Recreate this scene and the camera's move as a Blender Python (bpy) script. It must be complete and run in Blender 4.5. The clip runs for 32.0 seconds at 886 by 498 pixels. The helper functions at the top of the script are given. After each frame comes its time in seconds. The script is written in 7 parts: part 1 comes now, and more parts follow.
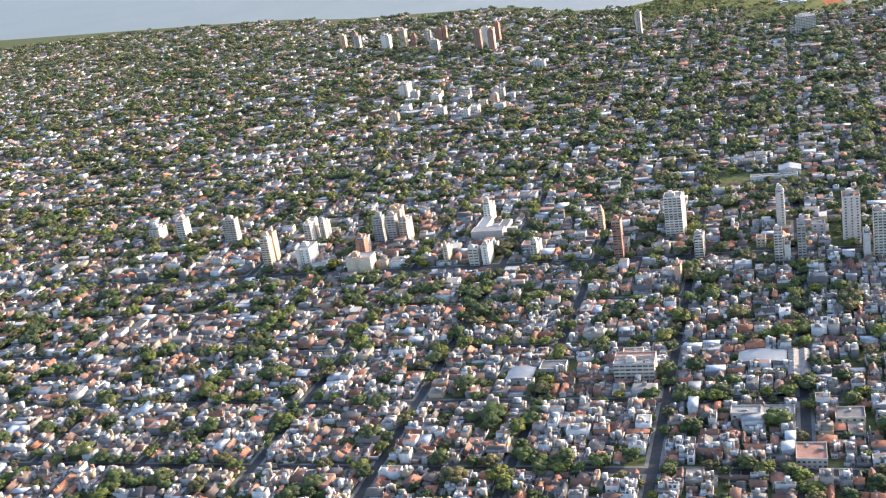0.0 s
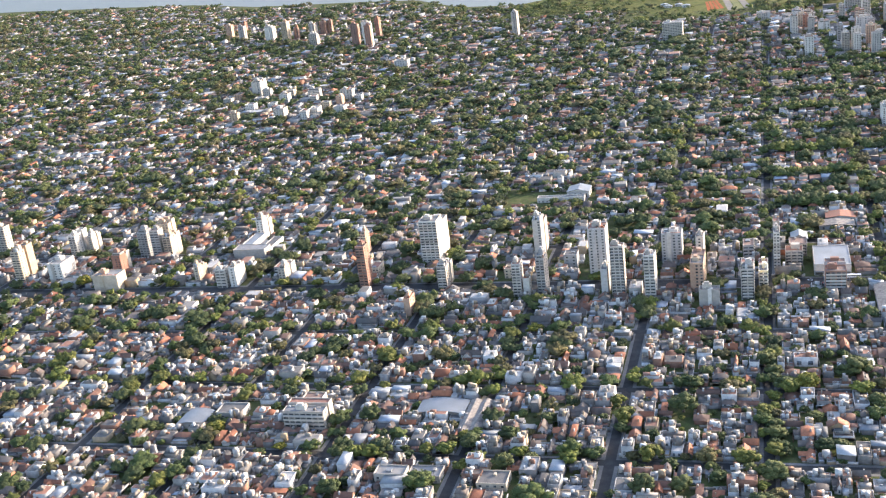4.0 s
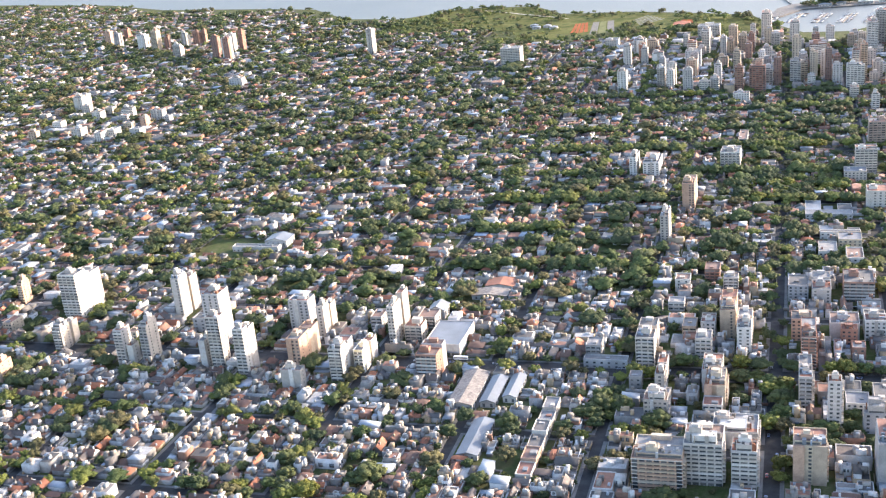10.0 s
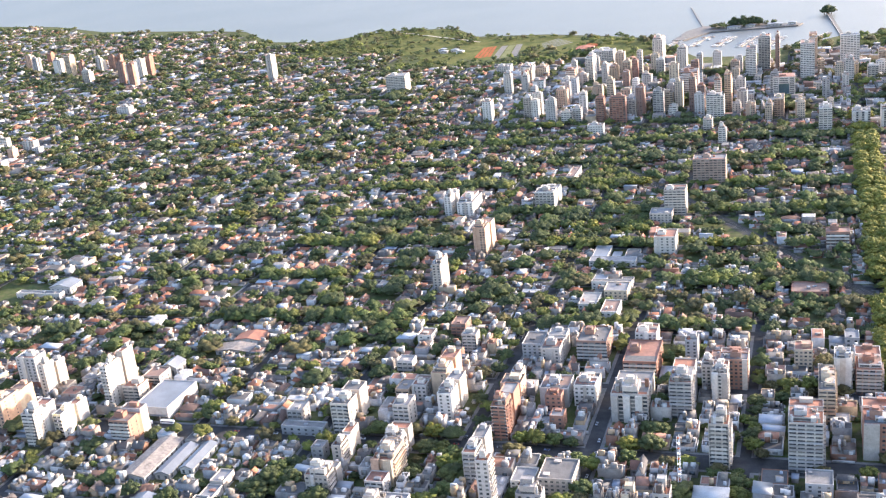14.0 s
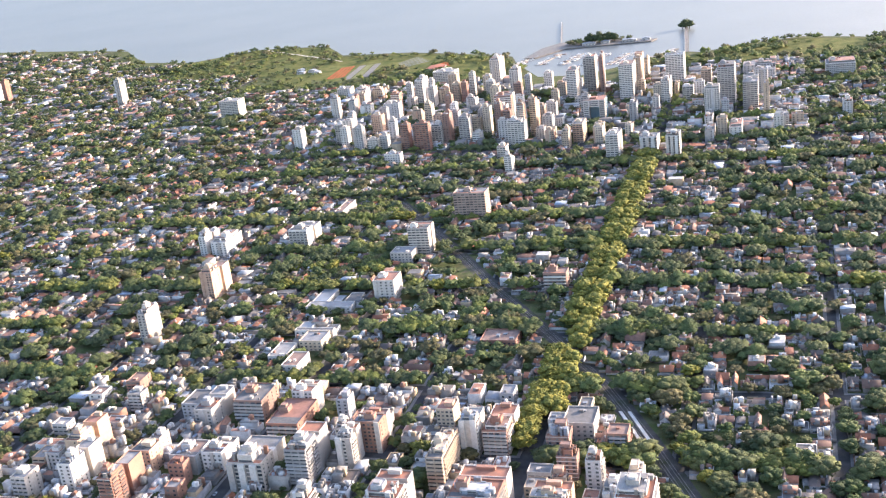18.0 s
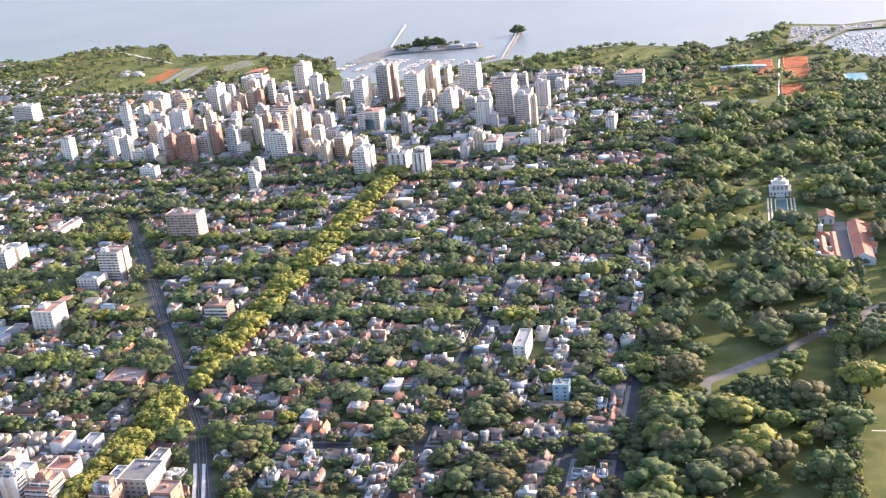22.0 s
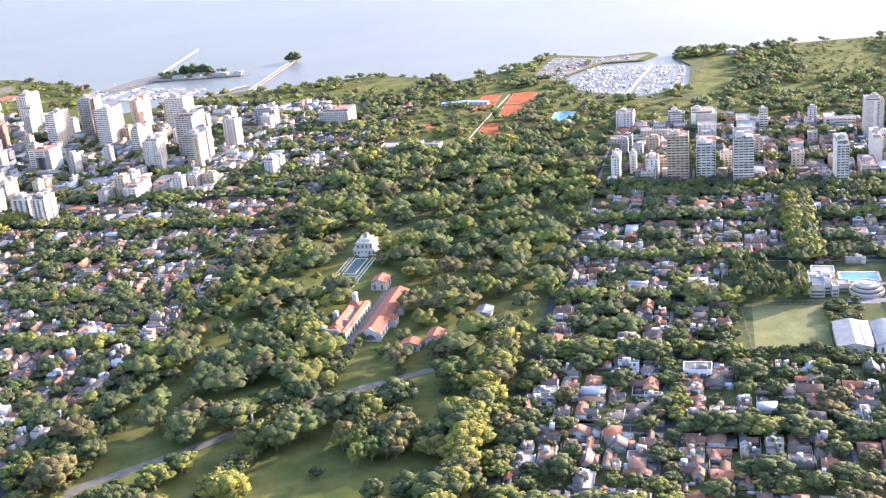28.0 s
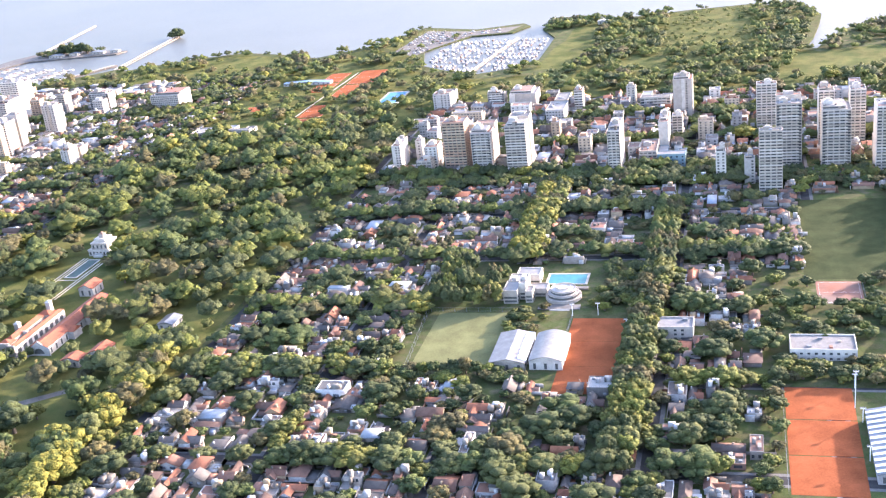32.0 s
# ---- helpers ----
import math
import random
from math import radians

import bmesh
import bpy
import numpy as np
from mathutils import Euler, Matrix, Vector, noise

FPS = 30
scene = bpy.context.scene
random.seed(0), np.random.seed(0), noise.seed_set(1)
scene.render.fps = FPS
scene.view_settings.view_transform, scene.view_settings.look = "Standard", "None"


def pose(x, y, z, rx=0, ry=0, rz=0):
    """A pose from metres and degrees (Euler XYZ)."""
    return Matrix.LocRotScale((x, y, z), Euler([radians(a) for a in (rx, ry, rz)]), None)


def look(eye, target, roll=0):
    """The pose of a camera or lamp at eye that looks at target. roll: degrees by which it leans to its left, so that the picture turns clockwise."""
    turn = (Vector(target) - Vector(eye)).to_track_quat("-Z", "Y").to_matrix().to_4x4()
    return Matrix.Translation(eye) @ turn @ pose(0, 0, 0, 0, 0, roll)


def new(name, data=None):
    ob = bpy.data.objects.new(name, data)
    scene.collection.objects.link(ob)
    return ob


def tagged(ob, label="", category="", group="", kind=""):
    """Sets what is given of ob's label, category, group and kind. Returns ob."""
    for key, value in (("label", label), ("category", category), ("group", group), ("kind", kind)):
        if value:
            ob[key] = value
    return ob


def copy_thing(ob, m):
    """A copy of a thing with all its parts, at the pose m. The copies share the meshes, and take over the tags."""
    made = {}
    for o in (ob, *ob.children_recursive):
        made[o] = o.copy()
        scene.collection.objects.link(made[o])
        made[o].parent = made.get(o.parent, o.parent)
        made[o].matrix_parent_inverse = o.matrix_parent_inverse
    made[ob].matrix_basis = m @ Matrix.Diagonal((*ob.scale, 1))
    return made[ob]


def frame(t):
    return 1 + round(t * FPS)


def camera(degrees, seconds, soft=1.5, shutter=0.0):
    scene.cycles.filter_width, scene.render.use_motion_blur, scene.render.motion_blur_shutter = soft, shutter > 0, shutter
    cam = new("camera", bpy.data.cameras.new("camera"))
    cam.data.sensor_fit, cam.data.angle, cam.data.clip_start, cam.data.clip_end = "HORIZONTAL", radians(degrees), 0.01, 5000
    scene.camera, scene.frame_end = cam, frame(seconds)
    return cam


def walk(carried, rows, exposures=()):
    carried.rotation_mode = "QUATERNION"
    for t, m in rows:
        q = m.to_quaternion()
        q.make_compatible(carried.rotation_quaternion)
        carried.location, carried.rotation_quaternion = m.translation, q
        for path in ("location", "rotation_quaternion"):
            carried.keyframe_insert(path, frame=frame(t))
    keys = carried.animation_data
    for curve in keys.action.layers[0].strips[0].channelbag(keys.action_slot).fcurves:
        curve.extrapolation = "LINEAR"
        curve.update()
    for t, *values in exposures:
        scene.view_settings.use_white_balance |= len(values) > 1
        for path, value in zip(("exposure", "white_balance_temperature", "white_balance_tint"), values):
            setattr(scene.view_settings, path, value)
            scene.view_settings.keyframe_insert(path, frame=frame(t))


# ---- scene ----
cam = camera(43.20, 32.0, soft=1.25)
# seconds, x, y, z, yaw, pitch, roll
PATH = [
    (0.0, 0.00, 0.00, 224.50, 15.820, -18.670, 8.749),
    (0.5, 14.41, 9.14, 223.40, 15.061, -18.530, 8.322),
    (1.0, 28.81, 18.30, 222.31, 14.842, -18.438, 8.106),
    (1.5, 43.18, 27.44, 221.21, 14.757, -18.704, 7.714),
    (2.0, 57.52, 36.59, 220.13, 15.122, -18.917, 7.522),
    (2.5, 71.81, 45.75, 219.08, 15.098, -19.137, 7.493),
    (4.5, 127.64, 82.08, 216.12, 15.304, -19.781, 6.723),
    (5.0, 142.31, 90.39, 215.91, 15.687, -20.016, 6.458),
    (5.5, 157.08, 98.55, 215.76, 15.499, -20.136, 6.235),
    (6.0, 171.92, 106.57, 215.68, 15.474, -20.085, 5.819),
    (6.5, 186.80, 114.52, 215.64, 16.269, -20.147, 5.919),
    (7.0, 201.71, 122.49, 215.63, 16.810, -20.152, 5.905),
    (7.5, 216.63, 130.53, 215.63, 16.721, -20.232, 5.957),
    (8.0, 231.57, 138.68, 215.62, 16.539, -20.285, 5.788),
    (8.5, 246.50, 147.01, 215.57, 16.850, -20.448, 5.761),
    (9.0, 261.44, 155.51, 215.48, 16.904, -20.569, 5.667),
    (9.5, 276.40, 164.12, 215.37, 16.940, -20.521, 5.547),
    (10.0, 291.43, 172.76, 215.21, 16.471, -19.709, 5.591),
    (10.5, 306.55, 181.31, 215.04, 16.805, -19.796, 5.561),
    (11.0, 321.76, 189.69, 214.85, 16.728, -19.947, 5.473),
    (11.5, 337.03, 197.86, 214.66, 16.820, -20.074, 5.522),
    (12.0, 352.35, 205.89, 214.49, 17.056, -19.930, 5.630),
    (12.5, 367.69, 213.83, 214.34, 17.224, -19.561, 5.629),
    (13.0, 383.04, 221.74, 214.26, 17.258, -19.337, 5.869),
    (13.5, 398.40, 229.65, 214.23, 17.344, -19.110, 5.983),
    (15.5, 460.68, 261.63, 214.82, 17.204, -19.151, 6.446),
    (16.0, 476.83, 269.55, 214.75, 16.831, -18.604, 6.500),
    (16.5, 493.07, 277.46, 214.63, 16.289, -18.620, 6.387),
    (17.0, 509.42, 285.34, 214.44, 16.129, -18.737, 6.543),
    (17.5, 525.89, 293.17, 214.18, 16.086, -18.880, 6.643),
    (18.0, 542.46, 300.94, 213.87, 16.116, -19.097, 6.802),
    (18.5, 559.12, 308.69, 213.51, 15.123, -18.985, 6.435),
    (19.0, 575.86, 316.47, 213.10, 14.690, -18.657, 6.133),
    (19.5, 592.65, 324.35, 212.63, 14.753, -18.844, 6.224),
    (20.0, 609.48, 332.41, 212.04, 14.736, -18.940, 6.291),
    (20.5, 626.33, 340.69, 211.36, 14.351, -19.169, 6.241),
    (21.0, 643.18, 349.16, 210.62, 14.552, -19.409, 6.260),
    (21.5, 660.03, 357.77, 209.84, 14.031, -19.558, 5.931),
    (22.0, 676.90, 366.44, 209.07, 14.044, -19.810, 5.841),
    (22.5, 693.80, 375.19, 208.31, 13.708, -19.922, 5.971),
    (23.0, 710.70, 384.03, 207.51, 13.625, -20.195, 6.131),
    (23.5, 727.59, 392.96, 206.66, 13.156, -20.416, 5.718),
    (24.0, 744.48, 401.97, 205.75, 13.827, -20.472, 6.037),
    (24.5, 761.34, 411.04, 204.76, 14.131, -20.626, 6.248),
    (25.0, 778.17, 420.12, 203.70, 13.604, -20.200, 5.569),
    (25.5, 794.98, 429.21, 202.57, 13.691, -20.003, 4.895),
    (27.5, 862.20, 465.33, 196.94, 13.103, -19.539, 5.075),
    (28.0, 879.11, 473.87, 195.90, 12.871, -19.317, 5.121),
    (28.5, 896.02, 482.31, 194.91, 12.160, -19.302, 4.912),
    (29.0, 912.94, 490.65, 193.99, 12.766, -19.507, 5.162),
    (29.5, 929.89, 498.87, 193.13, 12.918, -19.884, 5.535),
    (30.0, 946.88, 507.04, 192.32, 12.975, -20.112, 5.344),
    (30.5, 963.93, 515.24, 191.53, 13.359, -20.469, 5.757),
    (31.0, 981.05, 523.46, 190.78, 12.574, -20.686, 5.315),
    (31.5, 998.20, 531.69, 190.08, 13.355, -20.967, 5.901),
    (32.0, 1015.39, 539.89, 189.41, 13.936, -21.205, 6.337),
]
walk(cam, [(t, pose(x, y, z, 90 + pitch, roll, yaw)) for t, x, y, z, yaw, pitch, roll in PATH],
     exposures=[(0.0, 2.22, 5980, 17), (6.0, 2.29, 5980, 17), (13.0, 2.55, 5980, 20), (18.0, 2.52, 5990, 22), (26.0, 2.78, 5930, 25), (32.0, 2.98, 5900, 27)])

# ---- light ----
SUN_AZ, SUN_EL = 43.5, 14.0
world = bpy.data.worlds.new("world")
scene.world = world
world.use_nodes = True
wn = world.node_tree.nodes
sky = wn.new("ShaderNodeTexSky")
sky.sky_type, sky.sun_disc = "NISHITA", False
sky.sun_elevation, sky.sun_rotation = radians(SUN_EL), radians(90 - SUN_AZ)
sky.air_density, sky.dust_density, sky.ozone_density = 1.0, 2.1, 1.0
wn["Background"].inputs["Strength"].default_value = 0.15
world.node_tree.links.new(sky.outputs[0], wn["Background"].inputs["Color"])
sun = new("sun", bpy.data.lights.new("sun", "SUN"))
sun.data.energy, sun.data.angle, sun.data.color = 3.0, radians(0.6), (1.0, 0.85, 0.64)
sdir = Vector((math.cos(radians(SUN_AZ)) * math.cos(radians(SUN_EL)), math.sin(radians(SUN_AZ)) * math.cos(radians(SUN_EL)), math.sin(radians(SUN_EL))))
sun.matrix_world = look(sdir * 900 + Vector((400, 800, 0)), (400, 800, 0))


# ---- materials ----
def mat(name, stops, rough=0.8, scale=0.4, pick="noise", metal=0.0, bump=0.0, bump_scale=3.0, stain=0.25, stain_scale=0.15, spec=0.3, bump_dist=0.3):
    """A surface whose colour runs through stops by noise, by island or by object, with stains and fine relief."""
    m = bpy.data.materials.new(name)
    m.use_nodes = True
    t = m.node_tree
    n, ln = t.nodes, t.links
    b = n["Principled BSDF"]
    geo = n.new("ShaderNodeNewGeometry")
    ramp = n.new("ShaderNodeValToRGB")
    ramp.color_ramp.interpolation = "CONSTANT" if pick in ("island", "object") else "LINEAR"
    els = ramp.color_ramp.elements
    while len(els) < len(stops):
        els.new(1.0)
    for i, col in enumerate(stops):
        els[i].position = i / len(stops) if pick in ("island", "object") else i / max(1, len(stops) - 1)
        els[i].color = (*col, 1)
    if pick == "island":
        ln.new(geo.outputs["Random Per Island"], ramp.inputs[0])
    elif pick == "object":
        inf = n.new("ShaderNodeObjectInfo")
        ln.new(inf.outputs["Random"], ramp.inputs[0])
    else:
        nz = n.new("ShaderNodeTexNoise")
        nz.inputs["Scale"].default_value, nz.inputs["Detail"].default_value = scale, 6.0
        ln.new(geo.outputs["Position"], nz.inputs["Vector"])
        mr = n.new("ShaderNodeMapRange")
        mr.inputs[1].default_value, mr.inputs[2].default_value = 0.3, 0.7
        ln.new(nz.outputs["Fac"], mr.inputs[0])
        ln.new(mr.outputs[0], ramp.inputs[0])
    # stains and grain
    s1 = n.new("ShaderNodeTexNoise")
    s1.inputs["Scale"].default_value, s1.inputs["Detail"].default_value = stain_scale, 5.0
    s2 = n.new("ShaderNodeTexNoise")
    s2.inputs["Scale"].default_value, s2.inputs["Detail"].default_value = bump_scale, 3.0
    ln.new(geo.outputs["Position"], s1.inputs["Vector"])
    ln.new(geo.outputs["Position"], s2.inputs["Vector"])
    add = n.new("ShaderNodeMath")
    add.operation = "ADD"
    ln.new(s1.outputs["Fac"], add.inputs[0])
    ln.new(s2.outputs["Fac"], add.inputs[1])
    mr2 = n.new("ShaderNodeMapRange")
    mr2.inputs[1].default_value, mr2.inputs[2].default_value = 0.7, 1.3
    mr2.inputs[3].default_value, mr2.inputs[4].default_value = 1.0 - stain, 1.0 + stain * 0.5
    ln.new(add.outputs[0], mr2.inputs[0])
    mul = n.new("ShaderNodeVectorMath")
    mul.operation = "SCALE"
    ln.new(ramp.outputs[0], mul.inputs[0])
    ln.new(mr2.outputs[0], mul.inputs["Scale"])
    ln.new(mul.outputs[0], b.inputs["Base Color"])
    b.inputs["Roughness"].default_value, b.inputs["Metallic"].default_value = rough, metal
    b.inputs["Specular IOR Level"].default_value = spec
    if bump:
        bp = n.new("ShaderNodeBump")
        bp.inputs["Strength"].default_value, bp.inputs["Distance"].default_value = bump, bump_dist
        ln.new(s2.outputs["Fac"], bp.inputs["Height"])
        ln.new(bp.outputs[0], b.inputs["Normal"])
    return m


WALL = {
    "white": mat("white_render", [(0.5, 0.454, 0.391), (0.43, 0.386, 0.33), (0.54, 0.497, 0.437), (0.38, 0.333, 0.279), (0.46, 0.4, 0.33), (0.33, 0.294, 0.251), (0.4, 0.372, 0.339)], pick="object", stain=0.25, stain_scale=0.6),
    "cream": mat("cream_render", [(0.43, 0.347, 0.246), (0.46, 0.376, 0.279), (0.37, 0.28, 0.195), (0.4, 0.261, 0.177)], pick="object", stain=0.3, stain_scale=0.5),
    "grey": mat("grey_render", [(0.31, 0.299, 0.288), (0.26, 0.241, 0.223), (0.36, 0.328, 0.288)], pick="object", stain=0.3),
    "brick": mat("brick_face", [(0.25, 0.125, 0.085), (0.28, 0.155, 0.108), (0.23, 0.14, 0.105)], pick="object", stain=0.3, bump=0.3),
    "mocha": mat("brown_grey_render", [(0.28, 0.205, 0.16), (0.31, 0.235, 0.185)], stain=0.3),
    "yellow": mat("ochre_render", [(0.66, 0.5, 0.2)], stain=0.25),
    "glass": mat("blue_glass_wall", [(0.16, 0.24, 0.27), (0.22, 0.3, 0.33)], rough=0.15, stain=0.15, spec=0.6),
}
GLASS = mat("window_glass", [(0.03, 0.036, 0.04), (0.06, 0.066, 0.07), (0.1, 0.1, 0.095), (0.045, 0.048, 0.052), (0.16, 0.15, 0.135)], pick="island", rough=0.12, stain=0.2, spec=0.6)
GLASS_ONE = mat("pane_glass", [(0.03, 0.036, 0.04), (0.06, 0.066, 0.07), (0.1, 0.1, 0.095), (0.045, 0.048, 0.052), (0.16, 0.15, 0.135)], pick="object", rough=0.12, stain=0.2, spec=0.6)
TERRACOTTA = mat("terrace_tiles", [(0.31, 0.13, 0.075), (0.24, 0.115, 0.075)], stain=0.35)
SLAB = mat("roof_membrane", [(0.16, 0.155, 0.147), (0.22, 0.21, 0.195), (0.12, 0.113, 0.105), (0.2, 0.13, 0.1), (0.18, 0.18, 0.18), (0.24, 0.12, 0.085)], pick="object", stain=0.35, stain_scale=0.4)
H_WALL = mat("house_wall", [(0.4, 0.384, 0.352), (0.224, 0.196, 0.16), (0.448, 0.432, 0.408), (0.16, 0.142, 0.12), (0.336, 0.32, 0.292), (0.192, 0.1, 0.064), (0.304, 0.272, 0.228), (0.432, 0.408, 0.376), (0.304, 0.224, 0.136), (0.12, 0.108, 0.096), (0.24, 0.228, 0.216), (0.176, 0.16, 0.144)], pick="island", stain=0.3, stain_scale=0.5)
H_TILE = mat("roof_tile", [(0.22, 0.086, 0.046), (0.145, 0.074, 0.05), (0.115, 0.07, 0.052), (0.1, 0.078, 0.066), (0.29, 0.115, 0.06), (0.085, 0.078, 0.073), (0.155, 0.086, 0.06), (0.12, 0.1, 0.086)], pick="island", stain=0.35, stain_scale=0.6, bump=0.12, bump_scale=5.0)
H_FLAT = mat("flat_roof", [(0.12, 0.112, 0.102), (0.19, 0.176, 0.158), (0.085, 0.08, 0.076), (0.22, 0.115, 0.08), (0.32, 0.31, 0.29), (0.1, 0.097, 0.093), (0.07, 0.066, 0.062), (0.26, 0.13, 0.085), (0.115, 0.092, 0.078)], pick="island", stain=0.35, stain_scale=0.6)
H_METAL = mat("sheet_metal", [(0.2, 0.225, 0.25), (0.3, 0.31, 0.315), (0.15, 0.16, 0.17), (0.24, 0.27, 0.31)], pick="island", rough=0.5, stain=0.35, spec=0.5)
GREY_SHEET = mat("grey_sheet_roof", [(0.17, 0.17, 0.165), (0.22, 0.215, 0.205)], scale=0.3, rough=0.6, stain=0.3, stain_scale=0.4)
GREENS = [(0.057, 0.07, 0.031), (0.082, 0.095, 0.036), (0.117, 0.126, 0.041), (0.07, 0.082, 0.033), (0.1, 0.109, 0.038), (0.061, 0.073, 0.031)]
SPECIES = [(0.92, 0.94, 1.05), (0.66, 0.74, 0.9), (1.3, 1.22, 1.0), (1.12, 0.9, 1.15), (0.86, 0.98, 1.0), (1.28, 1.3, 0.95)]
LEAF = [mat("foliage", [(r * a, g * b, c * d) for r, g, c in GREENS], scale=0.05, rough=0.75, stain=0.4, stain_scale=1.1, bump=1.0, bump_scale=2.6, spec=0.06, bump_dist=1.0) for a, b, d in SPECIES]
LEAF_Y = mat("flowering_foliage", [(0.125, 0.125, 0.03), (0.165, 0.15, 0.031), (0.1, 0.112, 0.03), (0.178, 0.155, 0.032)], scale=0.16, rough=0.75, stain=0.4, stain_scale=0.7, bump=1.0, bump_scale=1.4, spec=0.05, bump_dist=1.0)
BARK = mat("bark", [(0.09, 0.07, 0.05), (0.13, 0.1, 0.08)], bump=0.5)
EARTH = mat("garden_ground", [(0.05, 0.065, 0.022), (0.09, 0.088, 0.042), (0.06, 0.08, 0.026), (0.12, 0.105, 0.065)], scale=0.12, stain=0.4, rough=1.0, spec=0.05)
LAWN = mat("lawn_grass", [(0.052, 0.067, 0.02), (0.077, 0.088, 0.026), (0.115, 0.112, 0.037), (0.063, 0.076, 0.023)], scale=0.06, stain=0.35, stain_scale=0.05, bump=0.3, rough=1.0, spec=0.04)
ASPHALT = mat("asphalt", [(0.04, 0.04, 0.041), (0.06, 0.058, 0.055)], scale=0.3, stain=0.3, rough=0.95, spec=0.1)
PAVE = mat("pavement_slabs", [(0.12, 0.114, 0.106), (0.165, 0.157, 0.145)], scale=0.5, stain=0.3)
GRAVEL = mat("pale_gravel", [(0.38, 0.33, 0.26), (0.46, 0.41, 0.33)], scale=0.3, stain=0.3)
RUST = mat("rusty_sheet_roof", [(0.16, 0.135, 0.115), (0.24, 0.21, 0.18), (0.12, 0.105, 0.095)], scale=0.5, stain=0.5, stain_scale=0.6)
DRIVE = mat("worn_drive", [(0.1, 0.09, 0.078), (0.14, 0.125, 0.106)], scale=0.3, stain=0.35)
CLAY = mat("clay_court", [(0.22, 0.066, 0.026), (0.29, 0.09, 0.036)], scale=0.08, stain=0.3, rough=1.0, spec=0.05)
TURF = mat("synthetic_turf", [(0.125, 0.13, 0.058), (0.155, 0.155, 0.068)], scale=0.06, stain=0.3, rough=1.0, spec=0.05)
POOL = mat("pool_water", [(0.03, 0.17, 0.36), (0.045, 0.21, 0.4)], rough=0.35, stain=0.1, spec=0.15)
WATER = mat("river_water", [(0.088, 0.094, 0.087), (0.106, 0.11, 0.099)], scale=0.004, rough=0.4, stain=0.1, stain_scale=0.01, bump=0.35, bump_scale=0.35, spec=0.1)
BOAT = mat("boat_paint", [(0.5, 0.49, 0.46), (0.62, 0.61, 0.58), (0.3, 0.2, 0.15), (0.56, 0.54, 0.5), (0.16, 0.16, 0.17), (0.42, 0.38, 0.33)], pick="island", stain=0.2)
LINE = mat("worn_line_paint", [(0.38, 0.2, 0.13)], stain=0.4)
WHITE = mat("white_paint", [(0.7, 0.7, 0.69)], stain=0.15)
BLUE = mat("faded_blue_sheet", [(0.12, 0.2, 0.3), (0.17, 0.25, 0.34)], rough=0.6, stain=0.3)
CAR = mat("car_paint", [(0.7, 0.7, 0.7), (0.05, 0.05, 0.06), (0.35, 0.36, 0.38), (0.4, 0.05, 0.04), (0.1, 0.15, 0.3)], pick="object", rough=0.3, stain=0.05, spec=0.5)
TYRE = mat("rubber", [(0.02, 0.02, 0.02)])
STONE = mat("stone", [(0.4, 0.38, 0.34), (0.5, 0.47, 0.42)], stain=0.3)
TIMBER = mat("weathered_timber", [(0.3, 0.24, 0.17), (0.36, 0.3, 0.22)], stain=0.3)

# ---- mesh helpers ----
BOX_F = [(0, 3, 2, 1), (4, 5, 6, 7), (0, 1, 5, 4), (1, 2, 6, 5), (2, 3, 7, 6), (3, 0, 4, 7)]


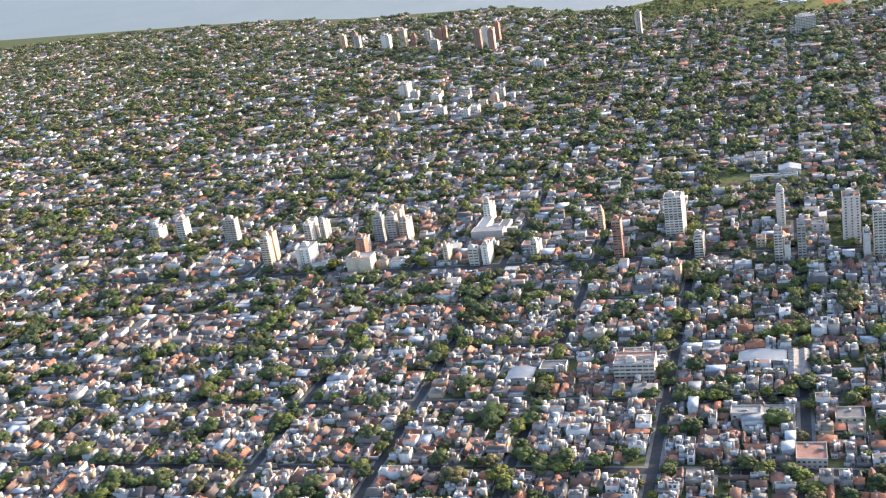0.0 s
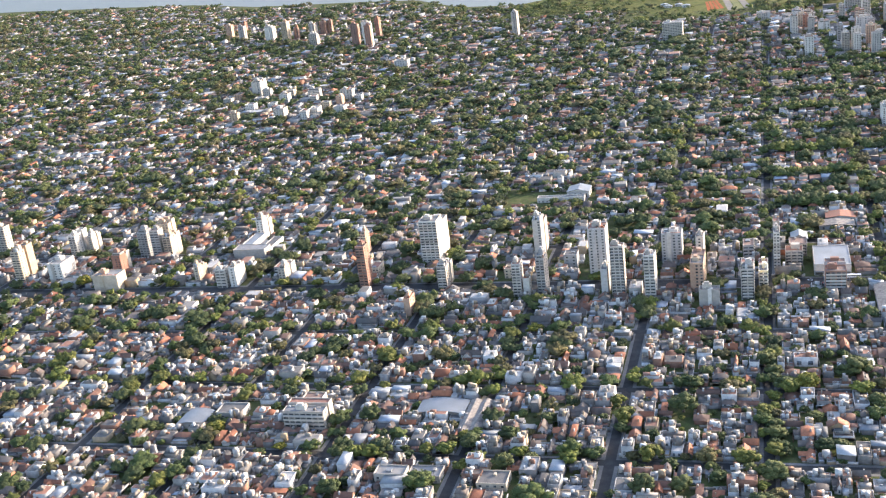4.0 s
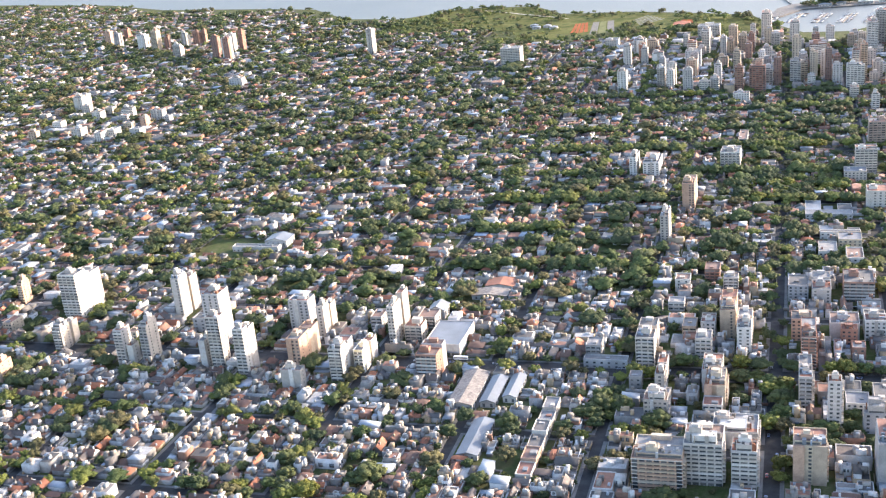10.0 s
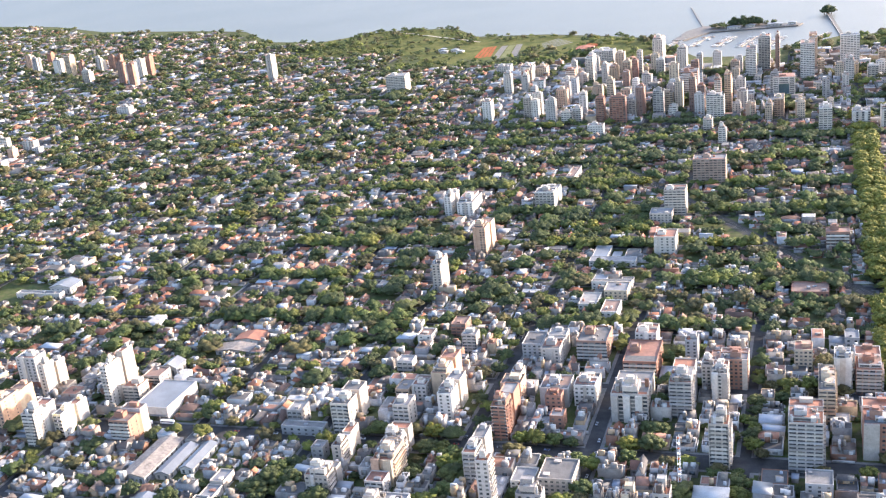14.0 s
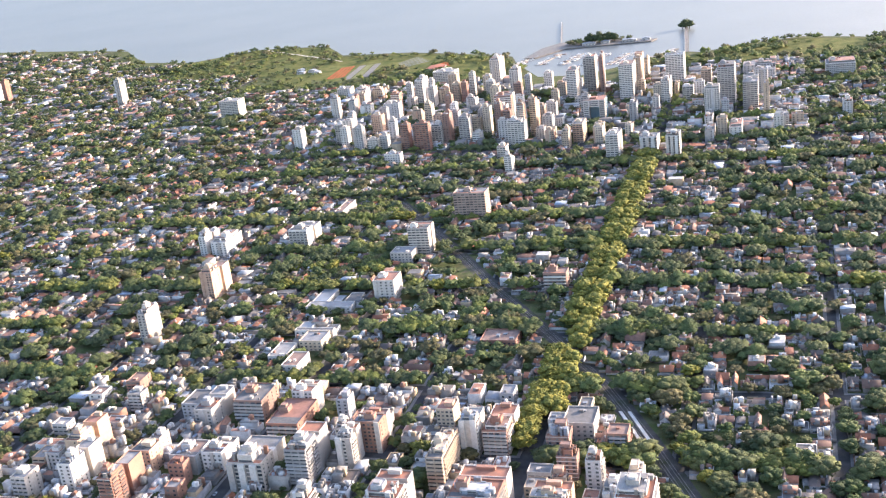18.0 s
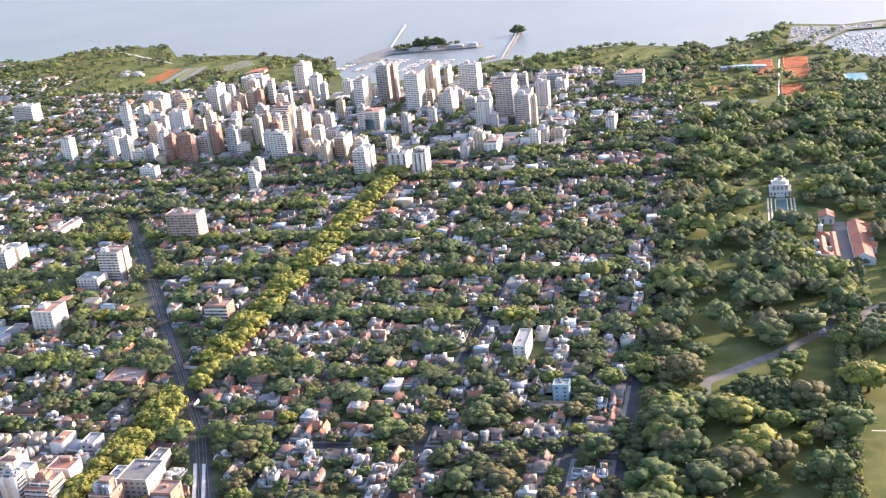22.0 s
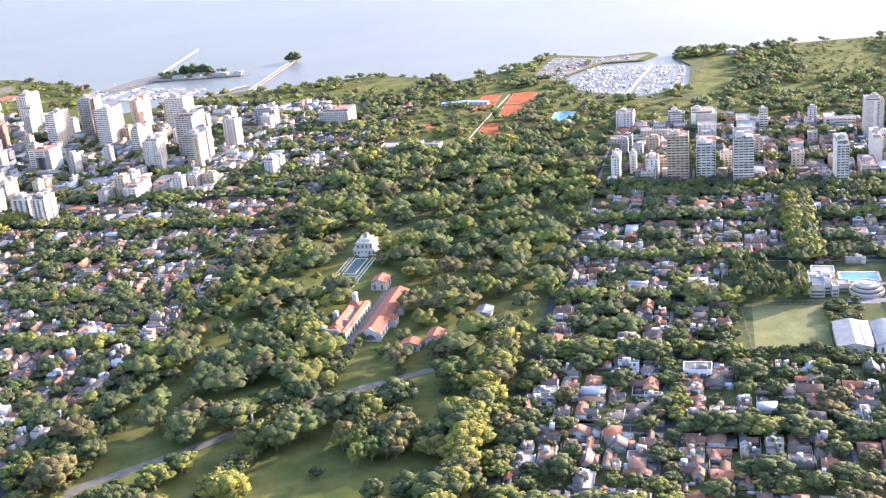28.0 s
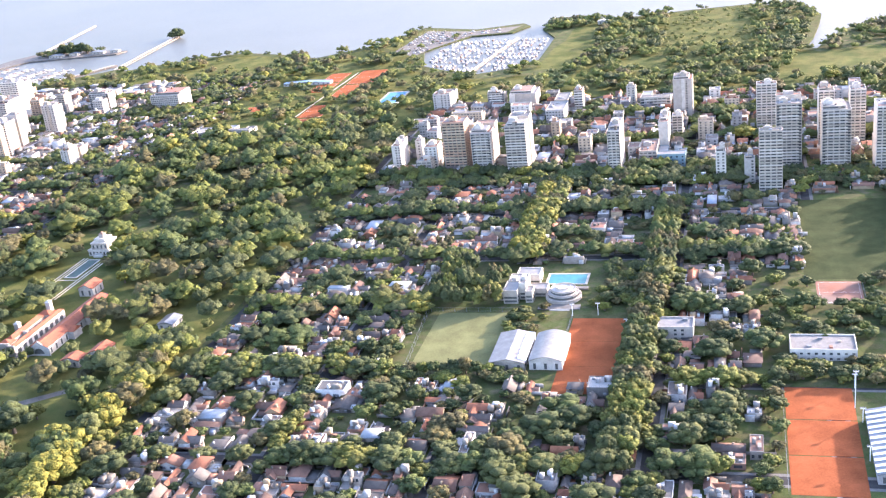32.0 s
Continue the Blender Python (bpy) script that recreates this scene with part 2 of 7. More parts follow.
class Shape:
    """Collects vertices and faces of one mesh."""

    def __init__(self):
        self.v, self.f, self.m = [], [], []

    def box(self, x0, y0, z0, x1, y1, z1, m=0):
        o = len(self.v)
        self.v += [(x0, y0, z0), (x1, y0, z0), (x1, y1, z0), (x0, y1, z0), (x0, y0, z1), (x1, y0, z1), (x1, y1, z1), (x0, y1, z1)]
        self.f += [tuple(o + i for i in q) for q in BOX_F]
        self.m += [m] * 6
        return self

    def poly(self, pts, m=0):
        o = len(self.v)
        self.v += pts
        self.f.append(tuple(range(o, o + len(pts))))
        self.m.append(m)
        return self

    def solid(self, pts, faces, m=0):
        o = len(self.v)
        self.v += pts
        self.f += [tuple(o + i for i in q) for q in faces]
        self.m += [m] * len(faces)
        return self

    def parapet(self, x0, y0, x1, y1, z, hgt, th, m=0):
        return self.rim(x0, y0, x1, y1, z, z + hgt, th, m)

    def pane(self, x0, y0, z0, x1, y1, z1, m=0, full=True):
        """A window pane a little proud of its wall: a thin block, or its face alone where it is seen from far."""
        if full:
            return self.box(x0, y0, z0, x1, y1, z1, m)
        if x1 - x0 > y1 - y0:
            return self.poly([(x0, y0, z0), (x1, y0, z0), (x1, y0, z1), (x0, y0, z1)], m)
        return self.poly([(x1, y0, z0), (x1, y1, z0), (x1, y1, z1), (x1, y0, z1)], m)

    def tub(self, x0, y0, z0, x1, y1, z1, th, deep, m=0):
        """A closed block whose top is sunk inside a rim: one connected piece."""
        a, b, c, d, e = x0 + th, y0 + th, x1 - th, y1 - th, z1 - deep
        pts = [(x0, y0, z0), (x1, y0, z0), (x1, y1, z0), (x0, y1, z0), (x0, y0, z1), (x1, y0, z1), (x1, y1, z1), (x0, y1, z1),
               (a, b, z1), (c, b, z1), (c, d, z1), (a, d, z1), (a, b, e), (c, b, e), (c, d, e), (a, d, e)]
        fc = [(0, 3, 2, 1), (0, 1, 5, 4), (1, 2, 6, 5), (2, 3, 7, 6), (3, 0, 4, 7), (4, 5, 9, 8), (5, 6, 10, 9), (6, 7, 11, 10), (7, 4, 8, 11),
              (8, 9, 13, 12), (9, 10, 14, 13), (10, 11, 15, 14), (11, 8, 12, 15), (12, 13, 14, 15)]
        return self.solid(pts, fc, m)

    def rim(self, x0, y0, x1, y1, z0, z1, th, m=0):
        """A closed rectangular frame, one connected piece."""
        o = [(x0, y0), (x1, y0), (x1, y1), (x0, y1), (x0 + th, y0 + th), (x1 - th, y0 + th), (x1 - th, y1 - th), (x0 + th, y1 - th)]
        pts = [(q[0], q[1], z) for z in (z0, z1) for q in o]
        fc = []
        for i in range(4):
            j = (i + 1) % 4
            fc += [(i, j, 8 + j, 8 + i), (4 + j, 4 + i, 12 + i, 12 + j), (8 + i, 8 + j, 12 + j, 12 + i), (j, i, 4 + i, 4 + j)]
        return self.solid(pts, fc, m)

    def mesh(self, name, *mats):
        me = bpy.data.meshes.new(name)
        me.from_pydata(self.v, [], self.f)
        for q in mats:
            me.materials.append(q)
        if len(mats) > 1:
            me.polygons.foreach_set("material_index", self.m)
        me.update()
        return me


def part(name, me, parent, m=None, label=""):
    ob = new(name, me)
    ob.parent = parent
    if m is not None:
        ob.matrix_basis = m
    if label:
        tagged(ob, label)
    return ob


def thing(name, x, y, z, label, category, group="", turn=0.0):
    ob = new(name)
    ob.empty_display_size = 0.5
    ob.matrix_basis = pose(x, y, z, 0, 0, turn)
    return tagged(ob, label, category, group)


def sheet(name, pts, z, material, label="", kind="structure", thick=0.0):
    """A flat piece of ground with a bevelled-down edge."""
    bm = bmesh.new()
    vs = [bm.verts.new((x, y, z)) for x, y in pts]
    fc = bm.faces.new(vs)
    fc.normal_update()
    if thick:
        r = bmesh.ops.extrude_face_region(bm, geom=[fc])
        for v in r["geom"]:
            if isinstance(v, bmesh.types.BMVert):
                v.co.z -= thick
    bm.normal_update()
    bmesh.ops.triangulate(bm, faces=bm.faces[:], ngon_method="EAR_CLIP")
    bmesh.ops.recalc_face_normals(bm, faces=bm.faces[:])
    me = bpy.data.meshes.new(name)
    bm.to_mesh(me)
    bm.free()
    me.materials.append(material)
    ob = new(name, me)
    if not thick and me.polygons[0].normal.z < 0:
        me.flip_normals()
    return tagged(ob, label, "", "", kind)


def rect(x0, y0, x1, y1):
    return [(x0, y0), (x1, y0), (x1, y1), (x0, y1)]


def open_below(s):
    """The same shape without the faces that lie on the ground or on the part beneath."""
    o = Shape()
    o.v = s.v
    for f, m in zip(s.f, s.m):
        a, b, c = (Vector(s.v[i]) for i in f[:3])
        n = (b - a).cross(c - a)
        if not (n.z < 0 and abs(n.z) > 0.99 * n.length):
            o.f.append(f)
            o.m.append(m)
    return o


def strew(name, template, rows, mats, label, category=""):
    """One joined mesh of many scaled and turned copies of a template; rows: x, y, z, sx, sy, sz, angle."""
    if not len(rows):
        return None
    rows = np.asarray(rows, float)
    v = np.asarray(template.v, float)
    ca, sa = np.cos(rows[:, 6])[:, None], np.sin(rows[:, 6])[:, None]
    px, py, pz = v[None, :, 0] * rows[:, 3, None], v[None, :, 1] * rows[:, 4, None], v[None, :, 2] * rows[:, 5, None]
    co = np.stack([px * ca - py * sa + rows[:, 0, None], px * sa + py * ca + rows[:, 1, None], pz + rows[:, 2, None]], 2).reshape(-1, 3)
    sizes = np.array([len(q) for q in template.f])
    flat = np.array([i for q in template.f for i in q])
    n, nv = len(rows), len(v)
    loops = (flat[None, :] + (np.arange(n) * nv)[:, None]).ravel()
    totals = np.tile(sizes, n)
    me = bpy.data.meshes.new(name)
    me.vertices.add(n * nv)
    me.vertices.foreach_set("co", co.astype(np.float32).ravel())
    me.loops.add(len(loops))
    me.loops.foreach_set("vertex_index", loops.astype(np.int32))
    me.polygons.add(len(totals))
    me.polygons.foreach_set("loop_start", np.concatenate([[0], np.cumsum(totals)[:-1]]).astype(np.int32))
    for q in mats:
        me.materials.append(q)
    if len(mats) > 1:
        me.polygons.foreach_set("material_index", np.tile(np.array(template.m, np.int32), n))
    me.update(calc_edges=True)
    return tagged(new(name, me), label, category, "", "stuff")


# ---- templates ----
def house_flat(level=2):
    s = Shape()
    if level:
        s.tub(-0.5, -0.5, 0, 0.5, 0.5, 1.0, 0.035, 0.08, 0)
        s.poly([(-0.465, -0.465, 0.935), (0.465, -0.465, 0.935), (0.465, 0.465, 0.935), (-0.465, 0.465, 0.935)], 2)
        s.box(0.1, 0.05, 0.9, 0.36, 0.34, 1.22, 0)
        s.box(-0.36, 0.18, 0.9, -0.24, 0.3, 1.1, 4)
    else:
        s.box(-0.5, -0.5, 0, 0.5, 0.5, 0.96, 0)
        s.poly([(-0.45, -0.45, 0.975), (0.45, -0.45, 0.975), (0.45, 0.45, 0.975), (-0.45, 0.45, 0.975)], 2)
    if level:
        for a in (-0.28, 0.2):
            s.pane(a - 0.1, -0.512, 0.2, a + 0.1, -0.498, 0.6, 3, level > 1)
            s.pane(0.498, a - 0.1, 0.25, 0.512, a + 0.1, 0.6, 3, level > 1)
    return s


def house_step(level=2):
    s = Shape()
    if level:
        s.tub(-0.5, -0.5, 0, 0.5, 0.5, 0.57, 0.035, 0.07, 0)
    else:
        s.box(-0.5, -0.5, 0, 0.5, 0.5, 0.5, 0)
    s.poly([(-0.45, -0.45, 0.51), (0.45, -0.45, 0.51), (0.45, 0.45, 0.51), (-0.45, 0.45, 0.51)], 2)
    s.box(-0.44, 0.0, 0.5, 0.3, 0.44, 0.92, 0)
    s.box(-0.47, -0.03, 0.92, 0.33, 0.47, 0.96, 2)
    s.box(0.34, 0.2, 0.5, 0.44, 0.36, 0.8, 0)
    if level:
        for a in (-0.28, 0.2):
            s.pane(a - 0.1, -0.512, 0.12, a + 0.1, -0.498, 0.36, 3, level > 1)
            s.pane(a - 0.1, -0.012, 0.62, a + 0.06, 0.002, 0.84, 3, level > 1)
        s.pane(0.498, -0.2, 0.12, 0.512, 0.1, 0.34, 3, level > 1)
    return s


def house_hip(level=2):
    s = Shape()
    s.box(-0.46, -0.12, 0, 0.46, 0.46, 0.64, 0)
    s.solid([(-0.51, -0.17, 0.62), (0.51, -0.17, 0.62), (0.51, 0.51, 0.62), (-0.51, 0.51, 0.62), (-0.2, 0.17, 1.0), (0.2, 0.17, 1.0)],
            [(0, 1, 5, 4), (1, 2, 5), (2, 3, 4, 5), (3, 0, 4), (3, 2, 1, 0)], 1)
    s.box(0.2, 0.28, 0.7, 0.28, 0.36, 1.06, 0)
    s.box(-0.46, -0.5, 0, 0.12, -0.12, 0.4, 0)
    s.box(-0.49, -0.53, 0.4, 0.15, -0.12, 0.44, 2)
    if level:
        for a in (-0.24, 0.26):
            s.pane(a - 0.09, -0.132, 0.46, a + 0.09, -0.118, 0.6, 3, level > 1)
        s.pane(-0.3, -0.512, 0.12, -0.04, -0.498, 0.32, 3, level > 1)
        s.pane(0.458, 0.05, 0.2, 0.472, 0.25, 0.46, 3, level > 1)
    return s


def house_gable(level=2):
    s = Shape()
    c, e0, e1 = -0.13, -0.46, 0.2
    s.solid([(e0, -0.46, 0), (e1, -0.46, 0), (e1, 0.46, 0), (e0, 0.46, 0), (e0, -0.46, 0.6), (e1, -0.46, 0.6), (e1, 0.46, 0.6), (e0, 0.46, 0.6), (c, -0.46, 0.95), (c, 0.46, 0.95)],
            [(0, 1, 5, 8, 4), (1, 2, 6, 5), (2, 3, 7, 9, 6), (3, 0, 4, 7)], 0)
    for e in (-1, 1):
        x = c + e * 0.39
        s.solid([(c, -0.52, 1.0), (c, 0.52, 1.0), (x, 0.52, 0.55), (x, -0.52, 0.55), (c, -0.52, 0.96), (c, 0.52, 0.96), (x, 0.52, 0.51), (x, -0.52, 0.51)],
                [(0, 3, 2, 1), (4, 5, 6, 7), (3, 7, 6, 2), (0, 4, 7, 3), (1, 2, 6, 5)] if e > 0 else [(0, 1, 2, 3), (4, 7, 6, 5), (3, 2, 6, 7), (0, 3, 7, 4), (1, 5, 6, 2)], 1)
    s.box(0.2, -0.16, 0, 0.49, 0.46, 0.46, 0)
    s.box(0.2, -0.19, 0.46, 0.52, 0.49, 0.5, 2)
    s.box(-0.3, 0.1, 0.7, -0.22, 0.18, 1.02, 0)
    if level:
        for a in (-0.28, 0.02):
            s.pane(a - 0.08, -0.472, 0.2, a + 0.08, -0.458, 0.46, 3, level > 1)
        s.pane(0.488, 0.0, 0.14, 0.502, 0.28, 0.36, 3, level > 1)
    return s


def house_shed(level=2):
    s = Shape()
    s.solid([(-0.5, -0.5, 0), (0.5, -0.5, 0), (0.5, 0.5, 0), (-0.5, 0.5, 0), (-0.5, -0.5, 0.8), (0.5, -0.5, 0.8), (0.5, 0.5, 0.92), (-0.5, 0.5, 0.92)], BOX_F, 0)
    s.solid([(-0.53, -0.53, 0.82), (0.53, -0.53, 0.82), (0.53, 0.53, 0.95), (-0.53, 0.53, 0.95), (-0.53, -0.53, 0.87), (0.53, -0.53, 0.87), (0.53, 0.53, 1.0), (-0.53, 0.53, 1.0)], BOX_F, 4)
    return s


def wedge(s, x0, y0, x1, y1, z, h, along_x):
    """A gabled roof: tiled slopes and rendered gable ends."""
    if along_x:
        m = (y0 + y1) / 2
        pts, slopes, ends = [(x0, y0, z), (x1, y0, z), (x1, y1, z), (x0, y1, z), (x0, m, z + h), (x1, m, z + h)], [(0, 1, 5, 4), (2, 3, 4, 5)], [(1, 2, 5), (3, 0, 4)]
    else:
        m = (x0 + x1) / 2
        pts, slopes, ends = [(x0, y0, z), (x1, y0, z), (x1, y1, z), (x0, y1, z), (m, y0, z + h), (m, y1, z + h)], [(1, 2, 5, 4), (3, 0, 4, 5)], [(0, 1, 4), (2, 3, 5)]
    s.solid(pts, slopes, 1)
    s.solid(pts, ends, 0)


def house_patio(level=2):
    """Flat-roofed rooms of three heights round a small yard, with a tank on the roof."""
    s = Shape()
    for x0, y0, x1, y1, h, m in ((-0.5, 0.06, 0.5, 0.5, 0.92, 2), (-0.5, -0.5, 0.02, 0.06, 0.55, 2), (0.2, -0.5, 0.5, -0.1, 0.4, 4)):
        if level:
            s.tub(x0, y0, 0, x1, y1, h, 0.03, 0.06, 0)
        else:
            s.box(x0, y0, 0, x1, y1, h, 0)
        z = h - 0.05 if level else h + 0.012
        s.poly([(x0 + 0.03, y0 + 0.03, z), (x1 - 0.03, y0 + 0.03, z), (x1 - 0.03, y1 - 0.03, z), (x0 + 0.03, y1 - 0.03, z)], m)
    s.box(0.02, -0.5, 0, 0.2, -0.47, 0.25, 0)
    s.box(-0.3, 0.2, 0.85, -0.04, 0.42, 1.18, 0)
    if level:
        s.box(0.2, 0.3, 0.85, 0.3, 0.4, 1.08, 4)
        for a in (-0.34, -0.12):
            s.pane(a - 0.07, -0.512, 0.15, a + 0.07, -0.498, 0.4, 3, level > 1)
            s.pane(a + 0.34, 0.048, 0.55, a + 0.48, 0.062, 0.8, 3, level > 1)
        s.pane(0.498, 0.16, 0.3, 0.512, 0.4, 0.7, 3, level > 1)
    return s


def house_villa(level=2):
    """Crossing tiled gables over rendered walls, with a chimney and a low porch."""
    s = Shape()
    s.box(-0.46, -0.02, 0, 0.46, 0.42, 0.56, 0)
    wedge(s, -0.5, -0.06, 0.5, 0.46, 0.56, 0.42, True)
    s.box(-0.34, -0.46, 0, 0.04, -0.02, 0.5, 0)
    wedge(s, -0.38, -0.49, 0.08, 0.16, 0.5, 0.4, False)
    s.box(0.16, 0.24, 0.66, 0.24, 0.32, 1.08, 0)
    s.box(0.04, -0.3, 0, 0.44, -0.02, 0.3, 0)
    s.box(0.04, -0.33, 0.3, 0.47, -0.02, 0.34, 1)
    if level:
        s.pane(-0.24, -0.472, 0.14, -0.06, -0.458, 0.38, 3, level > 1)
        s.pane(0.458, 0.1, 0.16, 0.472, 0.3, 0.42, 3, level > 1)
        s.pane(0.14, -0.312, 0.08, 0.34, -0.298, 0.24, 3, level > 1)
    return s


def dome(rings):
    """The upper part of a rough lump: rings of five, and a top."""
    v, f = [], []
    for k, (r, z) in enumerate(rings):
        v += [(r * math.cos((i + 0.5 * k) * 1.2566), r * math.sin((i + 0.5 * k) * 1.2566), z) for i in range(5)]
        if k:
            o = 5 * (k - 1)
            for i in range(5):
                j = (i + 1) % 5
                f += [(o + i, o + j, o + 5 + i), (o + j, o + 5 + j, o + 5 + i)]
    v.append((0.0, 0.0, 1.0))
    o = 5 * (len(rings) - 1)
    f += [(o + i, o + (i + 1) % 5, len(v) - 1) for i in range(5)]
    return v, f


LUMP, KNOB = dome(((0.9, -0.62), (0.96, 0.28))), dome(((1.0, -0.35),))


def crown(seed, lobes, leaves, core, src, leaf=0.075):
    """A spreading crown one unit wide and high: a core, a dome of uneven lumps, and loose leaf clumps."""
    rnd = random.Random(seed)
    s = Shape()
    lean, squash = rnd.uniform(0, 6.283), rnd.uniform(0.85, 1.1)
    for k in range(lobes + 1):
        a = k * 2.4 + lean + rnd.uniform(-0.4, 0.4)
        r = 0.0 if k == 0 else 0.4 * math.sqrt((k - 0.3) / lobes) * rnd.uniform(0.85, 1.1)
        q = 0.34 if k == 0 else (0.46 / math.sqrt(lobes) + 0.04) * rnd.uniform(0.8, 1.3)
        cx, cy = r * math.cos(a) * squash, r * math.sin(a) / squash
        cz = 0.5 if k == 0 else 0.44 + 0.36 * (1 - (r / 0.44) ** 2) + rnd.uniform(-0.09, 0.07)
        src_v, src_f = core if k == 0 else src
        tilt = r * 0.9
        pts = []
        for v in src_v:
            j = q * rnd.uniform(0.8, 1.18)
            pts.append((cx + (v[0] + tilt * math.cos(a) * v[2]) * j, cy + (v[1] + tilt * math.sin(a) * v[2]) * j, cz + v[2] * j * 0.8))
        s.solid(pts, src_f, 0)
        for _ in range(leaves):
            th, zz = rnd.uniform(0, 6.283), rnd.uniform(-0.5, 1.0)
            rr = math.sqrt(max(0.0, 1 - zz * zz))
            out = Vector((rr * math.cos(th), rr * math.sin(th), zz))
            g = q * rnd.uniform(0.9, 1.3)
            c = Vector((cx, cy, cz)) + Vector((out.x * g, out.y * g, out.z * g * 0.8))
            nrm = (out + Vector((rnd.uniform(-1, 1), rnd.uniform(-1, 1), rnd.uniform(-0.6, 1))) * 0.8).normalized()
            u = nrm.cross(Vector((rnd.uniform(-1, 1), rnd.uniform(-1, 1), rnd.uniform(-1, 1)))).normalized()
            w = nrm.cross(u)
            z = leaf * rnd.uniform(0.6, 1.3)
            s.poly([tuple(c + u * z * 1.3), tuple(c - u * z * 0.7 + w * z), tuple(c - u * z * 0.8 - w * z * 0.9)], 0)
    return s


def trunk_shape():
    s = Shape()
    n = 6
    ring = lambda r, z, ox=0.0, oy=0.0: [(ox + r * math.cos(i * 6.283 / n), oy + r * math.sin(i * 6.283 / n), z) for i in range(n)]
    side = [(i, (i + 1) % n, n + (i + 1) % n, n + i) for i in range(n)]
    s.solid(ring(0.055, 0.0) + ring(0.035, 0.36), side)
    for k in range(3):
        a = k * 2.1
        s.solid(ring(0.026, 0.33) + ring(0.012, 0.58, 0.2 * math.cos(a), 0.2 * math.sin(a)), side)
    return s


HERO_CROWNS = [crown(80 + k, 22, 18, LUMP, LUMP, 0.036) for k in range(4)]
NEAR_CROWNS = [crown(k, 11, 9, LUMP, LUMP, 0.05) for k in range(6)]
MID_CROWNS = [crown(20 + k, 7, 2, LUMP, KNOB, 0.075) for k in range(6)]
FAR_CROWNS = [crown(40 + k, 4, 1, KNOB, KNOB, 0.11) for k in range(6)]
HOUSES = [house_flat, house_step, house_hip, house_gable, house_shed, house_patio, house_villa]

# ---- land and water ----
SHORE = [(1500, 1400), (1180, 1487), (1120, 1485), (1090, 1464), (1075, 1428), (1066, 1398), (1058, 1404), (1066, 1440), (1073, 1490), (1077, 1530), (1066, 1572), (1020, 1598), (965, 1588), (920, 1574), (886, 1580), (846, 1574), (838, 1545), (856, 1500), (856, 1415), (832, 1385), (808, 1372),
         (760, 1415), (745, 1475), (775, 1530), (812, 1535), (824, 1562), (815, 1577), (773, 1562), (716, 1588), (690, 1518), (644, 1474), (607, 1497), (555, 1520),
         (500, 1500), (455, 1470), (440, 1478), (418, 1455), (398, 1440), (345, 1388), (300, 1394), (262, 1470), (245, 1520), (200, 1550), (100, 1598), (5, 1613),
         (-50, 1697), (-162, 1712), (-200, 1636), (-320, 1675), (-418, 1796), (-520, 1838), (-750, 1908), (-931, 2027), (-1166, 2116), (-1627, 2277)]
sheet("ground", [(-4300, -1500), (4300, -1500), (4300, 500)] + SHORE + [(-4300, 3200)], 0.0, EARTH, thick=3.0)
sheet("water", rect(-4300, 300, 4300, 5200), -1.2, WATER)
sheet("peninsula_ground", [(262, 1502), (275, 1500), (300, 1546), (395, 1558), (400, 1572), (340, 1590), (288, 1588), (272, 1560)], 0.1, DRIVE, thick=2.0)


for edge in ([(440, 1240), (740, 1240), (735, 1455), (690, 1500), (644, 1464), (607, 1487), (555, 1510), (500, 1490), (455, 1460), (440, 1440)],
             [(742, 1200), (868, 1240), (868, 1362), (808, 1358), (755, 1398), (742, 1440)],
             [(868, 1240), (1115, 1250), (1110, 1400), (1068, 1386), (1050, 1402), (1059, 1446), (1067, 1525), (1058, 1564), (1018, 1590), (965, 1580), (920, 1566), (886, 1572), (868, 1570)],
             [(130, 1380), (290, 1380), (255, 1465), (238, 1512), (196, 1542), (98, 1590), (5, 1603), (-45, 1685), (-160, 1700), (-205, 1626), (-240, 1500), (120, 1490)],
             [(742, 1480), (770, 1537), (808, 1540), (818, 1568), (773, 1554), (718, 1578), (695, 1510), (738, 1450)]):
    sheet("riverbank_grass", edge, 0.03, LAWN)


def inside(x, y, pts):
    hit, j = False, len(pts) - 1
    for i in range(len(pts)):
        (xi, yi), (xj, yj) = pts[i], pts[j]
        if (yi > y) != (yj > y) and x < (xj - xi) * (y - yi) / (yj - yi) + xi:
            hit = not hit
        j = i
    return hit


LAND = [(-4300, -1500), (4300, -1500), (4300, 500)] + SHORE + [(-4300, 3200)]


def on_land(x, y, inset=12.0):
    if y < 1360:
        return True
    return all(inside(x + a, y + b, LAND) for a, b in ((inset, 0), (-inset, 0), (0, inset), (0, -inset)))


def in_reach(x, y):
    """The stretch of town that the flight looks over."""
    return 0.883 * y - 0.469 * x > 292 - 0.07 * max(0, x) and x > -400 - 0.753 * (y - 345) and x < 1110 + (y - 822) * 0.11 and y < 2300


# ---- streets ----
XL = [446 + 56 * k if k != -3 else 285 for k in range(-38, 4)] + [634, 805, 862, 919, 985, 1042, 1098]
YL = [600 + 57 * k for k in range(-6, 28)]
PARK = (635, 600, 803, 1112)
WIDE = {600: 5.2, 1113: 5.0, 446: 3.4, 285: 2.8, 334: 2.8}
NO_BUILD = [PARK, (632, 1085, 812, 1215), (885, 880, 972, 990), (1022, 815, 1066, 980), (1040, 945, 1110, 1075), (640, 1205, 800, 1420), (-54, 735, 4, 760)]
footprints = []


RAIL = [(516, 618), (488, 678), (464, 724), (432, 772), (394, 827), (346, 901), (284, 992)]


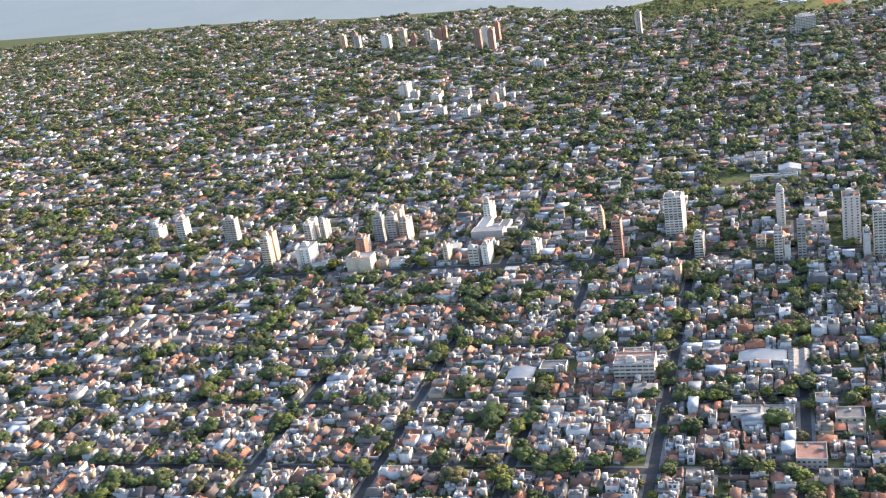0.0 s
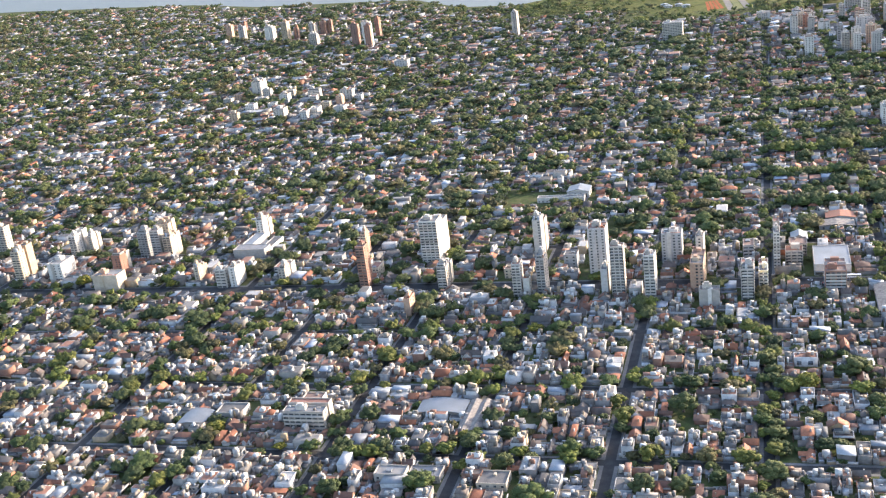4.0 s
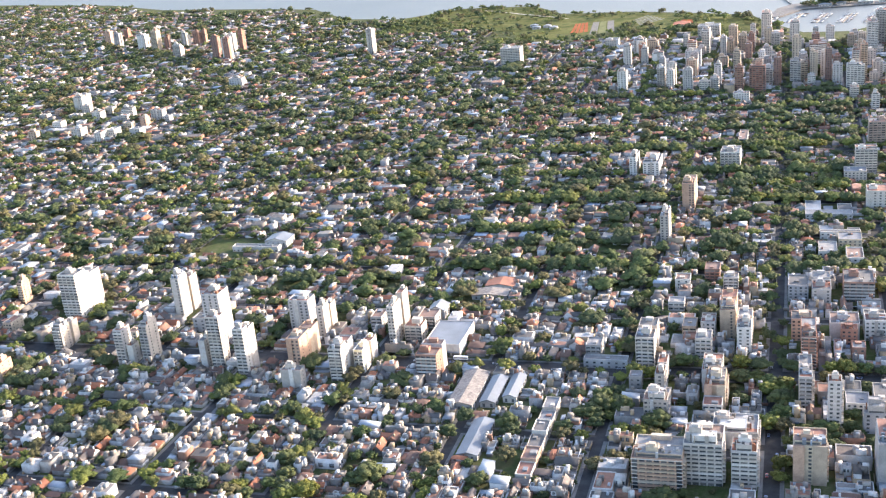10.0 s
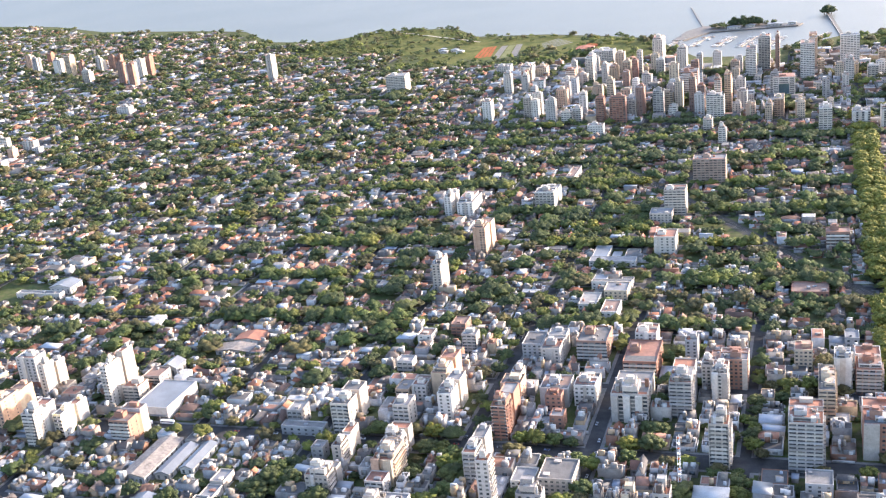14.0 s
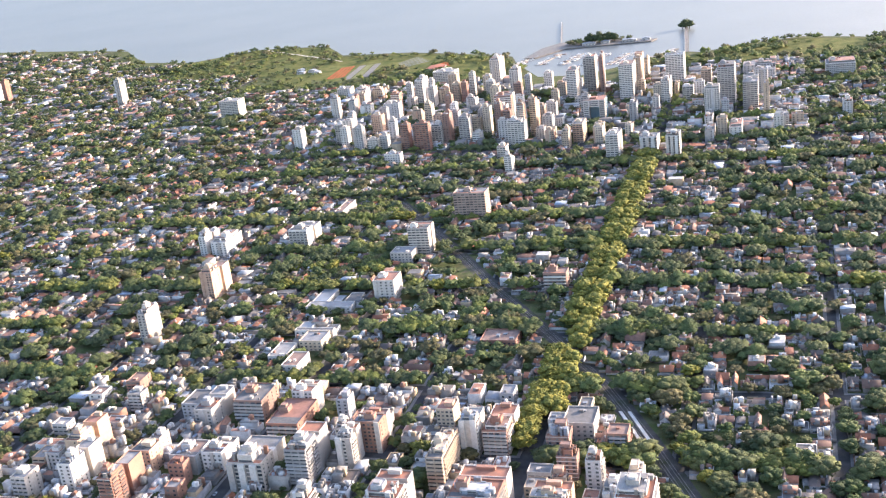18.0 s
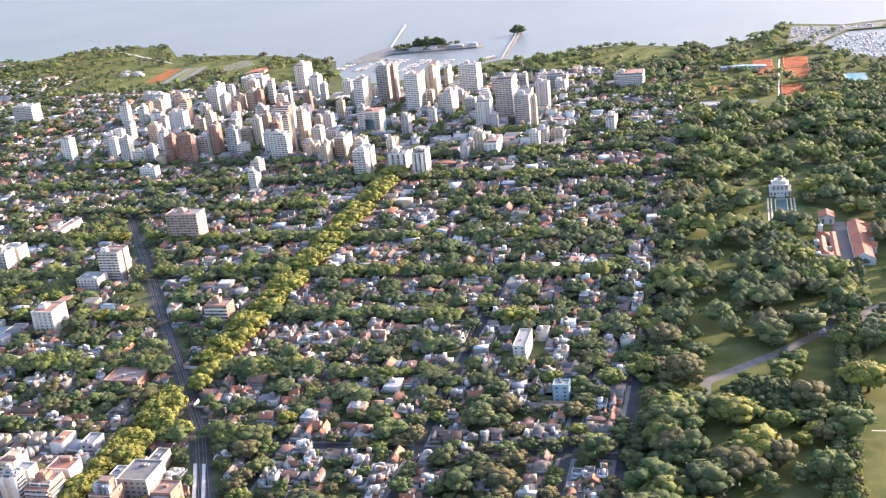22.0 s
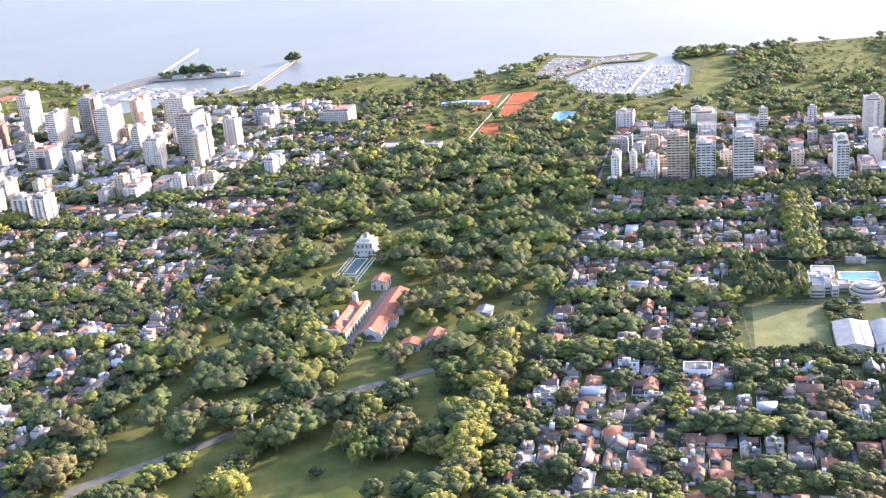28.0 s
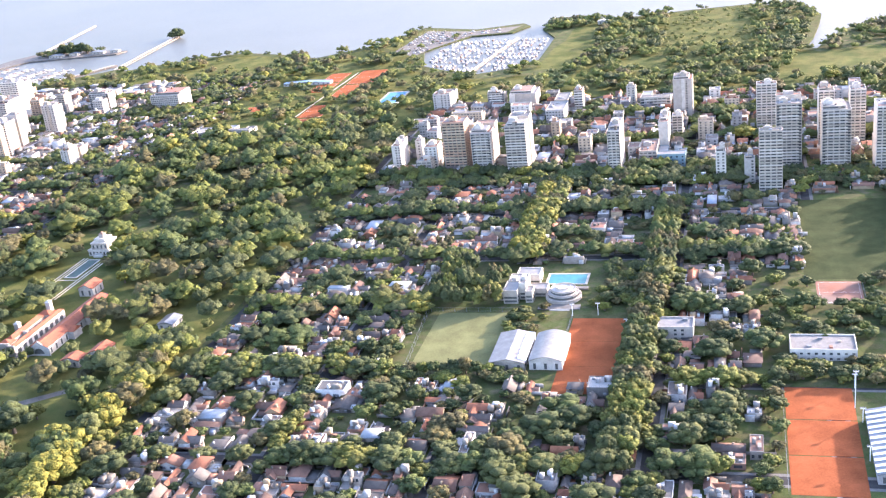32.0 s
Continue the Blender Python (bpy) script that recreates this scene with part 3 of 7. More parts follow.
def rail_x(y):
    """Where the railway's middle lies at a given y."""
    for (ax, ay), (bx, by) in zip(RAIL, RAIL[1:]):
        if ay <= y <= by:
            return ax + (bx - ax) * (y - ay) / (by - ay)
    return None


def on_slant(x, y, pad=0.0):
    """The railway that slants across the blocks and the flowering avenue."""
    c = rail_x(y)
    return c is not None and abs(x - c) < 5.0 + pad


def blocked(x, y, pad=0.0):
    return on_slant(x, y, pad) or any(a - pad < x < c + pad and b - pad < y < d + pad for a, b, c, d in NO_BUILD)


def on_tower(x, y, pad):
    return any(a - pad < x < c + pad and b - pad < y < d + pad for a, b, c, d in footprints)


roads, paves, yards = Shape(), Shape(), Shape()
blocks, plots = [], []
for i in range(len(XL) - 1):
    for j in range(len(YL) - 1):
        x0, x1, y0, y1 = XL[i], XL[i + 1], YL[j], YL[j + 1]
        cx, cy = (x0 + x1) / 2, (y0 + y1) / 2
        if not in_reach(cx, cy + 30) or not on_land(cx, cy, 45) or PARK[0] < cx < PARK[2] and PARK[1] < cy < 1240:
            continue
        if 634 < cx < 805 and cy > 1200 or cx > 805 and cy > 1290:
            continue
        if -80 < cx < 200 and cy > 1410 or cy > 1395 and cx > 120 or cy > 1500 and cx > -240:
            continue
        hx0, hx1 = WIDE.get(x0, 2.0), WIDE.get(x1, 2.0)
        hy0, hy1 = WIDE.get(y0, 2.1), WIDE.get(y1, 2.1)
        paves.box(x0 + hx0, y0 + hy0, -0.1, x1 - hx1, y1 - hy1, 0.09)
        yards.box(x0 + hx0 + 1.5, y0 + hy0 + 1.5, 0.0, x1 - hx1 - 1.5, y1 - hy1 - 1.5, 0.13)
        plots.append((x0, y0))
        blocks.append((x0 + hx0 + 1.5, y0 + hy0 + 1.5, x1 - hx1 - 1.5, y1 - hy1 - 1.5))
cells = {(XL.index(a), YL.index(b)) for a, b in plots}
for i, x in enumerate(XL):
    q = WIDE.get(x, 2.0)
    js = [j for j in range(len(YL) - 1) if (i, j) in cells or (i - 1, j) in cells]
    for j in js:
        roads.box(x - q, YL[j], -0.2, x + q, YL[j + 1], 0.02)
for j, y in enumerate(YL):
    q = WIDE.get(y, 2.1)
    for i in range(len(XL) - 1):
        if (i, j) in cells or (i, j - 1) in cells:
            roads.box(XL[i] - 2.0, y - q, -0.2, XL[i + 1] + 2.0, y + q, 0.03 + 0.004 * (i % 2))
tagged(new("road", roads.mesh("road", ASPHALT)), "", "", "", "structure")
tagged(new("pavement", paves.mesh("pavement", PAVE)), "", "", "", "structure")
tagged(new("block_gardens", yards.mesh("block_gardens", EARTH)), "", "", "", "structure")
# the railway: dark ballast, two tracks and two low platforms
def along(name, off, wide, z, material, pts=RAIL):
    sheet(name, [(x + off - wide, y) for x, y in pts] + [(x + off + wide, y) for x, y in reversed(pts)], z, material)


along("railway_bed", 0.0, 4.6, 0.16, mat("track_ballast", [(0.045, 0.043, 0.04), (0.075, 0.068, 0.06), (0.05, 0.056, 0.03)], scale=0.12, stain=0.4, rough=1.0, spec=0.05))
for off in (-2.1, -0.9, 0.9, 2.1):
    along("rail", off, 0.09, 0.2, RUST)
for off in (-3.6, 0.0):
    th = thing("platform", 479 + off, 697, 0.0, "long low pale concrete platform beside railway tracks", "platform", "platforms")
    part("slab", Shape().solid([(-0.7, 0, 0.1), (13.2, -30, 0.1), (14.6, -30, 0.1), (0.7, 0, 0.1), (-0.7, 0, 0.6), (13.2, -30, 0.6), (14.6, -30, 0.6), (0.7, 0, 0.6)], BOX_F).mesh("slab", STONE), th)

# ---- towers and apartment houses ----
FLOOR = 1.55
NEAR_WINDOWS = 304


def deep(x, y):
    """Distance from the flight line, across it."""
    return 0.883 * y - 0.469 * x


WORD = {"white": "white rendered", "cream": "cream rendered", "grey": "grey concrete", "brick": "red-brown brick", "mocha": "grey-brown rendered", "yellow": "white and ochre", "glass": "blue glass"}
STYLE = {"balc": "with stacked balconies", "win": "with rows of small windows", "blank": "with a blank party wall", "low": "with a flat roof and skylights",
         "pylon": "with tall white pylons", "lattice": "with a lattice front"}


def tower(x, y, w, d, h, wall, style, plain=False):
    rnd = random.Random(int(x * 7 + y * 13))
    footprints.append((x, y, x + w, y + d))
    low = h < 8.5
    size = "low" if low else "tall" if h > 20 else "mid-rise"
    name = "low_building" if low else "apartment_tower" if h > 16 else "apartment_building"
    kind = "building" if low else "apartment building"
    th = thing(name, x, y, 0.0, f"{size} {WORD[wall]} {kind} {STYLE[style]}", kind)
    skin = WALL[wall]
    busy = not low and deep(x, y) < 400
    cover = PAVE if style == "lattice" else TERRACOTTA if busy and rnd.random() < 0.5 else SLAB
    notched = busy and not plain and style in ("win", "blank") and w > 6 and rnd.random() < 0.75
    sunny = busy and not plain and d > 5 and style != "pylon"
    other = WALL["white"] if wall in ("yellow", "brick") and rnd.random() < 0.5 else skin
    floors = max(1, int((h - 0.5) / FLOOR))
    deep_plan = not plain and not low and d > 9 and style != "blank" and rnd.random() < 0.7
    fd = d * rnd.uniform(0.42, 0.55) if deep_plan else d
    step = not low and h > 9 and style == "balc" and rnd.random() < 0.5
    court = low and w * d > 230 and min(w, d) > 12
    top = not low and not plain and h > 10 and rnd.random() < 0.5
    if top:
        h -= 0.9
    if court:
        for k, (a, b, c, e) in enumerate(((0, 0, w, d * 0.28), (0, d * 0.28, w * 0.34, d), (w * 0.7, d * 0.28, w, d * 0.85))):
            q = h * (1.0, 0.82, 0.68)[k]
            part("wing", Shape().tub(a, b, -0.2, c, e, q, 0.22, 0.3).mesh("wing", skin), th)
            part("roof", Shape().box(a + 0.2, b + 0.2, q - 0.34, c - 0.2, e - 0.2, q - 0.24).mesh("roof", (SLAB, H_METAL, H_FLAT)[k]), th)
        part("yard_shed", Shape().box(w * 0.4, d * 0.5, -0.1, w * 0.6, d * 0.8, h * 0.4).mesh("yard_shed", H_METAL), th)
    else:
        part("body", Shape().tub(0, 0, -0.2, w, fd, h, 0.22, 0.5).mesh("body", skin), th)
        part("roof", Shape().box(0.2, 0.2, h - 0.54, w - 0.2, fd - 0.2, h - 0.46).mesh("roof", cover), th)
    if top:
        a, c = (0.1 * w, w - 0.2) if rnd.random() < 0.5 else (0.2, 0.82 * w)
        pent = part("penthouse", Shape().tub(a, fd * 0.2, h - 0.5, c, fd - 0.2, h + 1.1, 0.15, 0.15).mesh("penthouse", other), th)
        part("penthouse_roof", Shape().box(a + 0.14, fd * 0.2 + 0.14, h + 0.94, c - 0.14, fd - 0.34, h + 1.0).mesh("penthouse_roof", SLAB), pent)
        part("window_band", Shape().box(a + 0.4, fd * 0.2 - 0.05, h - 0.2, c - 0.4, fd * 0.2 + 0.03, h + 0.6).mesh("window_band", GLASS), pent)
        lift = 1.5
    else:
        lift = 0.0
    if deep_plan:
        rh = h * rnd.choice((1.0, 0.94, 0.86, 1.06))
        link = d * 0.14
        a, b = (w * 0.25, w) if rnd.random() < 0.6 else (0.0, w * 0.7)
        part("link_block", Shape().box(a, fd, -0.2, b, fd + link, h * 0.92).mesh("link_block", skin), th)
        back = part("rear_block", Shape().tub(0, fd + link, -0.2, w, d, rh, 0.22, 0.5).mesh("rear_block", other), th)
        part("rear_roof", Shape().box(0.2, fd + link + 0.2, rh - 0.54, w - 0.2, d - 0.2, rh - 0.46).mesh("rear_roof", cover), th)
        if rnd.random() < 0.7:
            part("rear_tank", Shape().box(w * 0.3, d - 2.6, rh - 0.5, w * 0.7, d - 0.8, rh + rnd.uniform(0.6, 1.4)).mesh("rear_tank", skin), back)
    # upper storeys set back, and plant on the roof
    if busy and not top and w > 5:
        a, c, b = rnd.uniform(0.04, 0.4) * w, rnd.uniform(0.6, 0.96) * w, rnd.uniform(0.06, 0.25) * fd
        g = rnd.choice((1.4, 1.7, 2.6, 3.1))
        upper = part("roof_storey", Shape().tub(a, b, h - 0.5, c, fd * rnd.uniform(0.55, 0.9), h - 0.5 + g, 0.12, 0.16).mesh("roof_storey", other), th)
        part("window_band", Shape().box(a + 0.3, b - 0.05, h - 0.2, c - 0.3, b + 0.03, h + 0.5).mesh("window_band", GLASS), upper)
        lift = max(lift, g - 0.4)
    if court:
        pass
    elif low:
        for k in range(max(1, min(5, int(w * d / 60)))):
            a, b = rnd.uniform(0.6, max(0.7, w - 2.6)), rnd.uniform(0.6, max(0.7, d - 2.6))
            part("skylight" if k % 2 else "roof_hut", Shape().box(a, b, h - 0.5, min(a + rnd.uniform(0.8, 2.6), w - 0.4), min(b + rnd.uniform(0.8, 2.4), d - 0.4), h - 0.5 + rnd.uniform(0.3, 1.1)).mesh("roof_hut", rnd.choice((H_METAL, skin, SLAB))), th)
    else:
        a, b = w * rnd.uniform(0.08, 0.4), fd * rnd.uniform(0.3, 0.5)
        sw, sd, sh = min(w * 0.5, 4.2), min(fd * 0.44, 4.4), rnd.uniform(1.3, 2.2)
        sh += lift
        head = part("stair_head", Shape().tub(a, b, h - 0.5, a + sw, b + sd, h - 0.36 + sh, 0.14, 0.14).mesh("stair_head", skin), th)
        if not plain:
          part("water_tank", Shape().box(a + sw * 0.2, b + sd * 0.2, h - 0.5 + sh, a + sw * 0.75, b + sd * 0.7, h + sh + rnd.uniform(0.1, 0.8)).mesh("water_tank", skin), head)
        if (busy or not plain) and not top and rnd.random() < 0.75:
            part("roof_terrace", Shape().box(0.3, 0.3, h - 0.5, w - 0.3, fd * 0.28, h - 0.4).mesh("roof_terrace", rnd.choice((H_FLAT, PAVE, TERRACOTTA, TERRACOTTA))), th)
        if busy or rnd.random() < 0.75:
            bits = Shape()
            for k in range(rnd.randint(12, 20) if busy else rnd.randint(4, 8)):
                u, v, g = rnd.uniform(0.05, 0.88) * w, rnd.uniform(0.04, 0.88) * fd, rnd.uniform(0.2, 1.0)
                bits.box(u, v, h - 0.5, min(u + g * rnd.uniform(0.8, 2.2), w - 0.3), min(v + g * rnd.uniform(0.8, 2.2), fd - 0.3), h - 0.5 + rnd.uniform(0.3, 1.1) + lift * 0.9)
            tagged(part("roof_clutter", bits.mesh("roof_clutter", rnd.choice((H_METAL, H_WALL, H_WALL, H_TILE))), th), "", "", "", "stuff")
        if rnd.random() < 0.3:
            part("aerial", Shape().box(a + 0.4, b + 0.4, h + sh - 0.5, a + 0.48, b + 0.48, h + sh + 2.2).mesh("aerial", H_METAL), head)
    if notched:
        u, v = rnd.uniform(0.3, 0.42), rnd.uniform(0.54, 0.66)
        for a, c, out in ((0.0, u, 1.1), (v, 1.0, rnd.choice((1.1, 1.1, 0.3)))):
            part("blank_wall", Shape().tub(a * w, -out, -0.2, c * w, 0.05, h + rnd.uniform(-0.2, 0.5), 0.16, 0.3).mesh("blank_wall", other), th)
    elif style in ("win", "blank") and not plain and not low and w > 6:
        u = rnd.choice((0.0, 0.28, 0.44, 0.8))
        part("front_pier", Shape().box(u * w, -0.5, -0.2, (u + rnd.uniform(0.14, 0.2)) * w, 0.02, h + rnd.uniform(-0.4, 0.6)).mesh("front_pier", other), th)
    # one row of openings, shared by all floors
    row = Shape()
    balc = None
    if style == "balc":
        n = max(2, round(w / 2.6))
        step = w / n
        for k in range(n):
            row.box(k * step + 0.28, -0.05, 0.1, (k + 1) * step - 0.28, 0.03, 1.18)
        m = max(1, round(fd / 4.0))
        for k in range(m):
            c = (k + 0.5) * fd / m
            row.box(w - 0.03, c - 0.35, 0.35, w + 0.05, c + 0.35, 1.1)
        balc = Shape()
        ins = rnd.choice((0.0, 0.3, 0.12 * w))
        out = rnd.uniform(0.55, 0.8)
        balc.tub(ins, -out, -0.12, w - ins, -0.005, 0.5, 0.1, 0.5)
    elif style in ("win", "low", "lattice"):
        st = 1.5 if style == "lattice" else rnd.choice((2.0, 2.4, 2.9))
        bare = style == "win" and not plain and rnd.random() < 0.3
        n = max(1, round(w / st))
        for k in range(n):
            c = (k + 0.5) * w / n
            if notched and not u * w + 0.4 < c < v * w - 0.4 or bare and k not in (n // 2, n // 2 + 1):
                continue
            row.box(c - 0.5, -0.05, 0.32, c + 0.5, 0.03, 1.1)
        m = max(1, round(fd / rnd.choice((3.6, 5.0, 7.0))))
        for k in range(m):
            c = (k + 0.5) * fd / m
            row.box(w - 0.03, c - 0.3, 0.45, w + 0.05, c + 0.3, 1.05)
    elif style == "pylon":
        n = 3
        for k in range(n):
            row.box((k + 0.62) * w / n, -0.05, 0.15, (k + 1.0) * w / n - 0.1, 0.03, 1.2)
        for k in range(3):
            c = (k + 0.5) * fd / 3
            row.box(w - 0.03, c - 0.3, 0.45, w + 0.05, c + 0.3, 1.05)
        py = Shape().box(0, -0.9, -0.2, w / 3 * 0.55, -0.01, h * 0.95).mesh("pylon", WALL["white"])
        for k in range(3):
            part("pylon", py, th, pose(k * w / 3 + 0.1, 0, 0))
    elif style == "blank":
        for k in range(max(1, round(d / 5))):
            c = (k + 0.5) * d / max(1, round(d / 5))
            row.box(w - 0.03, c - 0.3, 0.45, w + 0.05, c + 0.3, 1.05)
    bme = balc.mesh("balcony", other) if balc else None
    if sunny:
        e = rnd.uniform(0.5, 0.85)
        spans = ((0.06, 0.94),) if rnd.random() < 0.5 or fd < 6 else ((0.06, 0.44), (0.56, 0.94))
        for a, c in spans:
            ledge = Shape().tub(w + 0.01, a * fd, -0.14, w + e, c * fd, 0.4, 0.1, 0.4).mesh("side_balcony", other)
            for k in range(1, floors):
                part("side_balcony", ledge, th, pose(0, 0, 0.1 + k * (h - 0.6) / floors))
        doors = Shape()
        for k in range(1, floors):
            z = 0.1 + k * (h - 0.6) / floors
            for a, c in spans:
                doors.box(w - 0.03, (a + 0.03) * fd, z + 0.1, w + 0.06, (c - 0.03) * fd, z + 1.12)
        if floors > 1:
            tagged(part("side_glazing", doors.mesh("side_glazing", GLASS), th), "", "", "", "stuff")
    if busy and wall in ("brick", "mocha", "cream") and not notched and floors > 2:
        bands = Shape()
        for k in range(1, floors + 1):
            z = 0.1 + k * (h - 0.6) / floors
            bands.box(-0.09, -0.09, z - 0.2, w + 0.005, -0.004, z + 0.06)
        tagged(part("banding", bands.mesh("banding", WALL["white"]), th), "", "", "", "stuff")
    if deep(x, y) < NEAR_WINDOWS and not plain:
        panes = []
        for k in range(0, len(row.f), 6):
            one = Shape().solid([row.v[i] for i in range(k // 6 * 8, k // 6 * 8 + 8)], BOX_F)
            panes.append(one.mesh("window", GLASS_ONE))
        for k in range(floors):
            for me in panes:
                part("window", me, th, pose(0, 0, 0.1 + k * (h - 0.6) / floors))
    else:
        allw = Shape()
        for k in range(floors):
            z = 0.1 + k * (h - 0.6) / floors
            allw.solid([(q[0], q[1], q[2] + z) for q in row.v], row.f if deep(x, y) < 520 else [q for k, q in enumerate(row.f) if k % 6 in (2, 3)])
        tagged(part("window_grid", allw.mesh("window_grid", GLASS), th), "", "", "", "stuff")
    if balc and (plain or deep(x, y) > 620):
        stack = Shape()
        for k in range(1, floors):
            stack.solid([(q[0], q[1], q[2] + 0.1 + k * (h - 0.6) / floors) for q in balc.v], balc.f)
        if floors > 1:
            tagged(part("balcony_column", stack.mesh("balcony_column", other), th), "", "", "", "stuff")
    elif balc:
        for k in range(1, floors):
            part("balcony", bme, th, pose(0, 0, 0.1 + k * (h - 0.6) / floors))
    if style == "lattice":
        lat = Shape()
        n = max(4, round(w / 1.6))
        for k in range(n + 1):
            lat.box(k * w / n - 0.09, -0.35, 0.4, k * w / n + 0.09, -0.06, h - 0.3)
        part("lattice", lat.mesh("lattice", WALL["white"]), th)
    return th


tower(-429, 680, 6.0, 9.0, 17.2, "white", "balc")
tower(-387, 671, 9.8, 6.5, 18.4, "white", "balc")
tower(-331, 615, 5.7, 14.6, 21.9, "cream", "balc")
tower(-457, 686, 8.6, 11.6, 10.7, "white", "win")
tower(-319, 657, 5.0, 14.2, 15.7, "white", "balc")
tower(-310, 664, 3.2, 10.5, 13.9, "white", "win")
tower(-308, 616, 9.5, 14.6, 12.4, "white", "win")
tower(-271, 628, 5.9, 11.3, 13.1, "brick", "win")
tower(-268, 601, 16.2, 10.0, 10.1, "cream", "blank")
tower(-269, 657, 6.8, 7.0, 17.3, "grey", "balc")
tower(-258, 654, 6.0, 6.2, 18.7, "grey", "balc")
tower(-250, 654, 5.5, 12.7, 15.2, "cream", "balc")
tower(-262, 669, 8.9, 9.2, 17.9, "cream", "win")
tower(-200, 684, 4.7, 13.5, 13.9, "white", "win")
tower(-200, 648, 20.6, 34.0, 6.7, "white", "blank")
tower(-209, 614, 3.2, 10.8, 10.1, "cream", "win")
tower(-190, 604, 6.0, 9.3, 11.2, "white", "balc")
tower(-182, 605, 4.2, 12.5, 11.9, "white", "win")
tower(-153, 608, 4.1, 15.2, 10.4, "white", "win")
tower(-102, 600, 4.9, 7.9, 24.0, "brick", "balc")
tower(-119, 653, 3.2, 7.0, 13.3, "cream", "balc")
tower(-76, 634, 10.3, 22.0, 25.7, "white", "balc")
tower(-57, 597, 5.0, 14.3, 13.7, "white", "balc")
tower(-65, 562, 3.2, 8.8, 9.7, "cream", "blank")
tower(-13, 640, 4.6, 18.2, 23.2, "white", "win")
tower(22, 609, 9.1, 10.6, 27.4, "white", "win")
tower(36, 586, 6.7, 6.1, 25.9, "white", "balc")
tower(31, 585, 3.2, 10.5, 14.5, "white", "blank")
tower(53, 579, 5.1, 11.2, 23.7, "white", "balc")
tower(57, 629, 10.5, 8.6, 16.6, "white", "win")
tower(75, 621, 3.8, 15.0, 17.2, "white", "win")
tower(74, 588, 6.4, 22.0, 15.6, "cream", "win")
tower(79, 569, 9.4, 5.3, 9.7, "white", "blank")
tower(98, 579, 6.1, 14.6, 16.6, "white", "balc")
tower(106, 588, 4.3, 18.5, 11.2, "yellow", "balc")
tower(113, 616, 3.2, 22.0, 20.2, "white", "balc")
tower(136, 585, 9.5, 14.6, 11.7, "brick", "balc")
tower(-14, 586, 4.3, 7.6, 17.9, "white", "balc")
tower(-2, 589, 4.3, 9.7, 20.1, "grey", "balc")
tower(-9, 587, 3.2, 5.9, 9.6, "white", "blank")
tower(222, 758, 4.7, 13.6, 16.7, "white", "win")
tower(229, 813, 7.0, 21.6, 17.8, "cream", "win")
tower(188, 887, 4.5, 19.5, 13.3, "white", "win")
tower(197, 885, 10.5, 22.0, 10.2, "white", "win")
tower(246, 895, 12.3, 22.0, 12.7, "white", "balc")
tower(328, 882, 12.6, 12.2, 16.6, "white", "balc")
tower(321, 868, 13.0, 11.0, 6.8, "white", "win")
tower(419, 826, 12.0, 8.5, 9.6, "brick", "balc")
tower(403, 755, 17.0, 13.0, 4.4, "brick", "low")
tower(331, 812, 11.4, 13.1, 12.0, "white", "win")
tower(339, 943, 20.5, 11.5, 18.3, "mocha", "balc")
tower(255, 948, 5.7, 25.6, 7.1, "white", "win")
tower(298, 796, 25.0, 26.2, 3.9, "white", "low")
tower(304, 735, 9.0, 15.0, 4.6, "white", "low")
tower(314, 750, 11.5, 12.0, 5.6, "cream", "low")
tower(305, 765, 20.5, 12.4, 4.4, "white", "low")
tower(317, 722, 8.0, 15.0, 6.2, "white", "win")
tower(253, 633, 6.2, 9.9, 9.3, "white", "win")
tower(269, 619, 6.0, 21.4, 14.1, "white", "win")
tower(261, 636, 6.7, 22.0, 14.6, "cream", "win")
tower(228, 605, 7.9, 20.9, 13.8, "white", "balc")
tower(206, 602, 18.8, 5.0, 4.2, "grey", "low")
tower(259, 570, 8.0, 14.1, 11.6, "cream", "win")
tower(257, 585, 7.8, 14.5, 10.7, "white", "win")
tower(237, 558, 9.1, 12.7, 9.7, "white", "win")
tower(239, 579, 3.8, 18.8, 10.0, "white", "win")
tower(294, 571, 4.9, 22.0, 15.4, "grey", "balc")
tower(304, 555, 4.7, 5.4, 22.1, "white", "win")
tower(239, 508, 17.4, 17.5, 14.7, "cream", "balc")
tower(256, 515, 13.1, 14.5, 16.4, "white", "balc")
tower(272, 514, 8.5, 13.1, 15.2, "white", "balc")
tower(264, 538, 16.0, 14.4, 8.7, "white", "blank")
tower(292, 520, 11.0, 12.6, 16.2, "cream", "win")
tower(319, 521, 13.7, 15.8, 17.9, "grey", "win")
tower(311, 571, 8.4, 9.7, 5.2, "white", "low")
tower(321, 571, 12.4, 14.3, 7.0, "white", "low")
tower(307, 637, 11.9, 12.5, 8.5, "white", "blank")
tower(321, 638, 8.7, 14.8, 9.7, "white", "win")
tower(338, 627, 14.2, 22.0, 12.4, "white", "pylon")
tower(360, 632, 8.6, 22.0, 16.7, "grey", "balc")
tower(378, 596, 7.0, 8.0, 18.2, "white", "balc")
tower(339, 686, 9.3, 10.7, 12.0, "white", "win")
tower(337, 663, 14.1, 22.0, 9.2, "brick", "balc")
tower(377, 659, 11.1, 12.8, 13.5, "brick", "win")
tower(370, 657, 5.6, 6.4, 12.3, "white", "win")
tower(314, 680, 13.4, 16.7, 10.1, "brick", "balc")
tower(300, 671, 8.3, 22.0, 10.1, "grey", "win")
tower(289.5, 679, 9.0, 13.6, 8.4, "grey", "win")
tower(295, 607, 5.9, 22.0, 16.3, "brick", "balc")
tower(292, 648, 4.6, 7.9, 9.1, "white", "win")
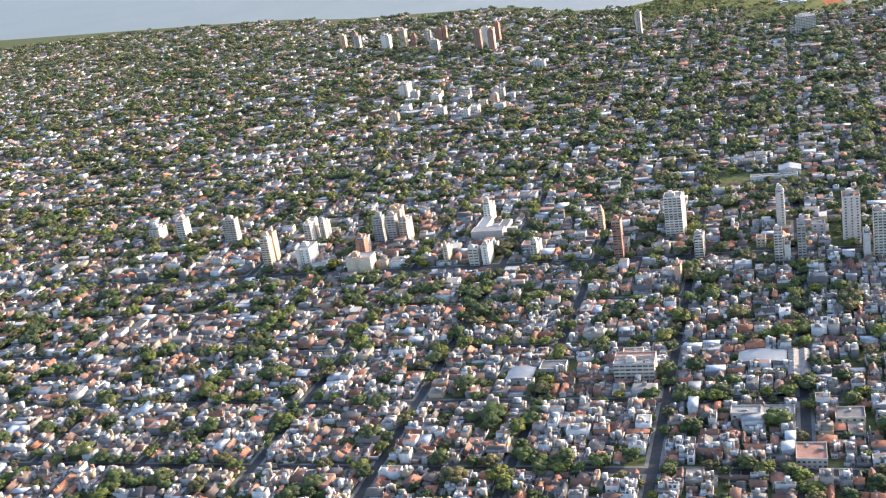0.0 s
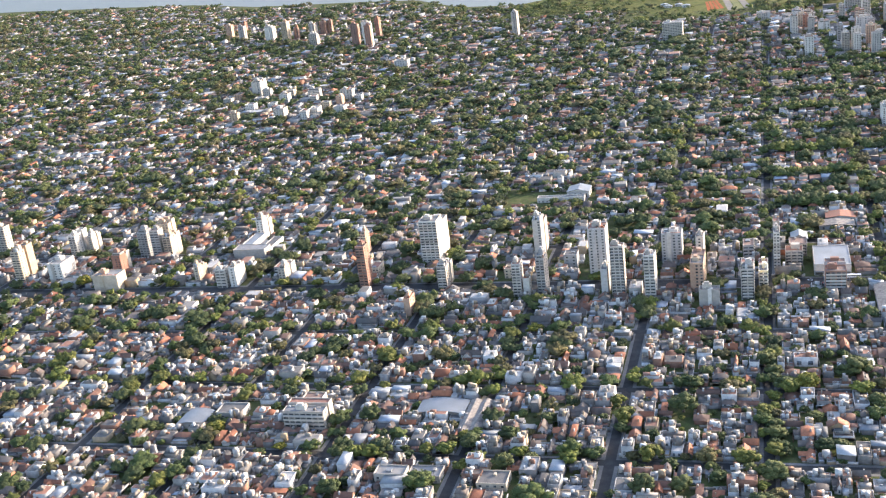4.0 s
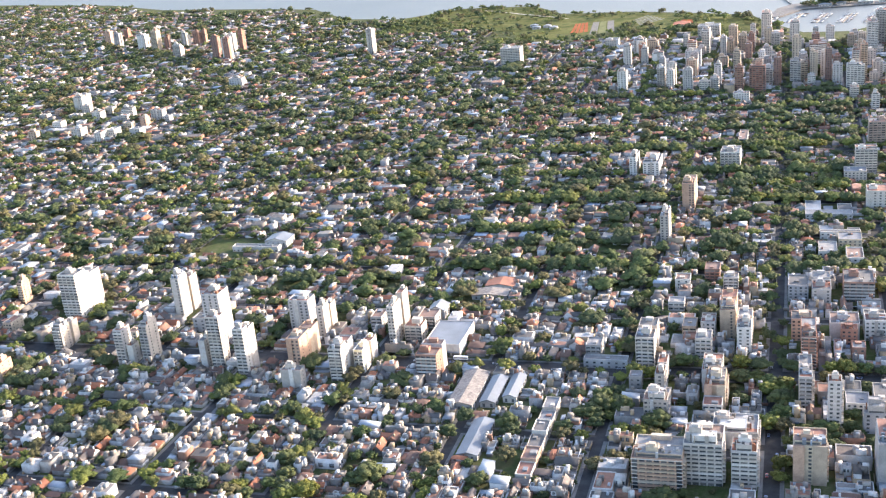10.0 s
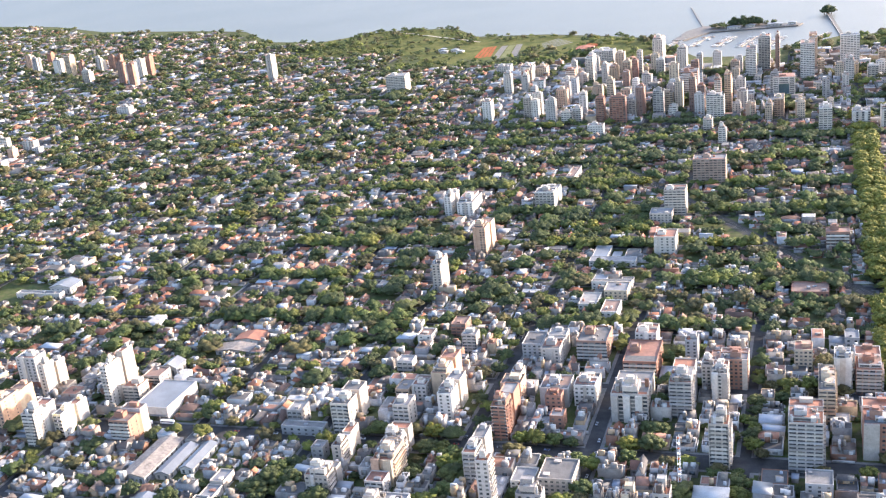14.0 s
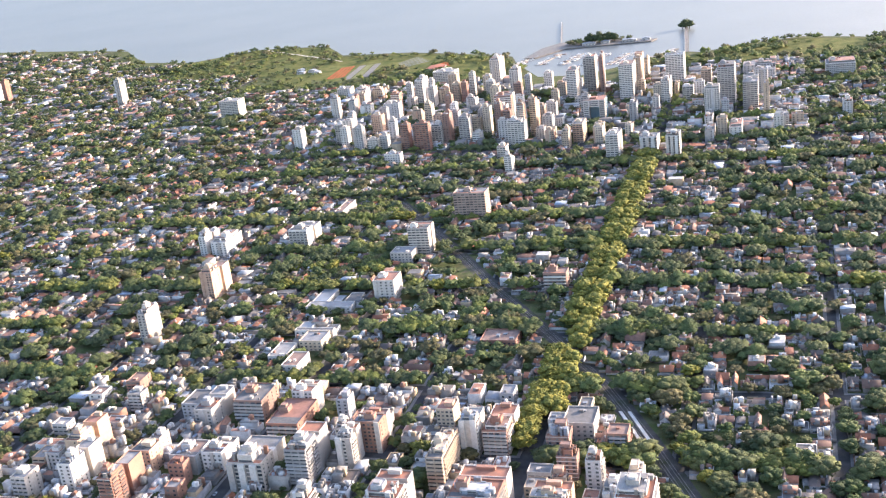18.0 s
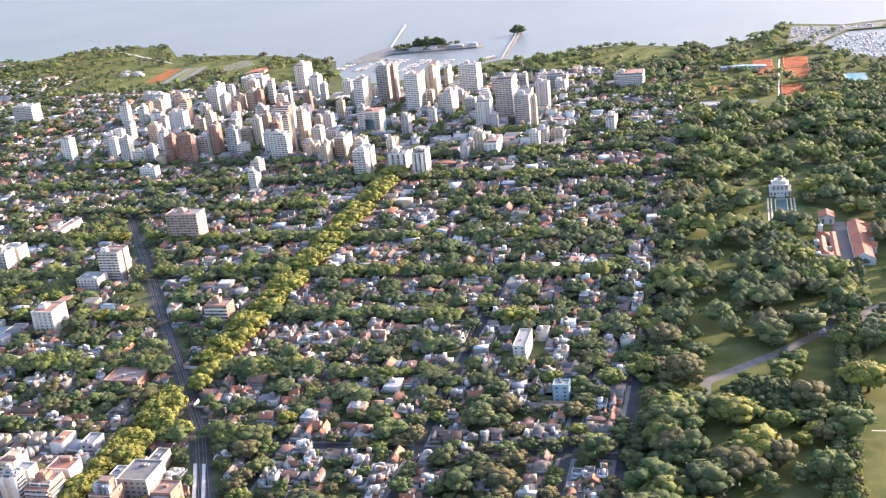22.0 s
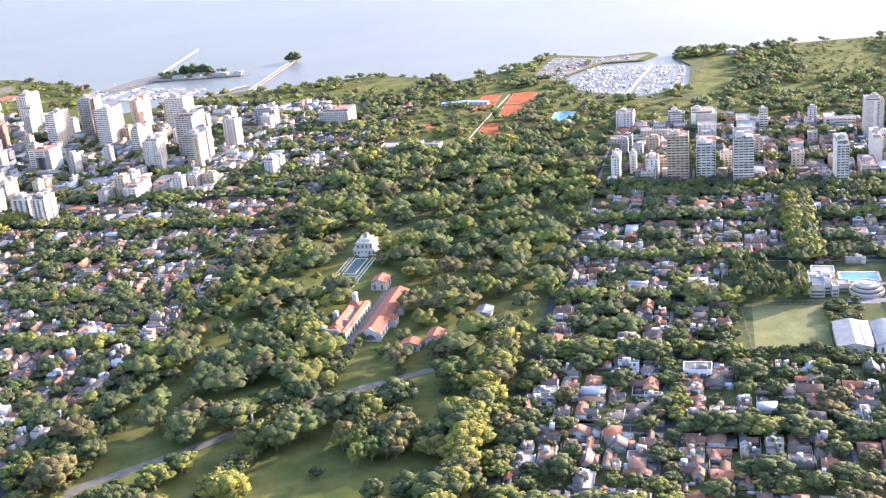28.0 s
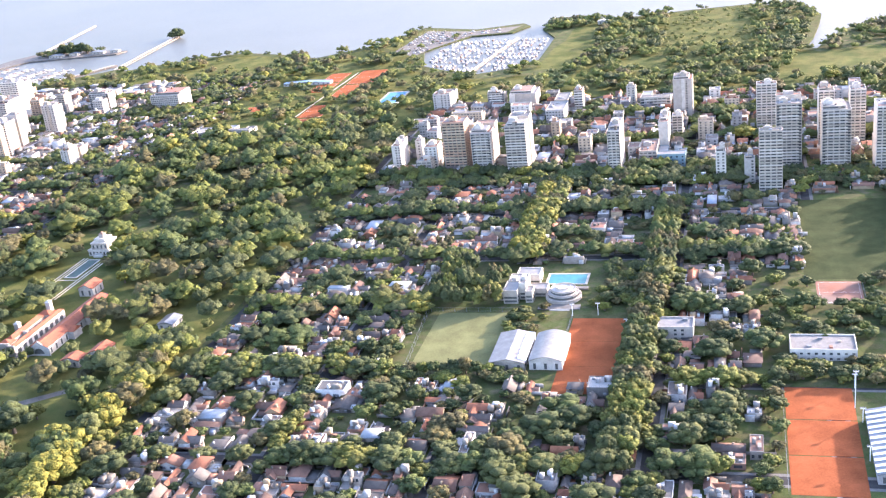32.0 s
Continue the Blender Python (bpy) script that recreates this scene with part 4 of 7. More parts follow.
tower(405, 597, 11.6, 18.3, 20.7, "grey", "balc")
tower(415, 633, 6.2, 22.0, 14.5, "cream", "balc")
tower(421, 658, 6.3, 13.0, 16.7, "white", "win")
tower(429, 659, 9.6, 22.0, 12.1, "brick", "balc")
tower(430, 609, 17.1, 22.0, 14.3, "brick", "win")
tower(457, 673, 12.0, 13.8, 8.0, "white", "low")
tower(458, 608, 12.7, 14.6, 15.5, "cream", "win")
tower(473, 632, 5.3, 6.1, 17.2, "white", "win")
tower(480, 623, 6.2, 7.1, 11.0, "white", "win")
tower(487, 605, 12.0, 13.8, 20.4, "white", "balc")
tower(373, 662, 13.9, 12.7, 10.1, "brick", "win")
tower(375, 646, 6.1, 11.1, 14.2, "white", "win")
tower(-179, 1384, 6.4, 12.5, 28.5, "white", "win")
tower(6, 1275, 20.5, 14.7, 18.8, "white", "balc")
tower(-278, 1226, 15.0, 8.9, 9.6, "white", "win")
tower(-633, 1546, 9.2, 8.4, 20.5, "cream", "win")
tower(-597, 1513, 8.1, 9.7, 21.5, "grey", "win")
tower(-629, 1589, 6.6, 8.8, 16.1, "brick", "win")
tower(-549, 1494, 12.2, 11.3, 21.1, "white", "win")
tower(-514, 1472, 8.5, 11.2, 28.0, "cream", "balc")
tower(-501, 1481, 6.8, 5.7, 18.5, "brick", "win")
tower(-455, 1422, 10.5, 9.7, 17.0, "white", "balc")
tower(-484, 1496, 7.7, 11.9, 19.4, "white", "win")
tower(-474, 1510, 8.5, 9.1, 19.5, "brick", "win")
tower(-464, 1516, 5.1, 6.1, 19.5, "brick", "win")
tower(-389, 1402, 9.3, 7.2, 27.5, "brick", "win")
tower(-369, 1391, 9.2, 10.1, 26.0, "brick", "win")
tower(-387, 1437, 10.3, 9.0, 23.9, "white", "win")
tower(-368, 1434, 5.5, 9.1, 28.0, "brick", "win")
tower(-406, 1133, 10.1, 16.5, 15.7, "white", "win")
tower(-422, 1096, 8.7, 7.1, 6.8, "white", "win")
tower(-388, 1097, 13.1, 8.3, 5.6, "white", "win")
tower(-357, 1090, 9.0, 9.4, 8.9, "white", "win")
tower(-329, 1098, 12.6, 5.9, 10.5, "white", "balc")
tower(-291, 1088, 12.3, 8.0, 9.8, "white", "win")
tower(-333, 1020, 10.2, 10.2, 9.9, "white", "win")
tower(-298, 1022, 8.3, 11.5, 7.8, "white", "win")
tower(-284, 1057, 6.0, 7.6, 10.1, "cream", "win")
tower(-380, 1058, 9.5, 8.7, 7.7, "white", "win")
tower(-274, 1022, 10.5, 9.1, 8.2, "white", "win")
tower(134, 1251, 7.4, 6.7, 20.3, "white", "win")
tower(101, 1349, 14.3, 10.6, 9.3, "white", "win")
tower(137, 1306, 11.8, 12.0, 16.1, "white", "win")
tower(148, 1325, 10.7, 12.6, 11.3, "cream", "win")
tower(151, 1252, 6.2, 8.3, 17.0, "white", "win")
tower(161, 1254, 10.7, 8.6, 11.7, "white", "win")
tower(177, 1152, 6.7, 6.0, 17.9, "white", "balc")
tower(201, 1131, 8.0, 7.3, 19.3, "grey", "win")
tower(215, 1124, 9.3, 5.0, 10.8, "white", "balc")
tower(224, 1129, 6.9, 6.4, 12.2, "white", "balc")
tower(245, 1080, 12.4, 7.4, 9.3, "white", "low")
tower(200, 1179, 9.3, 8.1, 17.7, "cream", "win")
tower(195, 1226, 14.0, 10.3, 17.4, "white", "win")
tower(226, 1148, 6.0, 6.7, 19.5, "white", "win")
tower(244, 1125, 6.7, 8.0, 20.8, "brick", "balc")
tower(256, 1121, 12.8, 6.9, 22.0, "brick", "balc")
tower(203, 1268, 7.2, 9.5, 12.8, "white", "win")
tower(225, 1213, 8.9, 9.1, 13.1, "cream", "win")
tower(205, 1290, 7.4, 18.4, 24.8, "white", "balc")
tower(224, 1269, 5.5, 11.7, 20.6, "white", "win")
tower(239, 1207, 6.2, 9.3, 19.0, "cream", "balc")
tower(228, 1285, 7.2, 15.7, 15.0, "cream", "win")
tower(240, 1292, 7.2, 10.9, 18.2, "cream", "balc")
tower(194, 1383, 22.5, 17.7, 13.9, "white", "balc")
tower(266, 1137, 8.2, 7.3, 16.7, "white", "balc")
tower(275, 1141, 6.2, 9.0, 24.6, "brick", "win")
tower(288, 1142, 8.6, 9.4, 20.8, "grey", "balc")
tower(302, 1129, 6.1, 11.1, 11.0, "white", "balc")
tower(304, 1159, 6.2, 6.8, 24.3, "cream", "win")
tower(316, 1151, 5.2, 6.9, 28.6, "brick", "win")
tower(304, 1199, 14.4, 15.1, 24.2, "brick", "balc")
tower(337, 1141, 5.1, 11.0, 30.0, "brick", "balc")
tower(344, 1153, 5.1, 15.4, 30.3, "cream", "balc")
tower(332, 1124, 13.6, 8.9, 19.7, "white", "balc")
tower(263, 1256, 8.5, 10.9, 12.4, "white", "win")
tower(333, 1083, 6.6, 9.6, 10.4, "white", "balc")
tower(347, 1047, 5.4, 9.3, 13.3, "white", "balc")
tower(259, 1365, 9.9, 22.0, 25.9, "white", "win")
tower(287, 1328, 8.9, 13.3, 21.7, "white", "win")
tower(355, 1259, 8.6, 22.0, 30.1, "white", "balc")
tower(378, 1195, 6.6, 9.7, 20.8, "grey", "balc")
tower(364, 1296, 10.4, 14.1, 34.0, "white", "balc")
tower(379, 1290, 3.6, 11.5, 34.8, "brick", "win")
tower(401, 1257, 11.9, 22.0, 32.5, "white", "balc")
tower(408, 1301, 6.7, 22.0, 29.7, "cream", "win")
tower(412, 1349, 3.2, 15.3, 19.2, "cream", "win")
tower(438, 1242, 6.7, 22.0, 20.3, "white", "balc")
tower(435, 1311, 16.3, 18.7, 28.6, "white", "balc")
tower(446, 1271, 3.4, 16.6, 9.9, "cream", "win")
tower(477, 1187, 11.5, 13.2, 23.6, "white", "win")
tower(485, 1227, 13.7, 22.0, 31.8, "grey", "balc")
tower(506, 1196, 11.4, 22.0, 24.5, "grey", "balc")
tower(522, 1177, 4.3, 4.9, 26.6, "cream", "win")
tower(514, 1246, 10.1, 11.6, 23.7, "white", "win")
tower(501, 1338, 12.6, 22.0, 9.3, "white", "win")
tower(362, 1120, 7.1, 11.7, 11.6, "cream", "win")
tower(377, 1109, 5.2, 12.1, 14.0, "cream", "win")
tower(383, 1124, 7.5, 19.6, 15.0, "cream", "balc")
tower(399, 1121, 7.0, 14.0, 12.7, "cream", "win")
tower(416, 1070, 9.0, 22.0, 19.0, "white", "balc")
tower(422, 1128, 4.8, 16.1, 11.4, "cream", "win")
tower(356, 1176, 9.4, 10.7, 8.4, "white", "win")
tower(439, 1078, 12.1, 20.1, 14.1, "white", "pylon")
tower(458, 1071, 9.5, 12.7, 17.1, "white", "pylon")
tower(479, 1152, 6.0, 22.0, 8.8, "white", "win")
tower(482, 1109, 6.5, 22.0, 9.3, "white", "win")
tower(499, 1113, 8.9, 22.0, 10.5, "white", "win")
tower(571, 1304, 23.7, 20.9, 14.0, "white", "lattice")
tower(579, 1163, 6.6, 22.0, 13.1, "white", "win")
tower(512, 1313, 17.4, 9.1, 16.0, "grey", "balc")
tower(816, 1137, 5.2, 16.2, 14.5, "white", "win")
tower(826, 1152, 4.2, 6.6, 12.6, "white", "win")
tower(837, 1132, 7.4, 12.3, 14.6, "white", "win")
tower(850, 1129, 12.6, 11.9, 29.2, "cream", "balc")
tower(867, 1124, 11.1, 22.0, 24.9, "white", "balc")
tower(888, 1118, 11.4, 22.0, 29.6, "white", "balc")
tower(809, 1261, 12.0, 22.0, 13.4, "white", "win")
tower(845, 1270, 11.5, 10.3, 11.0, "white", "balc")
tower(861, 1266, 17.9, 18.9, 10.5, "white", "blank")
tower(866, 1243, 12.5, 8.8, 7.6, "white", "win")
tower(828, 1234, 20.3, 12.7, 6.9, "cream", "low")
tower(892, 1226, 11.6, 22.0, 8.1, "white", "win")
tower(892, 1262, 9.1, 19.4, 5.4, "white", "win")
tower(907, 1251, 5.6, 8.9, 14.0, "white", "balc")
tower(944, 1113, 6.6, 22.0, 26.3, "white", "balc")
tower(950, 1247, 18.9, 22.0, 8.1, "white", "balc")
tower(972, 1226, 11.6, 13.3, 24.5, "white", "win")
tower(968, 1152, 5.3, 22.0, 19.0, "white", "blank")
tower(974, 1176, 5.8, 6.7, 14.8, "white", "balc")
tower(969, 1123, 14.6, 22.0, 8.2, "glass", "low")
tower(959, 1126, 9.4, 22.0, 9.6, "grey", "balc")
tower(1000, 1098, 5.0, 5.8, 17.4, "white", "win")
tower(1014, 1094, 5.2, 6.0, 14.3, "white", "win")
tower(1021, 1079, 10.9, 12.5, 32.0, "white", "balc")
tower(1021, 1189, 11.0, 12.6, 27.6, "white", "balc")
tower(1030, 1119, 12.6, 14.5, 34.2, "white", "balc")
tower(1052, 1113, 13.9, 16.0, 32.4, "white", "balc")
tower(1053, 1161, 8.2, 9.4, 30.0, "white", "balc")
tower(1069, 1159, 8.1, 9.3, 29.7, "white", "balc")
tower(1077, 1105, 13.1, 15.1, 34.5, "white", "balc")
tower(581, 787, 5.4, 17.2, 8.4, "white", "win")
tower(603, 754, 6.3, 5.2, 7.4, "glass", "low")

tower(802, 1227, 41.0, 9.0, 3.6, "white", "low")


# the framed office block with the great square opening in its front
def framed_block(x, y, w, d, h):
    footprints.append((x, y, x + w, y + d))
    th = thing("framed_office_block", x, y, 0.0, "white office block with a large square opening in front", "office building")
    ww = WALL["white"]
    part("side_pier", Shape().box(0, 0, -0.2, w * 0.26, d * 0.5, h).mesh("side_pier", ww), th)
    part("side_pier", Shape().box(w * 0.74, 0, -0.2, w, d * 0.5, h).mesh("side_pier", ww), th)
    part("lintel", Shape().box(w * 0.26, 0, h * 0.68, w * 0.74, d * 0.5, h).mesh("lintel", ww), th)
    part("rear_block", Shape().box(0, d * 0.5, -0.2, w, d, h * 0.97).mesh("rear_block", WALL["glass"]), th)
    part("roof", Shape().box(0.3, 0.3, h, w - 0.3, d - 0.3, h + 0.12).box(w * 0.3, d * 0.3, h + 0.12, w * 0.6, d * 0.6, h + 1.2).mesh("roof", SLAB), th)
    n = int(h / FLOOR)
    for k in range(n):
        z = 0.3 + k * (h - 0.5) / n
        bands = [(0.03 * w, -0.05, 0.23 * w, 0.03), (0.77 * w, -0.05, 0.97 * w, 0.03), (w - 0.03, 0.4, w + 0.05, d * 0.48)]
        if z > h * 0.7:
            bands.append((0.3 * w, -0.05, 0.7 * w, 0.03))
        for a, b, c, e in bands:
            part("window_band", Shape().box(a, b, z, c, e, z + 0.8).mesh("window_band", GLASS), th)


framed_block(380, 1192, 17.5, 16.0, 17.5)

# lesser apartment houses packed between the tall ones
rnd = random.Random(3)


def pack(n, x0, y0, x1, y1, h0, h1, walls):
    made = 0
    for k in range(n * 12):
        w, d = rnd.uniform(5, 9), rnd.uniform(5.5, 10)
        x, y = rnd.uniform(x0, x1), rnd.uniform(y0, y1)
        near_x, near_y = min(abs(x + w / 2 - q) for q in XL), min(abs(y + d / 2 - q) for q in YL)
        if on_slant(x + w / 2, y + d / 2, w * 0.7) or near_x < w / 2 + 3.2 or near_y < d / 2 + 3.2 or any(a - 1 < x + w and x < c + 1 and b - 1 < y + d and y < e + 1 for a, b, c, e in footprints):
            continue
        tower(round(x, 1), round(y, 1), round(w, 1), round(d, 1), round(rnd.uniform(h0, h1), 1), rnd.choice(walls), rnd.choice(("win", "win", "balc")), True)
        made += 1
        if made == n:
            return


pack(36, 140, 1125, 345, 1330, 10, 23, ("white", "cream", "white", "brick", "grey"))
pack(24, 345, 1118, 545, 1330, 7, 18, ("white", "cream", "white", "grey"))
pack(14, 228, 610, 440, 715, 5, 12, ("cream", "grey", "brick", "white"))
pack(9, 228, 515, 440, 592, 5, 11, ("cream", "grey", "white"))
pack(14, 448, 605, 500, 690, 5, 11, ("white", "cream", "brick"))
pack(38, 812, 1120, 1090, 1290, 4, 12, ("white", "cream", "grey", "white"))
pack(10, -420, 1010, -260, 1130, 5, 9, ("white", "white", "cream"))
pack(9, -330, 606, 230, 655, 5, 9, ("white", "cream", "grey"))
pack(8, 545, 1165, 630, 1290, 3, 7, ("white", "white", "cream"))

# the large flat-roofed store on the avenue and the pavilion beside it
def store(x, y, w, d, h, label, roof=H_METAL):
    footprints.append((x, y, x + w, y + d))
    th = thing("store", x, y, 0.0, label, "store")
    part("body", Shape().tub(0, 0, -0.2, w, d, h, 0.25, 0.4).mesh("body", WALL["white"]), th)
    part("roof", Shape().box(0.25, 0.25, h - 0.42, w - 0.25, d - 0.25, h - 0.3).mesh("roof", roof), th)
    for k in range(4):
        part("shop_window", Shape().box((k + 0.1) * w / 4, -0.06, 0.3, (k + 0.9) * w / 4, 0.03, 2.0).mesh("shop_window", GLASS), th)
    part("canopy", Shape().box(0.0, -1.2, 2.2, w, 0.0, 2.4).mesh("canopy", H_METAL), th)


def hall(x, y, w, d, h, label, wall="white", roof=H_METAL, arched=False, along=True, name="hall"):
    """A long building with a pitched or arched roof whose ridge runs along y."""
    footprints.append((x, y, x + w, y + d))
    th = thing(name, x, y, 0.0, label, "hall")
    part("body", Shape().box(0, 0, -0.2, w, d, h * 0.7).mesh("body", WALL[wall]), th)
    s = Shape()
    n = 14 if arched else 2
    top = []
    for k in range(n + 1):
        u = k / n
        top.append((-0.3 + u * (w + 0.6), h * 0.7 + (h * 0.3) * (math.sin(math.pi * u) if arched else 1 - abs(2 * u - 1))))
    pts = [(a, -0.4, b) for a, b in top] + [(a, d + 0.4, b) for a, b in top] + [(a, -0.4, b - 0.25) for a, b in top] + [(a, d + 0.4, b - 0.25) for a, b in top]
    q = n + 1
    fc = []
    for k in range(n):
        fc += [(k, k + 1, q + k + 1, q + k), (2 * q + k, 3 * q + k, 3 * q + k + 1, 2 * q + k + 1), (k, 2 * q + k, 2 * q + k + 1, k + 1), (q + k, q + k + 1, 3 * q + k + 1, 3 * q + k)]
    fc += [(0, q, 3 * q, 2 * q), (q - 1, 3 * q - 1, 4 * q - 1, 2 * q - 1)]
    s.solid(pts, fc)
    part("roof", s.mesh("roof", roof), th)
    part("gable_wall", Shape().poly([(a, 0.0, b - 0.2) for a, b in reversed(top)] + [(0, 0.0, h * 0.66), (w, 0.0, h * 0.66)]).mesh("gable_wall", WALL[wall]), th)
    part("gable_wall", Shape().poly([(a, d, b - 0.2) for a, b in top] + [(w, d, h * 0.66), (0, d, h * 0.66)]).mesh("gable_wall", WALL[wall]), th)
    m = max(2, round(d / 4))
    win = Shape().box(w - 0.03, -0.5, 0.5, w + 0.05, 0.5, h * 0.5).mesh("window", GLASS)
    for k in range(m):
        part("window", win, th, pose(0, (k + 0.5) * d / m, 0))
    fw = Shape().box(-0.5, -0.06, 0.5, 0.5, 0.03, h * 0.5).mesh("window", GLASS)
    for k in range(max(2, round(w / 4))):
        part("window", fw, th, pose((k + 0.5) * w / max(2, round(w / 4)), 0, 0))
    return th


store(132, 608, 17, 26, 6.0, "large white store with a pale metal roof on the avenue")
hall(122, 648, 8, 9, 7.0, "grey pavilion with a pale pitched roof", "grey", name="pavilion")
hall(157.5, 558, 10.5, 30, 4.6, "long weathered brown shed with a pitched metal roof", "grey", RUST, name="shed")
hall(170.3, 562, 6.4, 23, 4.0, "blue-grey metal shed beside the avenue", "grey", H_METAL, name="shed")
hall(178.7, 567, 5.6, 20, 4.2, "pale blue metal-roofed shed beside the avenue", "white", H_METAL, name="shed")
hall(172, 521, 8, 27, 3.8, "pale metal-roofed shed among houses", "grey", H_METAL, name="shed")
hall(137, 673, 18, 9, 3.6, "low brown-roofed hall behind trees", "grey", RUST, name="hall")
hall(141, 685, 15, 10, 4.2, "long hall with a dark red ribbed roof", "white", TERRACOTTA, name="hall")
for k in range(6):
    tower(197.2, 509 + 9.7 * k, 5.8, 8.9, (3.4, 4.2, 3.7, 4.8, 3.5, 4.4)[k], ("white", "cream", "white", "white", "grey", "white")[k], "low")
hall(-29, 460, 20, 11, 3.4, "long white hall with a pale arched roof", "white", H_METAL, True, name="hall")
hall(-8, 446, 4.2, 25, 3.4, "narrow brown-roofed workshop with white gables", "white", RUST, name="workshop")
hall(-3.4, 446, 4.2, 25, 3.4, "narrow brown-roofed workshop with white gables", "white", RUST, name="workshop")
tower(-30.5, 409, 11.8, 6.5, 4.8, "white", "low")
tower(-18.4, 411, 12.5, 7.5, 3.2, "white", "low")
tower(-6, 375, 11, 12, 4.2, "white", "low")
tower(-82, 446, 18, 11, 9.5, "white", "balc")
tower(-80, 461, 9, 7, 7.0, "white", "win")
hall(-132, 446, 12, 12, 3.6, "pale blue-grey hall with a low metal roof", "white", H_METAL, True, name="hall")
tower(-118, 455, 12, 9, 3.4, "white", "low")
tower(9, 407, 11, 9, 3.6, "cream", "low")

# ---- sports grounds ----
def pitch(name, x0, y0, x1, y1, material, label, lines=True, z=0.17):
    th = thing(name, x0, y0, 0.0, label, "sports ground")
    w, d = x1 - x0, y1 - y0
    part("surface", Shape().box(0, 0, 0, w, d, z).mesh("surface", material), th)
    if lines:
        s = Shape()
        for a in ((0.9, 0.9, w - 0.9, 0.98), (0.9, d - 0.98, w - 0.9, d - 0.9), (0.9, 0.98, 0.98, d - 0.98), (w - 0.98, 0.98, w - 0.9, d - 0.98), (0.98, d / 2 - 0.04, w - 0.98, d / 2 + 0.04)):
            s.box(a[0], a[1], z, a[2], a[3], z + 0.01)
        part("markings", s.mesh("markings", LINE), th)
    return th


def fence_line(x0, y0, x1, y1, h=1.6):
    L = math.hypot(x1 - x0, y1 - y0)
    th = thing("wire_fence", x0, y0, 0.0, "tall grey wire fence on thin posts beside a court", "fence", "court fences", math.degrees(math.atan2(y1 - y0, x1 - x0)))
    n = max(2, int(L / 5))
    pm = Shape().box(-0.06, -0.06, 0, 0.06, 0.06, h).mesh("post", H_METAL)
    for k in range(n + 1):
        part("post", pm, th, pose(k * L / n, 0, 0))
    for z in (0.5, h - 0.05):
        part("rail", Shape().box(0, -0.03, z, L, 0.03, z + 0.05).mesh("rail", H_METAL), th)


def flood_mast(x, y, h=9.0):
    th = thing("floodlight_mast", x, y, 0.0, "tall white floodlight mast with a lamp cluster", "floodlight", "floodlight masts")
    part("mast", Shape().box(-0.1, -0.1, 0, 0.1, 0.1, h).mesh("mast", WHITE), th)
    part("lamp_bar", Shape().box(-0.9, -0.1, h, 0.9, 0.1, h + 0.25).mesh("lamp_bar", WHITE), th)
    for k in (-0.7, 0.0, 0.7):
        part("lamp", Shape().box(k - 0.2, -0.25, h + 0.25, k + 0.2, 0.1, h + 0.6).mesh("lamp", H_METAL), th)


sheet("club_grounds", [(884, 880), (973, 880), (973, 992), (884, 992)], 0.145, EARTH)
pitch("football_pitch", 893, 892, 923, 941, TURF, "green synthetic football pitch behind a wire fence", False)
fence_line(892, 891, 888, 942, 2.5)
fence_line(889, 942, 924, 942, 2.0)
for k in range(3):
    pitch("clay_court", 948.6, 876 + 20.1 * k, 969, 896 + 20.1 * k, CLAY, "orange clay tennis court with worn lines", False, 0.17)
fence_line(948, 895, 948, 937, 1.6)
for a, b in ((948, 938.5), (958, 939.5), (970.5, 925), (1048.5, 884), (1049, 862), (1049, 840)):
    flood_mast(a, b, 5.0)
flood_mast(1047.5, 871, 13.0)
saw = hall(924, 892, 13, 24, 5.0, "sports hall with a grey roof and white saw-tooth rooflights", "white", GREY_SHEET, name="sports_hall")
for k in range(7):
    part("rooflight", Shape().solid([(10.2, 1.2 + 3.1 * k, 3.6), (13.4, 1.2 + 3.1 * k, 3.2), (13.4, 3.6 + 3.1 * k, 3.2), (10.2, 3.6 + 3.1 * k, 3.6), (10.2, 3.4 + 3.1 * k, 5.2), (13.4, 3.4 + 3.1 * k, 4.9)],
                                    [(0, 1, 5, 4), (2, 3, 4, 5), (1, 2, 5), (3, 0, 4)]).mesh("rooflight", WHITE), saw)
hall(938.5, 893, 12, 22, 5.5, "sports hall with a grey arched metal roof", "white", GREY_SHEET, True, name="sports_hall")
for k in range(3):
    pitch("clay_court", 1026.3, 821 + 21 * k, 1047.5, 841.5 + 21 * k, CLAY, "orange clay court beside a glazed hall", False, 0.17)
fence_line(1025.6, 821, 1025.6, 884, 1.8)
ribbed = hall(1050, 828, 14, 36, 5.0, "long hall with a ribbed white and grey roof", "grey", name="sports_hall")
for k in range(12):
    part("roof_rib", Shape().solid([(-0.4, 0.6 + 3 * k, 3.5), (7, 0.6 + 3 * k, 5.05), (14.4, 0.6 + 3 * k, 3.5), (14.4, 1.6 + 3 * k, 3.5), (7, 1.6 + 3 * k, 5.05), (-0.4, 1.6 + 3 * k, 3.5),
                                    (-0.4, 0.6 + 3 * k, 3.75), (7, 0.6 + 3 * k, 5.3), (14.4, 0.6 + 3 * k, 3.75), (14.4, 1.6 + 3 * k, 3.75), (7, 1.6 + 3 * k, 5.3), (-0.4, 1.6 + 3 * k, 3.75)],
                                   [(6, 7, 10, 11), (7, 8, 9, 10), (0, 1, 7, 6), (1, 2, 8, 7), (3, 4, 10, 9), (4, 5, 11, 10), (5, 0, 6, 11), (2, 3, 9, 8)]).mesh("roof_rib", WHITE), ribbed)
